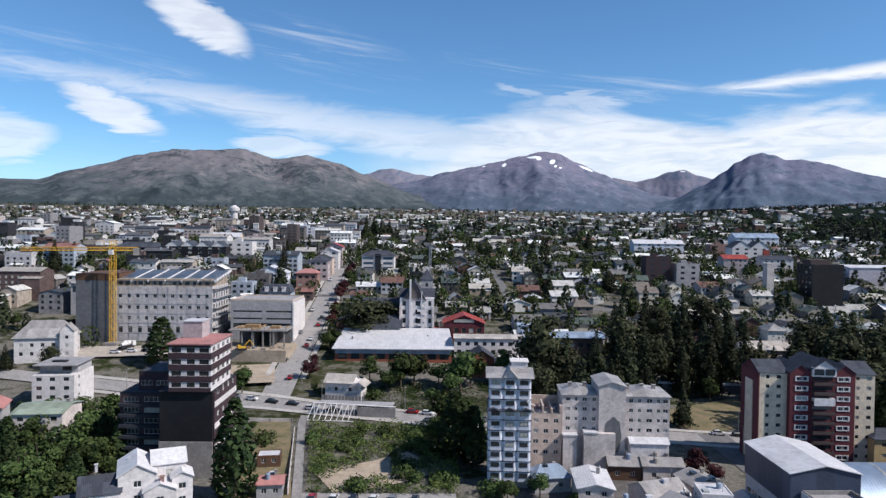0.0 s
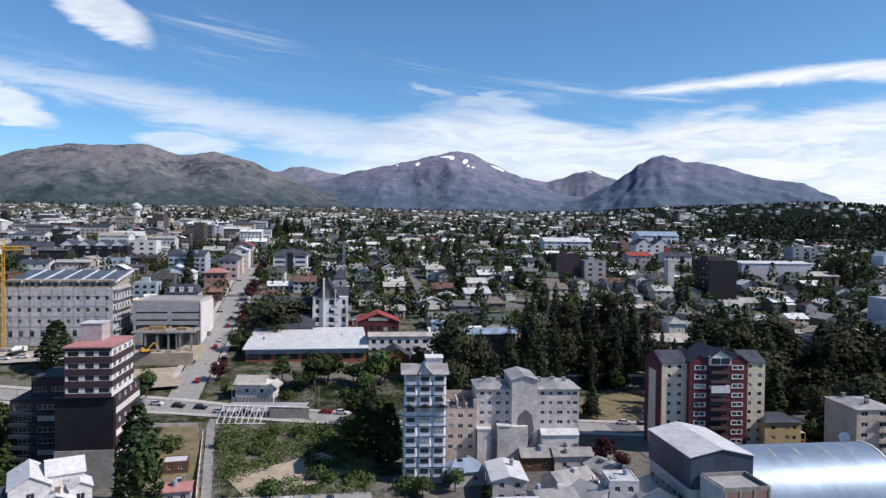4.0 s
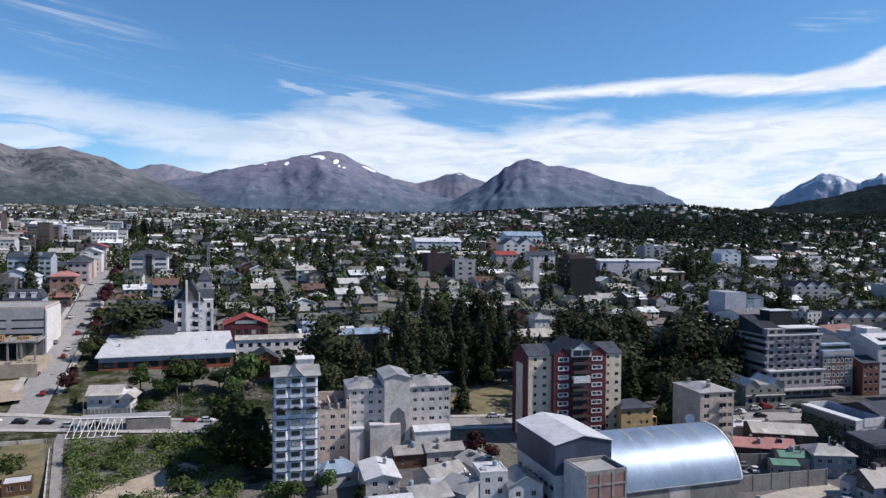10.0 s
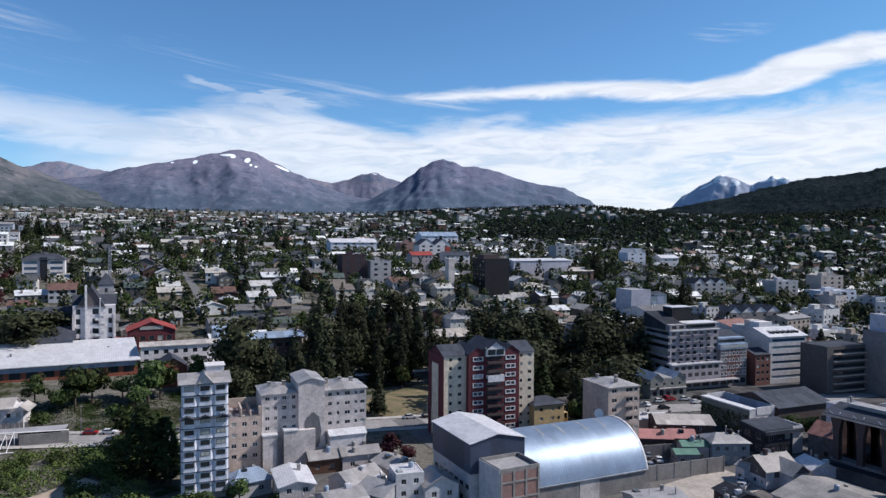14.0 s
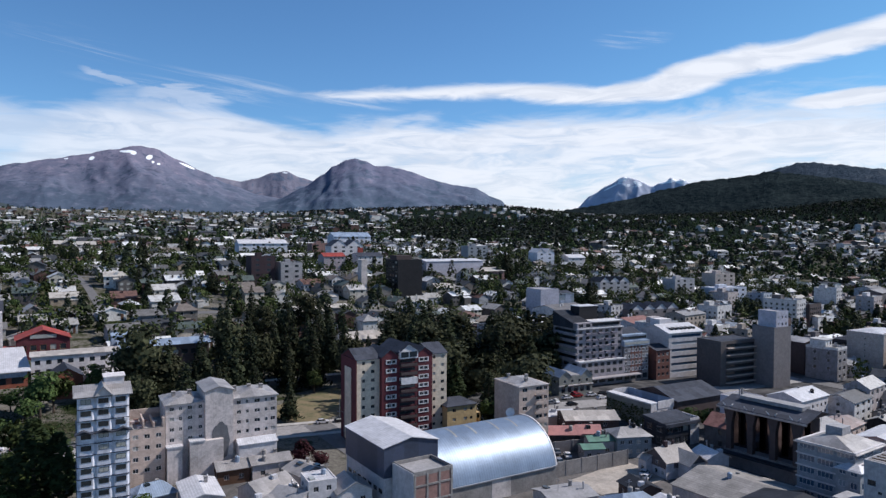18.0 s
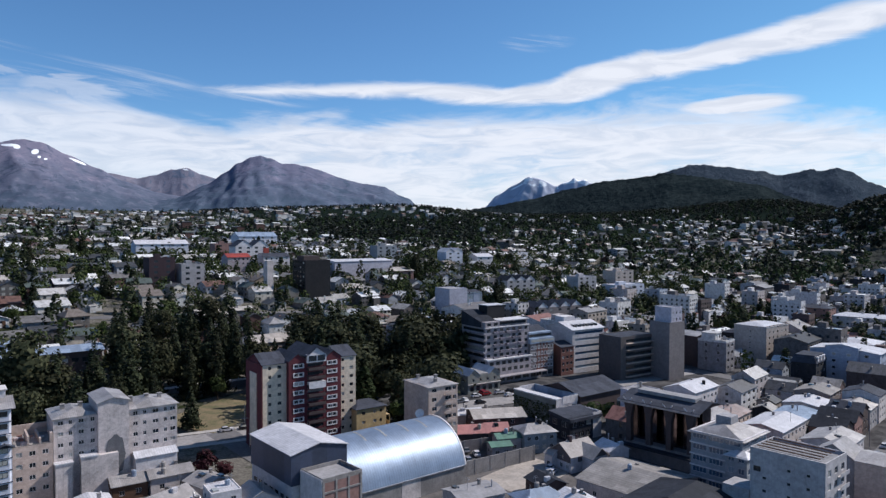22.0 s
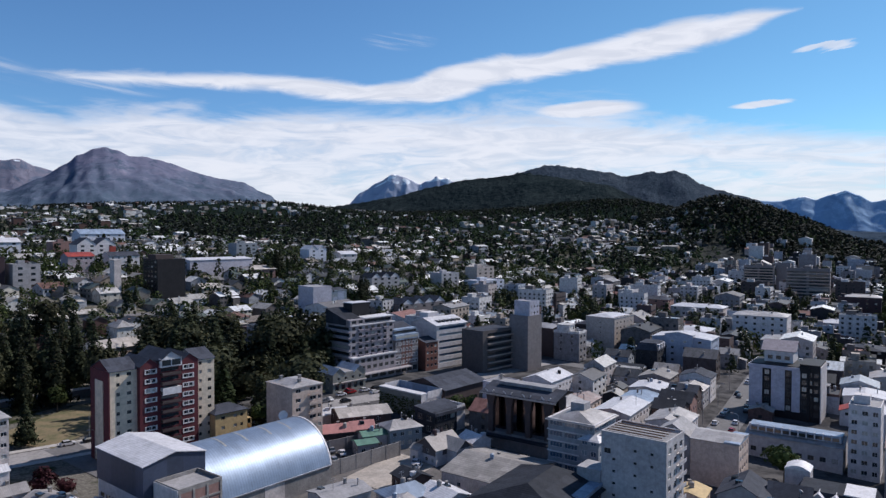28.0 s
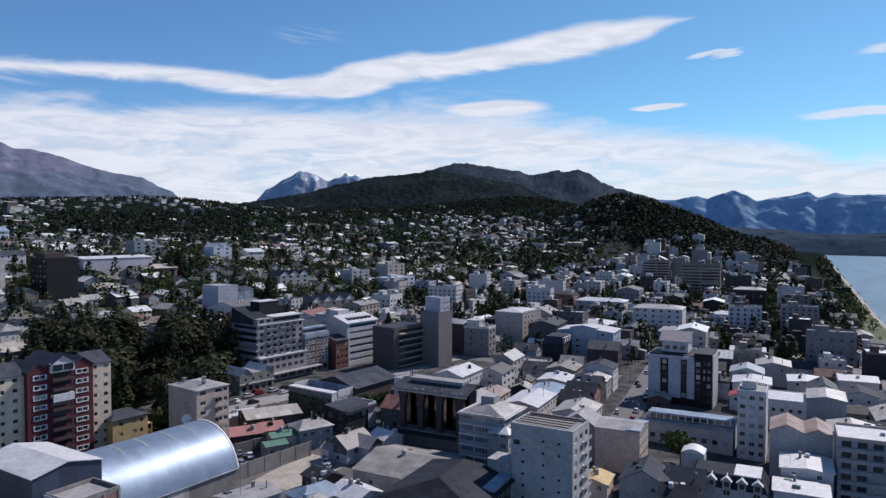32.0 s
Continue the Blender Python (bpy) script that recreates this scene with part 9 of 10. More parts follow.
def near_trees():
    rng = random.Random(77)
    for k, x, y, h, w in (("cypress", -48, 161, 24, 1.25), ("broadleaf", 2, 212, 16, 1.0), ("broadleaf", 6, 205, 15, 1.0), ("cypress", 4, 190, 19, 1.5), ("cypress", 9, 187, 16, 1.6), ("broadleaf", 0, 198, 12, 1.2), ("bush", 13, 167, 4, 1.4), ("broadleaf", 16, 163, 6, 1.2),
                          ("broadleaf", -27, 262, 11, 1.2), ("broadleaf", -15, 256, 15, 1.3), ("broadleaf", -10, 259, 14, 1.2), ("broadleaf", -20, 254, 9, 1.2), ("broadleaf", -1, 262, 9, 1.2), ("broadleaf", 7, 254, 18, 1.1), ("broadleaf", 11, 258, 16, 1.1), ("broadleaf", 3, 250, 11, 1.2), ("broadleaf", 24, 266, 14, 1.2), ("pine", 36, 262, 18, 1.4), ("pine", 44, 258, 17, 1.4), ("fir", 58, 256, 19, 1.1), ("fir", 64, 252, 17, 1.1), ("bush", -3, 248, 4, 1.2), ("bush", -24, 246, 4, 1.2),
                          ("plum", -50, 263, 8, 1.3), ("broadleaf", -48, 297, 11, 1.3), ("plum", -51, 276, 6, 1.3), ("plum", -52, 330, 8, 1.3), ("plum", -53, 342, 8, 1.3), ("plum", -54, 352, 8, 1.3), ("broadleaf", -46, 338, 9, 1.3), ("broadleaf", -44, 326, 8, 1.3), ("plum", -55, 376, 9, 1.3), ("plum", -56, 388, 9, 1.3), ("plum", -58, 436, 9, 1.3), ("broadleaf", -57, 420, 8, 1.2), ("broadleaf", -46, 250, 4, 1.2), ("plum", -73, 380, 7, 1.2), ("plum", -56, 400, 7, 1.2), ("plum", -75, 430, 7, 1.2), ("plum", -76, 452, 7, 1.2), ("plum", -60, 470, 7, 1.2),
                          ("cypress", -110, 272, 19, 2.0), ("broadleaf", -71, 247, 11, 1.1), ("broadleaf", -72, 252, 9, 1.1), ("pine", -35, 312, 18, 1.8), ("pine", -28, 318, 16, 1.7), ("fir", -88, 378, 22, 1.2), ("broadleaf", -57, 210, 4, 1.1), ("bush", -51, 199, 4.5, 1.2), ("broadleaf", 32, 192, 12, 1.0), ("broadleaf", 24, 165, 7, 1.3), ("broadleaf", 39, 199, 14, 1.0),
                          ("plum", 66, 180, 9, 1.3), ("plum", 69, 174, 7, 1.3), ("broadleaf", 31, 158, 5, 1.3), ("broadleaf", 207, 49.6, 12.5, 1.25), ("broadleaf", 190, 152, 9, 1.3), ("broadleaf", 196, 150, 8, 1.3), ("bush", 188, 155, 4, 1.4), ("broadleaf", 136, 190, 9, 1.2), ("lime_tree", 118, 225, 5, 1.3),
                          ("broadleaf", -95, 260, 8, 1.2), ("fir", -165, 262, 10, 1.2), ("pine", -150, 265, 9, 1.2), ("cypress", 132, 205, 17, 1.4), ("fir", 138, 214, 20, 1.2), ("fir", 128, 214, 16, 1.2), ("broadleaf", 250, 232, 15, 1.2), ("broadleaf", 262, 236, 14, 1.3), ("broadleaf", 272, 230, 13, 1.3), ("broadleaf", 244, 240, 15, 1.2), ("broadleaf", 280, 238, 13, 1.2),
                          ("fir", 640, 150, 22, 1.3), ("fir", 600, 158, 20, 1.3), ("fir", 588, 164, 18, 1.3), ("fir", 760, 60, 20, 1.2), ("fir", 700, 44, 18, 1.2), ("fir", 690, 40, 20, 1.2), ("fir", 560, 60, 14, 1.3), ("fir", 572, 62, 15, 1.3), ("broadleaf", 452, 92, 11, 1.3), ("broadleaf", 465, 90, 10, 1.3)):
        tree(k, x, y, h, rng.randrange(60), w)
    # tall firs and pines at the upper edge of the park, and crowns behind the hotels
    old = []
    for i in range(400):
        a, r = rng.uniform(27, 40.5), rng.uniform(278, 352)
        x, y = r * math.sin(radians(a)), r * math.cos(radians(a))
        if len(old) < 24 and is_free(x, y, 2) and road_gap(x, y) > 3 and all((x - q) ** 2 + (y - w) ** 2 > 90 for q, w in old):
            old.append((x, y))
            tree(rng.choice(("fir", "fir", "pine")), x, y, rng.uniform(20, 28), rng.randrange(60), rng.uniform(1.2, 1.5))
    for x, y, h in ((286, 226, 17), (294, 232, 16), (302, 226, 18), (311, 233, 16), (298, 242, 17), (288, 240, 15), (316, 224, 15), (272, 246, 17)):
        tree("broadleaf" if h % 2 else "fir", x, y, h, int(x) % 60, 1.3)
    n = 0
    for i in range(600):
        a, r = rng.uniform(-34, -20.5), rng.uniform(128, 236)
        x, y = r * math.sin(radians(a)), r * math.cos(radians(a))
        if not is_free(x, y, -1.5) or x > -76 + (y - 150) * -0.1 or road_gap(x, y) < 3:
            continue
        if any((x - q) ** 2 + (y - w) ** 2 < 18 for q, w in GROVE):
            continue
        GROVE.append((x, y))
        tree(rng.choice(("broadleaf", "broadleaf", "broadleaf", "cypress")), x, y, rng.uniform(9, 15.5), rng.randrange(60), rng.uniform(0.95, 1.3))
        n += 1
        if n > 58:
            break
    shrubs("undergrowth", -42, 5, 165, 217, 26000, 3.2, "scrub", "dense green undergrowth over a neglected plot", ((-14, 182, 7.5), (-22, 176, 5.0), (-8, 174, 6.0), (-27, 190, 3.0), (-20, 205, 3.0), (-28, 171, 4.5), (-8, 190, 4.0)))
    shrubs("wild_garden", -150, -76, 125, 232, 24000, 2.6, "green", "overgrown green gardens below the apartment houses")
    shrubs("bank_shrubs", -24, 40, 232, 262, 7000, 2.0, "mid", "shrubs on the bank below the long hall")
    for i in range(44):
        x, y = rng.uniform(-40, 4), rng.uniform(166, 215)
        if x < -31 - 0.182 * (y - 164) or (x + 17) ** 2 + (y - 180) ** 2 < 34 or not is_free(x, y, 0):
            continue
        tree("bush", x, y, rng.uniform(1.6, 4.2), rng.randrange(60), rng.uniform(0.9, 1.5))


GROVE = []
near_trees()
street_lamps()

# ---- taller buildings that stand out on the slope ----
def town_block(name, x, y, rot, w, d, h, wall, roof, kind, label, cols=5, gl=None, fr=None, side=3, z=None):
    b = building(name, x, y, rot, label, "building", w=w, d=d, z=z)
    n = max(1, int(h // 2.9))
    far = math.hypot(x, y) > 450
    cols, side = (max(2, int(cols * 0.7)), 0) if far else (cols, min(side, 2))
    rows = storeys(n, h / n, 0.95, 1.45, 0.1)
    block(b, w, d, h, wall, {"f": [opening(even(cols, min(2.4, w / cols * 0.55), w - 0.8), rows, fr or DFRAME, gl or GLASSD)], "l": [opening(even(side, 1.4, d - 1), rows, fr or DFRAME, gl or GLASSD)] if side and x > 60 else [], "r": [opening(even(side, 1.4, d - 1), rows, fr or DFRAME, gl or GLASSD)] if side and x < -60 else []}, sink=7)
    if kind == "flat":
        flat_roof(b, w, d, h, roof, rise=0.8, wall=wall)
        part("stair_house", box((-w * 0.2, -1.5, h, w * 0.05, 2.5, h + 2.7)), wall, b)
        roof_clutter(b, w, d, h, int(x + y))
    elif kind == "hip":
        hip_roof(b, w, d, h, min(w, d) * 0.2, roof, over=0.7)
    elif kind == "gables":
        k = max(2, int(w / 9))
        for i in range(k):
            gable_roof(b, w / k, d, h, w / k * 0.36, roof, FRAME, "y", -w / 2 + w / k * (i + 0.5), 0, 0.3)
    else:
        gable_roof(b, w, d, h, (d if kind == "x" else w) * 0.2, roof, wall, kind, over=0.6)
    return b


def mid_blocks():
    town_block("dark_flats", 135, 441, -2, 15, 14, 16.5, DARKBRICK, SLATE, "flat", "dark plum apartment block with broad windows", 4)
    town_block("grey_flats", 152, 436, -2, 14, 13, 13.5, GREY, SLATE, "flat", "grey apartment block beside a darker one", 4)
    town_block("white_hall", 186, 606, -2, 42, 16, 12.5, BLUEWHITE, PALE, "x", "long bluish white building on the slope", 8)
    town_block("blue_roof_warehouse", 312, 700, -3, 42, 22, 13.5, BLUEWHITE, BLUEROOF, "x", "pale blue warehouse with a low metal roof", 7)
    b = town_block("striped_apartments", 221, 505, -3, 26, 14, 18.0, WHITE, SLATE, "gables", "white apartment house with blue gables and a red end", 6)
    part("red_end", box((8.4, -7.12, 6, 12.95, -7.02, 16.5)), REDROOF, b, "red painted end bay")
    town_block("brown_flats", 226, 570, -3, 17, 14, 14.5, BRICKPINK, SLATE, "flat", "pinkish brown apartment block", 4)
    town_block("beige_school", -292, 972, 2, 92, 18, 13.0, BEIGE2, PALEWARM, "flat", "long beige school building under the mountain", 14)
    town_block("black_hotel", -165, 470, 3, 40, 16, 14.5, BLACK, SLATE, "gables", "black timber hotel with white gables", 9, GLASS, FRAME)
    town_block("white_hotel_block", -140, 483, 3, 18, 14, 16.5, WHITE, SLATE, "flat", "bright white hotel with arched balconies", 5)
    town_block("long_blue_white_building", -138, 706, 2, 46, 16, 14.5, BLUEWHITE, PALE, "flat", "long pale blue and white building", 9)
    town_block("street_house", -77.5, 500, 2, 12, 16, 13.5, PINKISH, REDROOF, "y", "pink street house with a red gable roof", 3)
    town_block("street_house", -77, 478, 2, 12, 14, 12.0, WHITE, PALE, "y", "white street house with a pale gable roof", 3)
    town_block("street_house", -76, 448, 2, 11, 13, 11.0, BEIGE, SHEET, "y", "beige street house with a grey gable roof", 3)
    town_block("street_house", -75, 425, 2, 11, 12, 11.5, PINKISH, SLATE, "hip", "rosy street house with a slate hipped roof", 3)
    town_block("brick_house", -78, 404, 2, 12, 11, 8.5, BRICKPINK, PINKROOF, "hip", "orange brick house at the street corner", 3)
    town_block("chalet", -97, 395, 3, 19, 13, 10.0, BLUEWHITE, PALE, "y", "white chalet with a broad pale gable roof", 4, GLASSBLUE)
    town_block("pink_block", -150, 560, 2, 12, 12, 15, PINKISH, PALE, "flat", "pink apartment block among white hotels", 3)
    town_block("cream_hotel", -172, 556, 3, 22, 16, 15, CREAM, PALE, "x", "cream hotel with broad gables", 5)
    town_block("dark_roof_hall", -225, 520, 2, 34, 18, 9, GREYBROWN, SLATE, "hip", "low hall with a dark hipped roof", 7)
    for q in MORE_BLOCKS:
        town_block(*q)
    m = thing("radio_mast", -6, 334, 10, "thin grey lattice radio mast behind the church", "mast")
    part("mast", lattice(0.9, 40.0, 20), STEEL, m)
    for x, y, h in ((-88, 800, 26), (-80, 806, 24), (-70, 801, 25), (-62, 806, 22), (-96, 420, 20), (-240, 430, 20), (-256, 436, 22), (-232, 438, 19), (330, 440, 24), (338, 446, 22), (322, 338, 24), (330, 342, 22), (318, 350, 20), (120, 610, 20), (128, 614, 22), (84, 566, 19), (70, 470, 17), (98, 414, 17), (60, 420, 14), (100, 365, 14)):
        tree("fir", x, y, h, int(x * 3) % 60, 1.2)


MORE_BLOCKS = [
    ("grey_flats", 356, 522, -5, 20, 14, 16.0, PALEGREY, SLATE, "flat", "pale grey apartment slab on the slope", 5),
    ("white_flats", 402, 483, -5, 18, 14, 14.0, BLUEWHITE, PALE, "gables", "white and blue apartment house with gables", 4),
    ("white_flats", 433, 476, -5, 18, 13, 11.0, WHITE, PALE, "x", "white house with a broad pale roof", 4),
    ("gabled_dark_house", 378, 376, -6, 27, 14, 12.5, GREY, DARKG, "gables", "large grey house under dark steep gables", 6),
    ("white_terrace_house", 448, 370, -7, 20, 14, 14.5, WHITE2, PALE, "flat", "white terraced apartment house", 5),
    ("brown_gabled_house", 342, 306, -6, 38, 14, 11.0, GREYBROWN, SLATE, "gables", "long brown house with several gables among trees", 8),
    ("white_office", 466, 342, -7, 33, 14, 13.5, BLUEWHITE, PALE, "flat", "white office building with a dark window band", 8),
    ("cream_flats", 505, 376, -7, 22, 15, 17.0, BEIGE2, PALE, "flat", "cream apartment block with a blank side", 5, None, None, 0),
    ("pale_roof_house", 310, 436, -5, 22, 13, 8.0, BRICKPINK, PALEWARM, "hip", "reddish house with a bright hipped roof", 5),
]
mid_blocks()

# ---- houses, woods and gardens between the landmarks ----
HOUSE_WALLS = [(0.50, 0.485, 0.48), (0.234, 0.213, 0.20), (0.58, 0.565, 0.56), (0.135, 0.125, 0.122), (0.328, 0.268, 0.21), (0.072, 0.050, 0.044), (0.26, 0.275, 0.315), (0.50, 0.46, 0.41), (0.095, 0.055, 0.050), (0.42, 0.425, 0.46), (0.10, 0.092, 0.096), (0.63, 0.62, 0.62)]
HOUSE_ROOFS = [(0.46, 0.45, 0.46), (0.075, 0.078, 0.090), (0.32, 0.305, 0.30), (0.62, 0.61, 0.62), (0.045, 0.048, 0.056), (0.42, 0.385, 0.36), (0.15, 0.143, 0.147), (0.15, 0.085, 0.072), (0.56, 0.56, 0.59), (0.10, 0.096, 0.10), (0.45, 0.43, 0.43), (0.085, 0.105, 0.10), (0.70, 0.69, 0.70), (0.17, 0.143, 0.13), (0.28, 0.27, 0.28), (0.055, 0.058, 0.068)]
HWALL = island_mat("house_wall_paint", HOUSE_WALLS, by_object=True)
HROOF = island_mat("house_roof_sheets", HOUSE_ROOFS, rough=0.6, by_object=True)
FWALL = island_mat("far_house_walls", HOUSE_WALLS)
FROOF = island_mat("far_house_roofs", HOUSE_ROOFS, rough=0.65)
TWALLS = [(0.47, 0.455, 0.48), (0.235, 0.225, 0.245), (0.55, 0.53, 0.54), (0.135, 0.122, 0.125), (0.36, 0.305, 0.268), (0.34, 0.375, 0.45), (0.082, 0.064, 0.066), (0.42, 0.37, 0.37), (0.030, 0.031, 0.038), (0.52, 0.505, 0.53), (0.11, 0.075, 0.074), (0.60, 0.58, 0.59)]
TROOFS = [(0.44, 0.42, 0.42), (0.25, 0.24, 0.25), (0.065, 0.068, 0.082), (0.33, 0.30, 0.285), (0.038, 0.040, 0.050), (0.66, 0.66, 0.67), (0.15, 0.14, 0.145), (0.24, 0.12, 0.105), (0.34, 0.37, 0.42), (0.10, 0.098, 0.108), (0.055, 0.058, 0.070), (0.56, 0.54, 0.53), (0.36, 0.34, 0.33), (0.72, 0.72, 0.73)]
TWALL = island_mat("town_wall_paint", TWALLS, by_object=True)
TROOF = island_mat("town_roof_sheets", TROOFS, rough=0.6, by_object=True)
FTWALL = island_mat("far_town_walls", TWALLS)
FTROOF = island_mat("far_town_roofs", TROOFS, rough=0.65)


def in_park(x, y):
    a, r = math.degrees(math.atan2(x, y)), math.hypot(x, y)
    lawn = (x - 92) ** 2 + (y - 236) ** 2 < 400
    return ((13 < a < 42.5 and 234 < r < 348 - 0.9 * (a - 13)) or (7.5 < a <= 13 and 238 < r < 278)) and not lawn


def house_kind(i):
    """One small house with all its parts; copies of it stand all over the slope."""
    rng = random.Random(40 + i)
    w, d, h = rng.uniform(8, 12.5), rng.uniform(7, 10.5), rng.choice((2.9, 3.2, 5.4, 5.8))
    ob = thing("house", 0, 0, 0, "family house with a pitched metal roof among garden trees", "house", "houses on the slope", z=0)
    pitch = (w if i % 2 else d) * rng.uniform(0.17, 0.30)
    rows = storeys(max(1, int(h // 2.8)), 2.8, 1.0, 1.25, 0.1)
    block(ob, w, d, h, HWALL, {"f": [opening(even(2, 1.4, w - 1), rows, DFRAME if i % 3 == 0 else FRAME, GLASSD)]}, sink=5, joined=True, peak=None if i % 4 == 3 else ("y" if i % 2 else "x", pitch))
    if i % 4 == 3:
        hip_roof(ob, w, d, h, min(w, d) * 0.26, HROOF, over=0.5)
    else:
        gable_roof(ob, w, d, h, pitch, HROOF, None, "y" if i % 2 else "x", over=0.5)
    part("door", box((w * 0.5 - 2.0, -d / 2 - 0.05, -1, w * 0.5 - 1.0, -d / 2 + 0.05, 2.1)), WOODM, ob)
    bits_on_roof(ob, [(w * 0.2, d * 0.15)], h + 1.0, BRICKPINK if i % 2 else STEEL, (0.6, 0.6, 1.2))
    if i % 3 == 1:
        block(ob, w * 0.5, 3.4, 2.5, HWALL, {}, -w * 0.2, -d / 2 - 1.7, name="porch", sink=5)
        part("porch_roof", box((-w * 0.47, -d / 2 - 3.7, 2.5, w * 0.09, -d / 2, 2.7)), HROOF, ob)
    return ob


# width, depth, height, roof, window columns to the street, to the side, label
TOWN_KINDS = [
    (11, 19, 20.0, "flat", 2, 2, "tall narrow apartment block with blank side walls"),
    (16, 13, 17.0, "flat", 3, 0, "five-storey apartment block with a roof terrace"),
    (22, 16, 14.0, "hip", 4, 3, "broad white hotel with a low hipped roof"),
    (13, 12, 11.5, "mansard", 3, 2, "town house with a dark mansard storey"),
    (20, 24, 5.2, "shed", 3, 0, "low shop hall with a broad pale sheet roof"),
    (10, 17, 8.6, "gable_y", 2, 0, "narrow town house with a steep gable to the street"),
    (17, 11, 8.8, "gable_x", 3, 1, "three-storey town house with a metal roof"),
    (9, 11, 6.0, "gable_y", 2, 1, "small old house squeezed between taller blocks"),
    (14, 9, 5.8, "flat", 3, 0, "low flat-roofed shop with roof clutter"),
    (8, 8, 4.2, "gable_x", 1, 1, "small house with a rusty sheet roof"),
    (12, 14, 11.6, "step", 2, 2, "stepped white building with terraces"),
    (15, 20, 7.0, "saw", 2, 0, "workshop with two parallel sheet roofs"),
]


def town_kind(i):
    w, d, h, top, nf, ns, lab = TOWN_KINDS[i]
    ob = thing("town_house", 0, 0, 0, lab, "building", "buildings of the centre", z=0)
    n = max(1, int(h // 2.85))
    fr = DFRAME if i % 2 else FRAME
    rows = storeys(n, 2.85, 1.0, 1.3, 0.1)
    rows = rows if n < 5 else rows[1:]
    faces = {"f": [opening(even(nf, min(2.6, w / nf * 0.42), w - 1), rows, fr, GLASSD)], "l": [opening(even(ns, 1.3, d - 2), rows[-3:], fr, GLASSD)] if ns else []}
    pk = {"gable_x": ("x", d * 0.2), "gable_y": ("y", w * 0.28), "shed": ("y", w * 0.1)}.get(top)
    block(ob, w, d, h, TWALL, faces, sink=6, joined=True, peak=pk)
    if top in ("flat", "step"):
        flat_roof(ob, w, d, h, TROOF, rise=0.9, wall=TWALL)
        part("stair_house", box((-w * 0.2, 0, h, w * 0.15, 3.6, h + 2.6), (-w * 0.2 - 0.2, -0.2, h + 2.6, w * 0.15 + 0.2, 3.8, h + 2.8)), TWALL, ob)
        bm = bmesh.new()
        tube(bm, (w * 0.3, -d * 0.2, h), (w * 0.3, -d * 0.2, h + 1.9), 0.7, 0.7, 10)
        part("water_tank", bm, STEEL if i else CONC, ob)
    if top == "step":
        block(ob, w * 0.7, d * 0.5, 3.0, TWALL, {"f": [opening(even(2, 1.8, w * 0.65), [(0.9, 1.5)], fr, GLASSD)]}, w * 0.1, d * 0.2, h, name="top_storey", joined=True)
        part("top_roof", box((-w * 0.28, -d * 0.08, h + 3, w * 0.48, d * 0.48, h + 3.25)), TROOF, ob)
    if top == "hip":
        hip_roof(ob, w, d, h, 2.2, TROOF, over=0.5)
    if top == "mansard":
        bm = bmesh.new()
        lo = [bm.verts.new((x * (w / 2 + 0.3), y * (d / 2 + 0.3), h)) for x, y in ((-1, -1), (1, -1), (1, 1), (-1, 1))]
        hi = [bm.verts.new((x * (w / 2 - 1.3), y * (d / 2 - 1.3), h + 3.2)) for x, y in ((-1, -1), (1, -1), (1, 1), (-1, 1))]
        for k in range(4):
            bm.faces.new((lo[k], lo[(k + 1) % 4], hi[(k + 1) % 4], hi[k]))
        bm.faces.new(hi)
        part("roof", bm, SLATE, ob, "dark slate mansard roof")
        for x in (-3.6, 0, 3.6):
            part("dormer", box((x - 0.8, -d / 2 - 0.1, h + 0.5, x + 0.8, -d / 2 + 2.0, h + 2.4), (x - 1.0, -d / 2 - 0.3, h + 2.4, x + 1.0, -d / 2 + 2.0, h + 2.6)), FRAME, ob)
    if top in ("gable_x", "gable_y", "shed"):
        gable_roof(ob, w, d, h, pk[1], TROOF, None, pk[0], over=0.35)
    if top == "saw":
        for x in (-w / 4, w / 4):
            gable_roof(ob, w / 2, d, h, 1.7, TROOF, TWALL, "y", x, 0, 0.15)
    if top in ("gable_x", "gable_y", "hip", "shed", "saw"):
        bits_on_roof(ob, [(w * 0.22, d * 0.2), (-w * 0.3, -d * 0.1)][: 1 + i % 2], h + 0.9, CONC if i % 2 else STEEL, (0.8, 0.8, 1.3), "chimney" if i % 2 else "vent")
    return ob


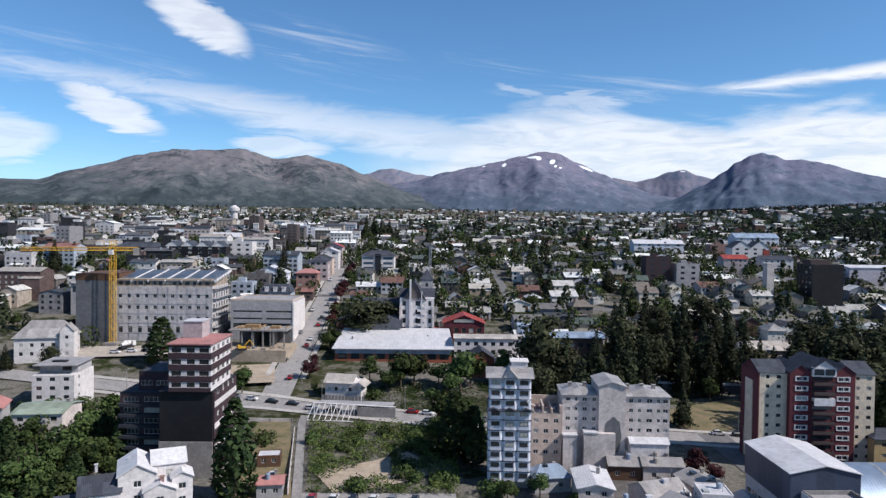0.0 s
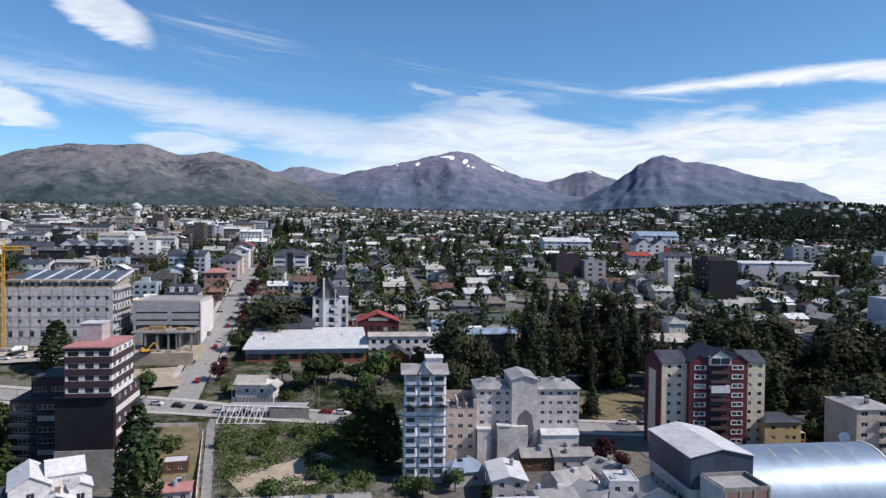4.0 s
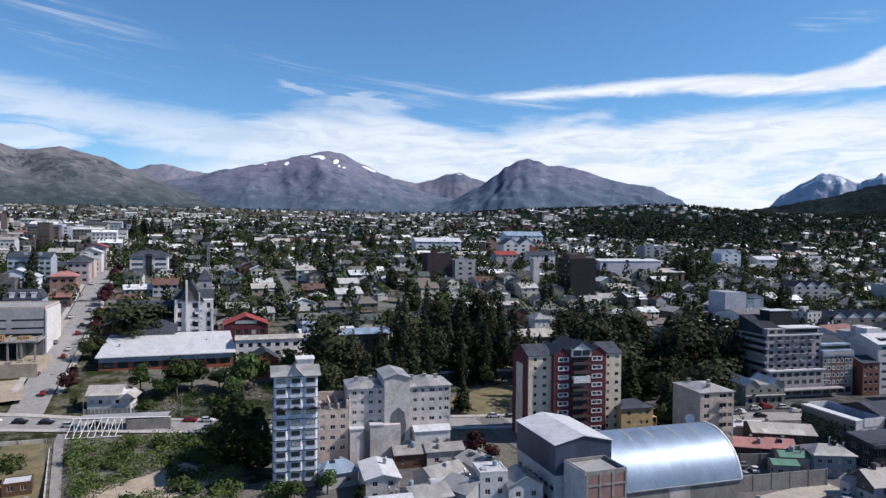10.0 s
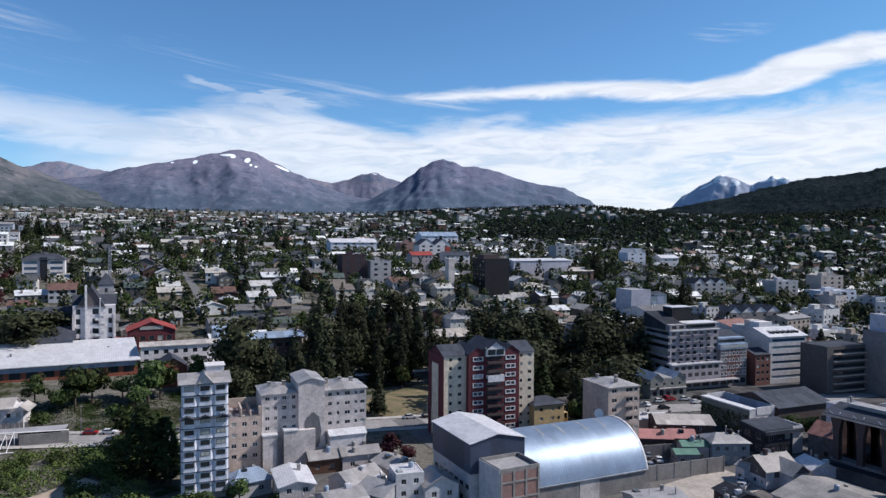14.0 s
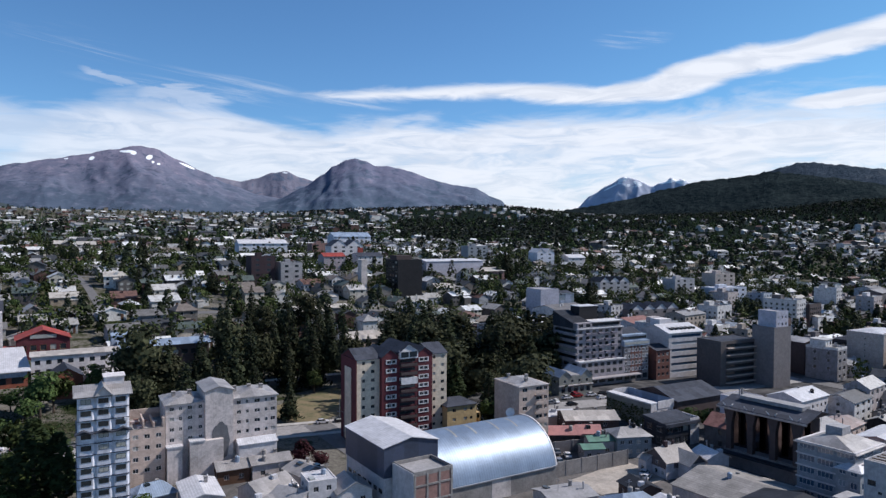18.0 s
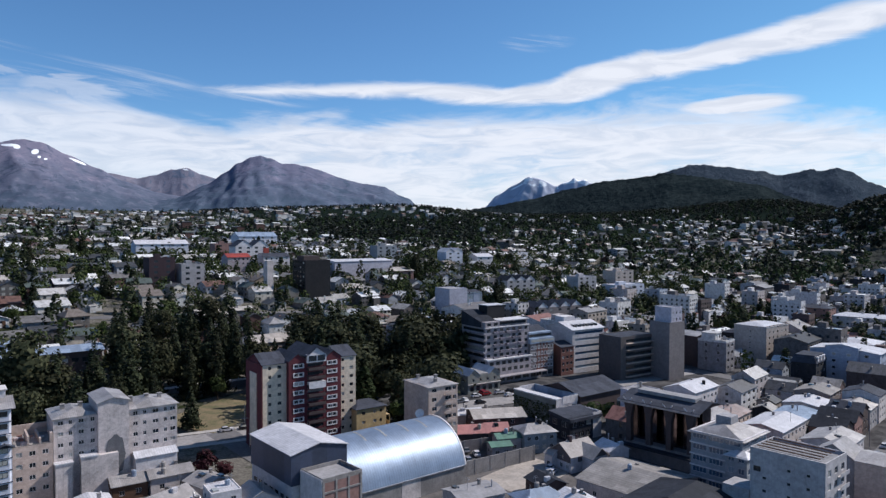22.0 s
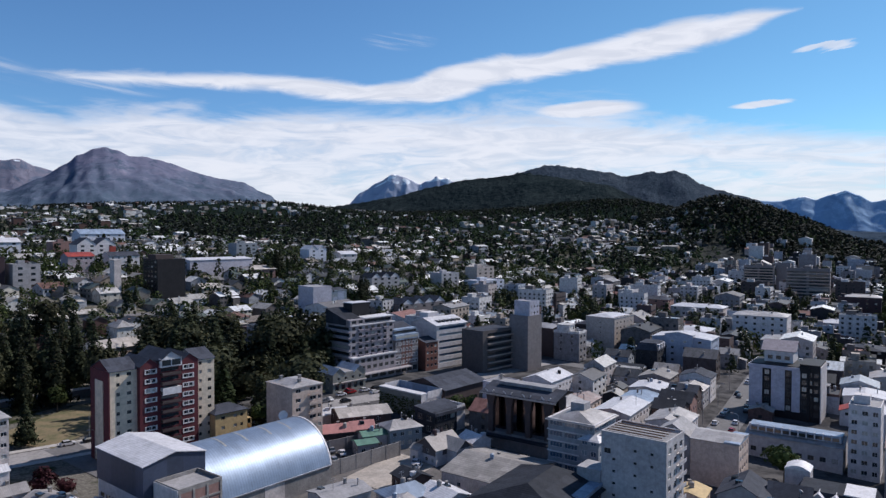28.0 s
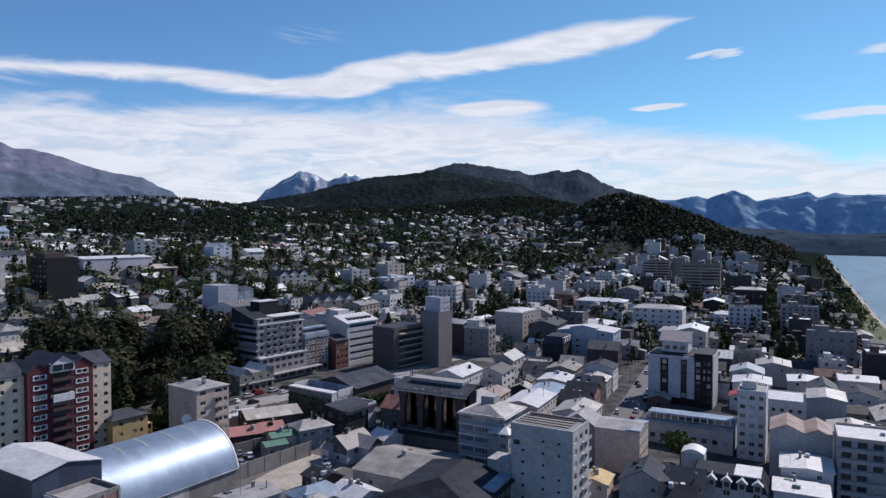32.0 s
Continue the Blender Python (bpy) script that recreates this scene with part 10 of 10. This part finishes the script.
def pack(x0, x1, y0, y1, turn, seed, ok, sizes, tries, street=(88.0, 62.0), half=3.6):
    """Plots packed side by side, the largest first, in blocks between a grid of streets: x, y, width, depth, kind."""
    rng = random.Random(seed)
    c, s = math.cos(radians(turn)), math.sin(radians(turn))
    us = [q[0] * c + q[1] * s for q in ((x0, y0), (x1, y0), (x1, y1), (x0, y1))]
    vs = [-q[0] * s + q[1] * c for q in ((x0, y0), (x1, y0), (x1, y1), (x0, y1))]
    cells, out = {}, []
    for kind, count in tries:
        for _ in range(count):
            w, d = sizes[kind][0] * rng.uniform(0.78, 1.2), sizes[kind][1] * rng.uniform(0.78, 1.2)
            u, v = rng.uniform(min(us), max(us)), rng.uniform(min(vs), max(vs))
            x, y = u * c - v * s, u * s + v * c
            if not (x0 < x < x1 and y0 < y < y1):
                continue
            fu, fv = (u + 11) % street[0], (v + 7) % street[1]
            if not (half + w / 2 < fu < street[0] - half - w / 2 + 1.5 and half + d / 2 < fv < street[1] - half - d / 2 + 1.5):
                continue
            gu, gv = int(u // 30), int(v // 30)
            near = [q for i in (-1, 0, 1) for j in (-1, 0, 1) for q in cells.get((gu + i, gv + j), ())]
            if any(abs(u - a) < (w + e) / 2 + 0.3 and abs(v - b) < (d + f) / 2 + 0.3 for a, b, e, f in near):
                continue
            if not ok(x, y, w, d, sizes[kind][2]):
                continue
            cells.setdefault((gu, gv), []).append((u, v, w, d))
            out.append((x, y, w, d, kind, rng.random()))
    return out


def spread(x0, x1, y0, y1, dx, dy, turn, seed, shake=0.22):
    rng = random.Random(seed)
    out = []
    c, s = math.cos(radians(turn)), math.sin(radians(turn))
    nx, ny = int((x1 - x0) / dx), int((y1 - y0) / dy)
    for i in range(nx):
        for j in range(ny):
            u, v = x0 + (i + 0.5) * dx + rng.uniform(-shake, shake) * dx, y0 + (j + 0.5) * dy + rng.uniform(-shake, shake) * dy
            out.append((u * c - v * s, u * s + v * c, rng))
    return out


def seen(x, y):
    return -38 < math.degrees(math.atan2(x, y)) < 96


def make_houses():
    kinds = [house_kind(i) for i in range(10)]
    towns = [town_kind(i) for i in range(len(TOWN_KINDS))]
    far, far_town, n = [], [], 0
    town_tries = [(2, 150), (0, 90), (1, 150), (4, 160), (11, 220), (3, 900), (10, 600), (6, 2600), (5, 3000), (8, 3500), (7, 5000), (9, 9000)]

    def centre_ok(x, y, w, d, h):
        r = min(w, d) * 0.5
        s = y - 0.12 * x + 75
        rr = math.hypot(x, y)
        if (rr < 340 and h > 10) or (rr < 245 and y < 85) or (rr < 300 and 36 < y < 72 and x > 210) or (x < 302 and 148 < y < 236):
            return False
        if s < 26 + 0.02 * max(0, x - 500) or s > 352 or rr < 120 or (x < 172 and y > 100) or (x < 150 and y > 40) or not seen(x, y):
            return False
        if gz(x, y) > 48 or 71 < math.degrees(math.atan2(x, y)) and rr > 1250:
            return False
        return not in_park(x, y) and road_gap(x, y) > r + 0.8 and fits(x, y, w, d)

    def left_ok(x, y, w, d, h):
        r = min(w, d) * 0.5
        s = y - 0.12 * x + 75
        return s > 345 and seen(x, y) and road_gap(x, y) > r + 1 and fits(x, y, w, d)

    plots = pack(120, 1350, -150, 330, 7.5, 6, centre_ok, TOWN_KINDS, [(k, c * 3) for k, c in town_tries])
    plots += pack(-520, -66, 330, 900, 2.3, 8, left_ok, TOWN_KINDS, [(2, 160), (0, 20), (1, 60), (10, 120), (3, 400), (6, 800), (4, 200), (5, 600), (7, 900), (9, 1200)], (90.0, 84.0))
    m = 0
    rng = random.Random(31)
    for x, y, w, d, kind, q in sorted(plots, key=lambda p: math.hypot(p[0], p[1])):
        W, D, H = TOWN_KINDS[kind][:3]
        if math.hypot(x, y) > 380 and kind in (0, 1, 2) and q < 0.3:
            continue
        up = 0.8 + 0.4 * q
        if m < 58 and math.hypot(x, y) < (520 if x > 0 else 460):
            copy_thing(towns[kind], pose(x, y, gz(x, y), 0, 0, 7.5 if x > 0 else 2.3) @ Matrix.Diagonal((w / W, d / D, up, 1)))
            m += 1
        else:
            far_town.append((x, y, w, d, H * up, 7.5 if x > 0 else 2.3, kind))
    for x, y, rng in sorted(spread(-420, 620, 240, 760, 16.0, 17.0, 2.3, 5), key=lambda q: math.hypot(q[0], q[1])):
        s = y - 0.12 * x + 75
        if s < 345 or x < -66 or not seen(x, y) or in_park(x, y) or road_gap(x, y) < 5 or not fits(x, y, 10, 10) or rng.random() < 0.05:
            continue
        if n < 48 and math.hypot(x, y) < 560:
            copy_thing(kinds[rng.randrange(10)], pose(x, y, gz(x, y), 0, 0, 2.3 + rng.choice((0, 0, 90, 180)) + rng.uniform(-6, 6)) @ Matrix.Diagonal((rng.uniform(0.95, 1.5), rng.uniform(0.95, 1.4), rng.uniform(0.95, 1.25), 1)))
            n += 1
        else:
            far.append((x, y, rng.uniform(8.5, 14.5), rng.uniform(8, 12.5), rng.choice((3, 3.2, 3.4, 5.6, 6)), 2.3 + rng.choice((0, 0, 90)) + rng.uniform(-8, 8)))
    for ob in kinds + towns:
        for c in [*ob.children_recursive, ob]:
            bpy.data.objects.remove(c)
    rng = random.Random(9)
    for k in range(5000):
        a, r = (rng.uniform(-38, 88), 560 + 1900 * rng.random() ** 1.35) if k < 4300 else (rng.uniform(58, 74), rng.uniform(1050, 1600))
        x, y = r * math.sin(radians(a)), r * math.cos(radians(a))
        s = y - 0.12 * x + 75
        z = gz(x, y)
        if s < 330 or (s < 760 and x < 620 and y < 760) or (x < -66 and y < 900) or z > (118 if a > 48 else 165) + rng.uniform(-20, 10) + (25 if r < 1700 else 0) or road_gap(x, y) < 5 or (a > 74 and r > 1250):
            continue
        if a > 40 and r > 900 and rng.random() < 0.35:
            continue
        if 28 < a < 42 and 950 < r < 1750 and rng.random() < 0.75:
            continue
        q = rng.random()
        big = q < 0.05
        far.append((x, y, rng.uniform(14, 26) if big else rng.uniform(8, 14), rng.uniform(9, 13), rng.choice((9, 12)) if big else rng.choice((3, 3.3, 5.6)), 3 + rng.choice((0, 0, 90)) + rng.uniform(-9, 9)))
    far.sort(key=lambda q: math.hypot(q[0], q[1]))
    for q in far_town[:99]:
        own = thing("town_building", q[0], q[1], 0, TOWN_KINDS[q[6]][6], "building", "buildings of the centre", z=0)
        join_houses(own, [q], TWALL, TROOF)
    for q in far[:80]:
        own = thing("house", q[0], q[1], 0, "family house with a pitched metal roof among garden trees", "house", "houses on the slope", z=0)
        join_houses(own, [(*q, -1)], HWALL, HROOF)
    for name, crowd, lab, wm, rm in (("far_houses", [(*q, -1) for q in far[80:]], "crowd of far-off houses covering the rising slopes", FWALL, FROOF),
                                     ("far_town_buildings", far_town[99:], "dense far-off town buildings of mixed heights", FTWALL, FTROOF)):
        join_houses(tagged(new(name), lab, "houses", kind="stuff"), crowd, wm, rm)


def join_houses(ob, crowd, wall_m, roof_m):
    """Walls, roofs and windows of one house, or of a crowd too far off and too many to be things."""
    wv, wf, rv, rf, pv, pf = [], [], [], [], [], []

    def wall_box(m, x0, y0, z0, x1, y1, z1, top=False):
        o = len(wv)
        wv.extend(m @ Vector(p) for p in ((x0, y0, z0), (x1, y0, z0), (x1, y1, z0), (x0, y1, z0), (x0, y0, z1), (x1, y0, z1), (x1, y1, z1), (x0, y1, z1)))
        wf.extend([(o, o + 1, o + 5, o + 4), (o + 1, o + 2, o + 6, o + 5), (o + 2, o + 3, o + 7, o + 6), (o + 3, o, o + 4, o + 7)] + ([(o + 4, o + 5, o + 6, o + 7)] if top else []))

    def roof_quad(m, *pts):
        o = len(rv)
        rv.extend(m @ Vector(p) for p in pts)
        rf.append(tuple(range(o, o + len(pts))))

    def pane(m, *pts):
        o = len(pv)
        pv.extend(m @ Vector(p) for p in pts)
        pf.append((o, o + 1, o + 2, o + 3))

    back = ob.matrix_world.inverted()
    for x, y, w, d, h, t, kind in crowd:
        m = back @ pose(x, y, gz(x, y), 0, 0, t)
        rng = random.Random(int(x * 31 + y * 17))
        a, b = w / 2, d / 2
        near = math.hypot(x, y) < 1000
        flat = kind >= 0 and TOWN_KINDS[kind][3] in ("flat", "step", "mansard")
        rise = 0.0 if flat else min(w, d) * 0.24 if h < 8 else min(w, d) * 0.13
        if flat:
            wall_box(m, -a, -b, -5, a, b, h + 0.8)
            roof_quad(m, (-a, -b, h), (a, -b, h), (a, b, h), (-a, b, h))
            u = rng.uniform(-0.3, 0.1) * w
            wall_box(m, u, b * 0.1, h, u + w * 0.35, b * 0.65, h + 2.8, True)
        else:
            along = b <= a
            L, S = (a, b) if along else (b, a)
            g = m if along else m @ pose(0, 0, 0, 0, 0, 90)
            o = len(wv)
            wv += [g @ Vector(p) for p in ((-L, -S, -5), (L, -S, -5), (L, S, -5), (-L, S, -5), (-L, -S, h), (L, -S, h), (L, S, h), (-L, S, h), (-L, 0, h + rise), (L, 0, h + rise))]
            wf += [(o, o + 1, o + 5, o + 4), (o + 1, o + 2, o + 6, o + 9, o + 5), (o + 2, o + 3, o + 7, o + 6), (o + 3, o, o + 4, o + 8, o + 7)]
            e = 0.5
            k = rise / S * e
            o = len(rv)
            rv += [g @ Vector(p) for p in ((-L - e, -S - e, h - k + 0.05), (L + e, -S - e, h - k + 0.05), (L + e, S + e, h - k + 0.05), (-L - e, S + e, h - k + 0.05), (-L - e, 0, h + rise + 0.12), (L + e, 0, h + rise + 0.12))]
            rf += [(o, o + 1, o + 5, o + 4), (o + 2, o + 3, o + 4, o + 5)]
        if near:
            # a lower wing, flues and roof lights
            if rng.random() < 0.55:
                u, ww, dd, hh = rng.uniform(-0.6, 0.2) * a, w * rng.uniform(0.3, 0.5), rng.uniform(2.0, 4.0), h * rng.uniform(0.45, 0.75)
                wall_box(m, u, -b - dd, -5, u + ww, -b, hh)
                roof_quad(m, (u - 0.3, -b - dd - 0.3, hh), (u + ww + 0.3, -b - dd - 0.3, hh), (u + ww + 0.3, -b, hh + 0.9), (u - 0.3, -b, hh + 0.9))
            for _ in range(rng.randrange(1, 5 if kind >= 0 else 3)):
                u, v, q = rng.uniform(-0.8, 0.8) * a, rng.uniform(-0.7, 0.7) * b, rng.uniform(0.3, 0.8)
                wall_box(m, u - q, v - q * 0.7, h - 0.5, u + q, v + q * 0.7, h + rise * 0.8 + rng.uniform(0.5, 1.4), True)
            if flat and rng.random() < 0.4:
                u, v = rng.uniform(-0.5, 0.4) * a, rng.uniform(-0.8, -0.4) * b
                pane(m, (u, v, h + 0.3), (u + 2.4, v, h + 0.3), (u + 2.4, v + 1.6, h + 0.5), (u, v + 1.6, h + 0.5))
        if math.hypot(x, y) < 1100:
            nf, ns = max(2, int(w / rng.choice((2.8, 3.3, 3.8)))), (max(1, int(d / rng.choice((3.2, 4.0, 5.0)))) if kind not in (4, 11) and rng.random() < 0.75 else 0)
            half = rng.uniform(0.55, 0.95)
            for j in range(max(1, int(h // 2.8))):
                v = 1.0 + 2.8 * j
                for u in (-a + w * (i + 0.5) / nf for i in range(nf)):
                    pane(m, (u - half, -b - 0.05, v), (u + half, -b - 0.05, v), (u + half, -b - 0.05, v + 1.35), (u - half, -b - 0.05, v + 1.35))
                for u in (-b + d * (i + 0.5) / ns for i in range(ns)):
                    pane(m, (-a - 0.05, u + 0.65, v), (-a - 0.05, u - 0.65, v), (-a - 0.05, u - 0.65, v + 1.3), (-a - 0.05, u + 0.65, v + 1.3))
    hang("wall", mesh_from("wall", wv, wf, wall_m), ob)
    hang("roof", mesh_from("roof", rv, rf, roof_m), ob)
    if pv:
        tagged(hang("window", mesh_from("window", pv, pf, GLASSD), ob), kind="stuff")


def make_trees():
    rng = random.Random(21)
    n = 0
    # the grove round the park
    for k in range(2500):
        x, y = rng.uniform(30, 236), rng.uniform(180, 340)
        if not in_park(x, y) or road_gap(x, y) < 3 or not is_free(x, y, 1.5):
            continue
        if any((x - a) ** 2 + (y - b) ** 2 < 84 for a, b in GROVE):
            continue
        GROVE.append((x, y))
        broad = math.atan2(x, y) > 0.46
        kind = rng.choice(("fir", "fir", "fir", "pine")) if broad else rng.choice(("fir", "fir", "fir", "fir", "broadleaf", "pine"))
        tree(kind, x, y, rng.uniform(14, 27) if kind != "broadleaf" else rng.uniform(9, 14), rng.randrange(60), rng.uniform(1.1, 1.55) if broad else rng.uniform(0.8, 1.1))
        n += 1
        if n > 125:
            break
    # gardens
    m = 0
    for k in range(4000):
        a, r = rng.uniform(-36, 90), rng.uniform(235, 620)
        x, y = r * math.sin(radians(a)), r * math.cos(radians(a))
        s = y - 0.12 * x + 75
        if s < 60 or road_gap(x, y) < 1.5 or not is_free(x, y, 1.5) or (s < 345 and rng.random() < 0.86) or in_park(x, y):
            continue
        kind = rng.choice(("fir", "broadleaf", "broadleaf", "broadleaf", "bush", "bush", "gold_fir", "fir", "plum", "cypress", "lime_tree", "broadleaf"))
        if kind in ("gold_fir", "lime_tree") and rng.random() < 0.7:
            kind = "broadleaf"
        tree(kind, x, y, {"fir": rng.uniform(9, 18), "bush": rng.uniform(2, 3.6), "plum": rng.uniform(4, 6)}.get(kind, rng.uniform(5, 11)), rng.randrange(60), rng.uniform(0.9, 1.2))
        m += 1
        if m > 68:
            break
    # far woods: one joined mass of leaf clumps
    R = np.random.default_rng(3)
    spots = []
    for k in range(620):
        a, r = rng.uniform(-38, 60), rng.uniform(300, 640)
        x, y = r * math.sin(radians(a)), r * math.cos(radians(a))
        if y - 0.12 * x + 75 > 350 and road_gap(x, y) > 1.5 and is_free(x, y, 1) and not in_park(x, y):
            spots.append((x, y, gz(x, y), rng.random() < 0.3))
    for k in range(240):
        x = 480 + 1200 * rng.random() ** 0.7
        y = 0.12 * x - 75 - 0.033 * max(0, x - 560) + rng.uniform(10, 30)
        spots.append((x, y, gz(x, y), rng.random() < 0.25))
    for k in range(1100):
        x, y = rng.uniform(230, 1000), rng.uniform(10, 330)
        if is_free(x, y, 2) and road_gap(x, y) > 1 and y - 0.12 * x + 75 > 30 and x * x + y * y > 360 ** 2:
            spots += [(x + rng.uniform(-7, 7), y + rng.uniform(-7, 7), gz(x, y), rng.random() < 0.5) for _ in range(rng.randrange(1, 4))]
    # the wooded knoll over the lake, and the edge of the woods above the houses
    for k in range(9000):
        a, r = rng.uniform(66, 86), rng.uniform(1180, 1760)
        x, y = r * math.sin(radians(a)), r * math.cos(radians(a))
        z, s = gz(x, y), y - 0.12 * x + 75
        if s > 40 and (a > 73.5 + rng.uniform(-1, 1) or z > 92 + rng.uniform(-14, 10) or rng.random() < 0.25):
            spots.append((x, y, z, rng.random() < 0.7))
    for k in range(5200):
        a, r = rng.uniform(38, 70), rng.uniform(1500, 2150)
        x, y = r * math.sin(radians(a)), r * math.cos(radians(a))
        if r > 1780 or rng.random() < 0.35:
            spots.append((x, y, gz(x, y), rng.random() < 0.6))
    for k in range(1500):
        a, r = rng.uniform(64, 78), rng.uniform(820, 1250)
        x, y = r * math.sin(radians(a)), r * math.cos(radians(a))
        if y - 0.12 * x + 75 > 335:
            spots.append((x, y, gz(x, y), rng.random() < 0.4))
    # leafy gardens between the houses of the middle slope
    for k in range(2700):
        a, r = rng.uniform(36, 78), 440 + 900 * rng.random() ** 1.1
        x, y = r * math.sin(radians(a)), r * math.cos(radians(a))
        if y - 0.12 * x + 75 > 320 and road_gap(x, y) > 1 and is_free(x, y, 1) and not in_park(x, y) and math.sin(x * 0.021 + 1.7 * math.sin(y * 0.017)) * math.sin(y * 0.026) > -0.35:
            spots.append((x, y, gz(x, y), rng.random() < 0.35))
    for k in range(800):
        a, r = rng.uniform(-6, 40), rng.uniform(440, 1150)
        x, y = r * math.sin(radians(a)), r * math.cos(radians(a))
        if y - 0.12 * x + 75 > 350 and road_gap(x, y) > 2 and is_free(x, y, 1) and not in_park(x, y):
            spots.append((x, y, gz(x, y), rng.random() < 0.4))
    # leafy gardens below the slope, between the hall and the park
    for k in range(95):
        a, r = rng.uniform(-8, 19), rng.uniform(285, 450)
        x, y = r * math.sin(radians(a)), r * math.cos(radians(a))
        if road_gap(x, y) > 2 and is_free(x, y, 1) and not in_park(x, y):
            spots.append((x, y, gz(x, y), rng.random() < 0.25))
    for k in range(60000):
        a, r = rng.uniform(-39, 92), 480 + 2450 * rng.random() ** 1.25
        x, y = r * math.sin(radians(a)), r * math.cos(radians(a))
        s = y - 0.12 * x + 75
        if s < 25:
            continue
        z = gz(x, y)
        wood = (z > 118 + rng.uniform(-20, 20) and a > 46) or (28 < a < 42 and 950 < r < 1750) or (r > 2150 and a > 20) or (a > 73 and r > 1150 and s > 60)
        if not wood and rng.random() < (0.86 if s < 345 else 0.85 if a < 20 else 0.77 if a < 40 and r < 800 else 0.74):
            continue
        spots.append((x, y, z, (wood and (z > 118 or rng.random() < 0.45)) or rng.random() < 0.28))
        if len(spots) > 33000:
            break
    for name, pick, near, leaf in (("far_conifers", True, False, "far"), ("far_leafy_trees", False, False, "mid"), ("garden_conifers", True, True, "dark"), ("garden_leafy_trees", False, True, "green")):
        P = np.array([q[:3] for q in spots if q[3] == pick and (q[0] ** 2 + q[1] ** 2 < 760 ** 2) == near])
        k = 110 if near else 18
        N = len(P)
        far_off = np.hypot(P[:, :1], P[:, 1:2]) > 1700
        h = np.where(far_off, 0.8, 1.0) * (R.uniform(7, 16, (N, 1)) if pick else R.uniform(5.5, 11.5, (N, 1)))
        t = R.uniform(0.05, 1, (N, k))
        a = R.uniform(0, 2 * math.pi, (N, k))
        wd = (1.08 - t) ** 0.8 * 0.30 * h if pick else np.sqrt(np.clip(1 - (2 * t - 1.05) ** 2, 0.05, 1)) * 0.46 * h * (1 + 0.25 * np.sin(3 * a + P[:, :1]) * np.sin(7 * t + P[:, 1:2]))
        q = np.sqrt(R.uniform(0.55, 1, (N, k))) * wd
        c = np.stack([P[:, :1] + q * np.cos(a), P[:, 1:2] + q * np.sin(a), P[:, 2:3] + t * h], -1).reshape(-1, 3)
        out = np.stack([q * np.cos(a), q * np.sin(a), (t - (0.35 if pick else 0.45)) * h * 0.6], -1).reshape(-1, 3)
        out /= np.linalg.norm(out, axis=1)[:, None] + 0.01
        out += R.normal(size=(N * k, 3)) * 0.33
        size = np.repeat(h[:, 0] * (0.075 if near else 0.175), k) * R.uniform(0.7, 1.3, N * k)
        d = np.cross(out, R.normal(size=(N * k, 3)))
        d /= np.linalg.norm(d, axis=1)[:, None]
        e = np.cross(out, d)
        e /= np.linalg.norm(e, axis=1)[:, None]
        sz = size[:, None]
        v = np.stack([c - d * sz, c + e * sz * 0.8, c + d * sz, c - e * sz * 0.8], 1).reshape(-1, 3)
        me = mesh_from(name, v.tolist(), np.arange(4 * N * k).reshape(-1, 4).tolist(), LEAF[leaf])
        tagged(new(name, me), "garden trees crowding between the houses" if near else "far-off dark trees between houses and on the hills", "woods", kind="stuff")


make_houses()
make_trees()
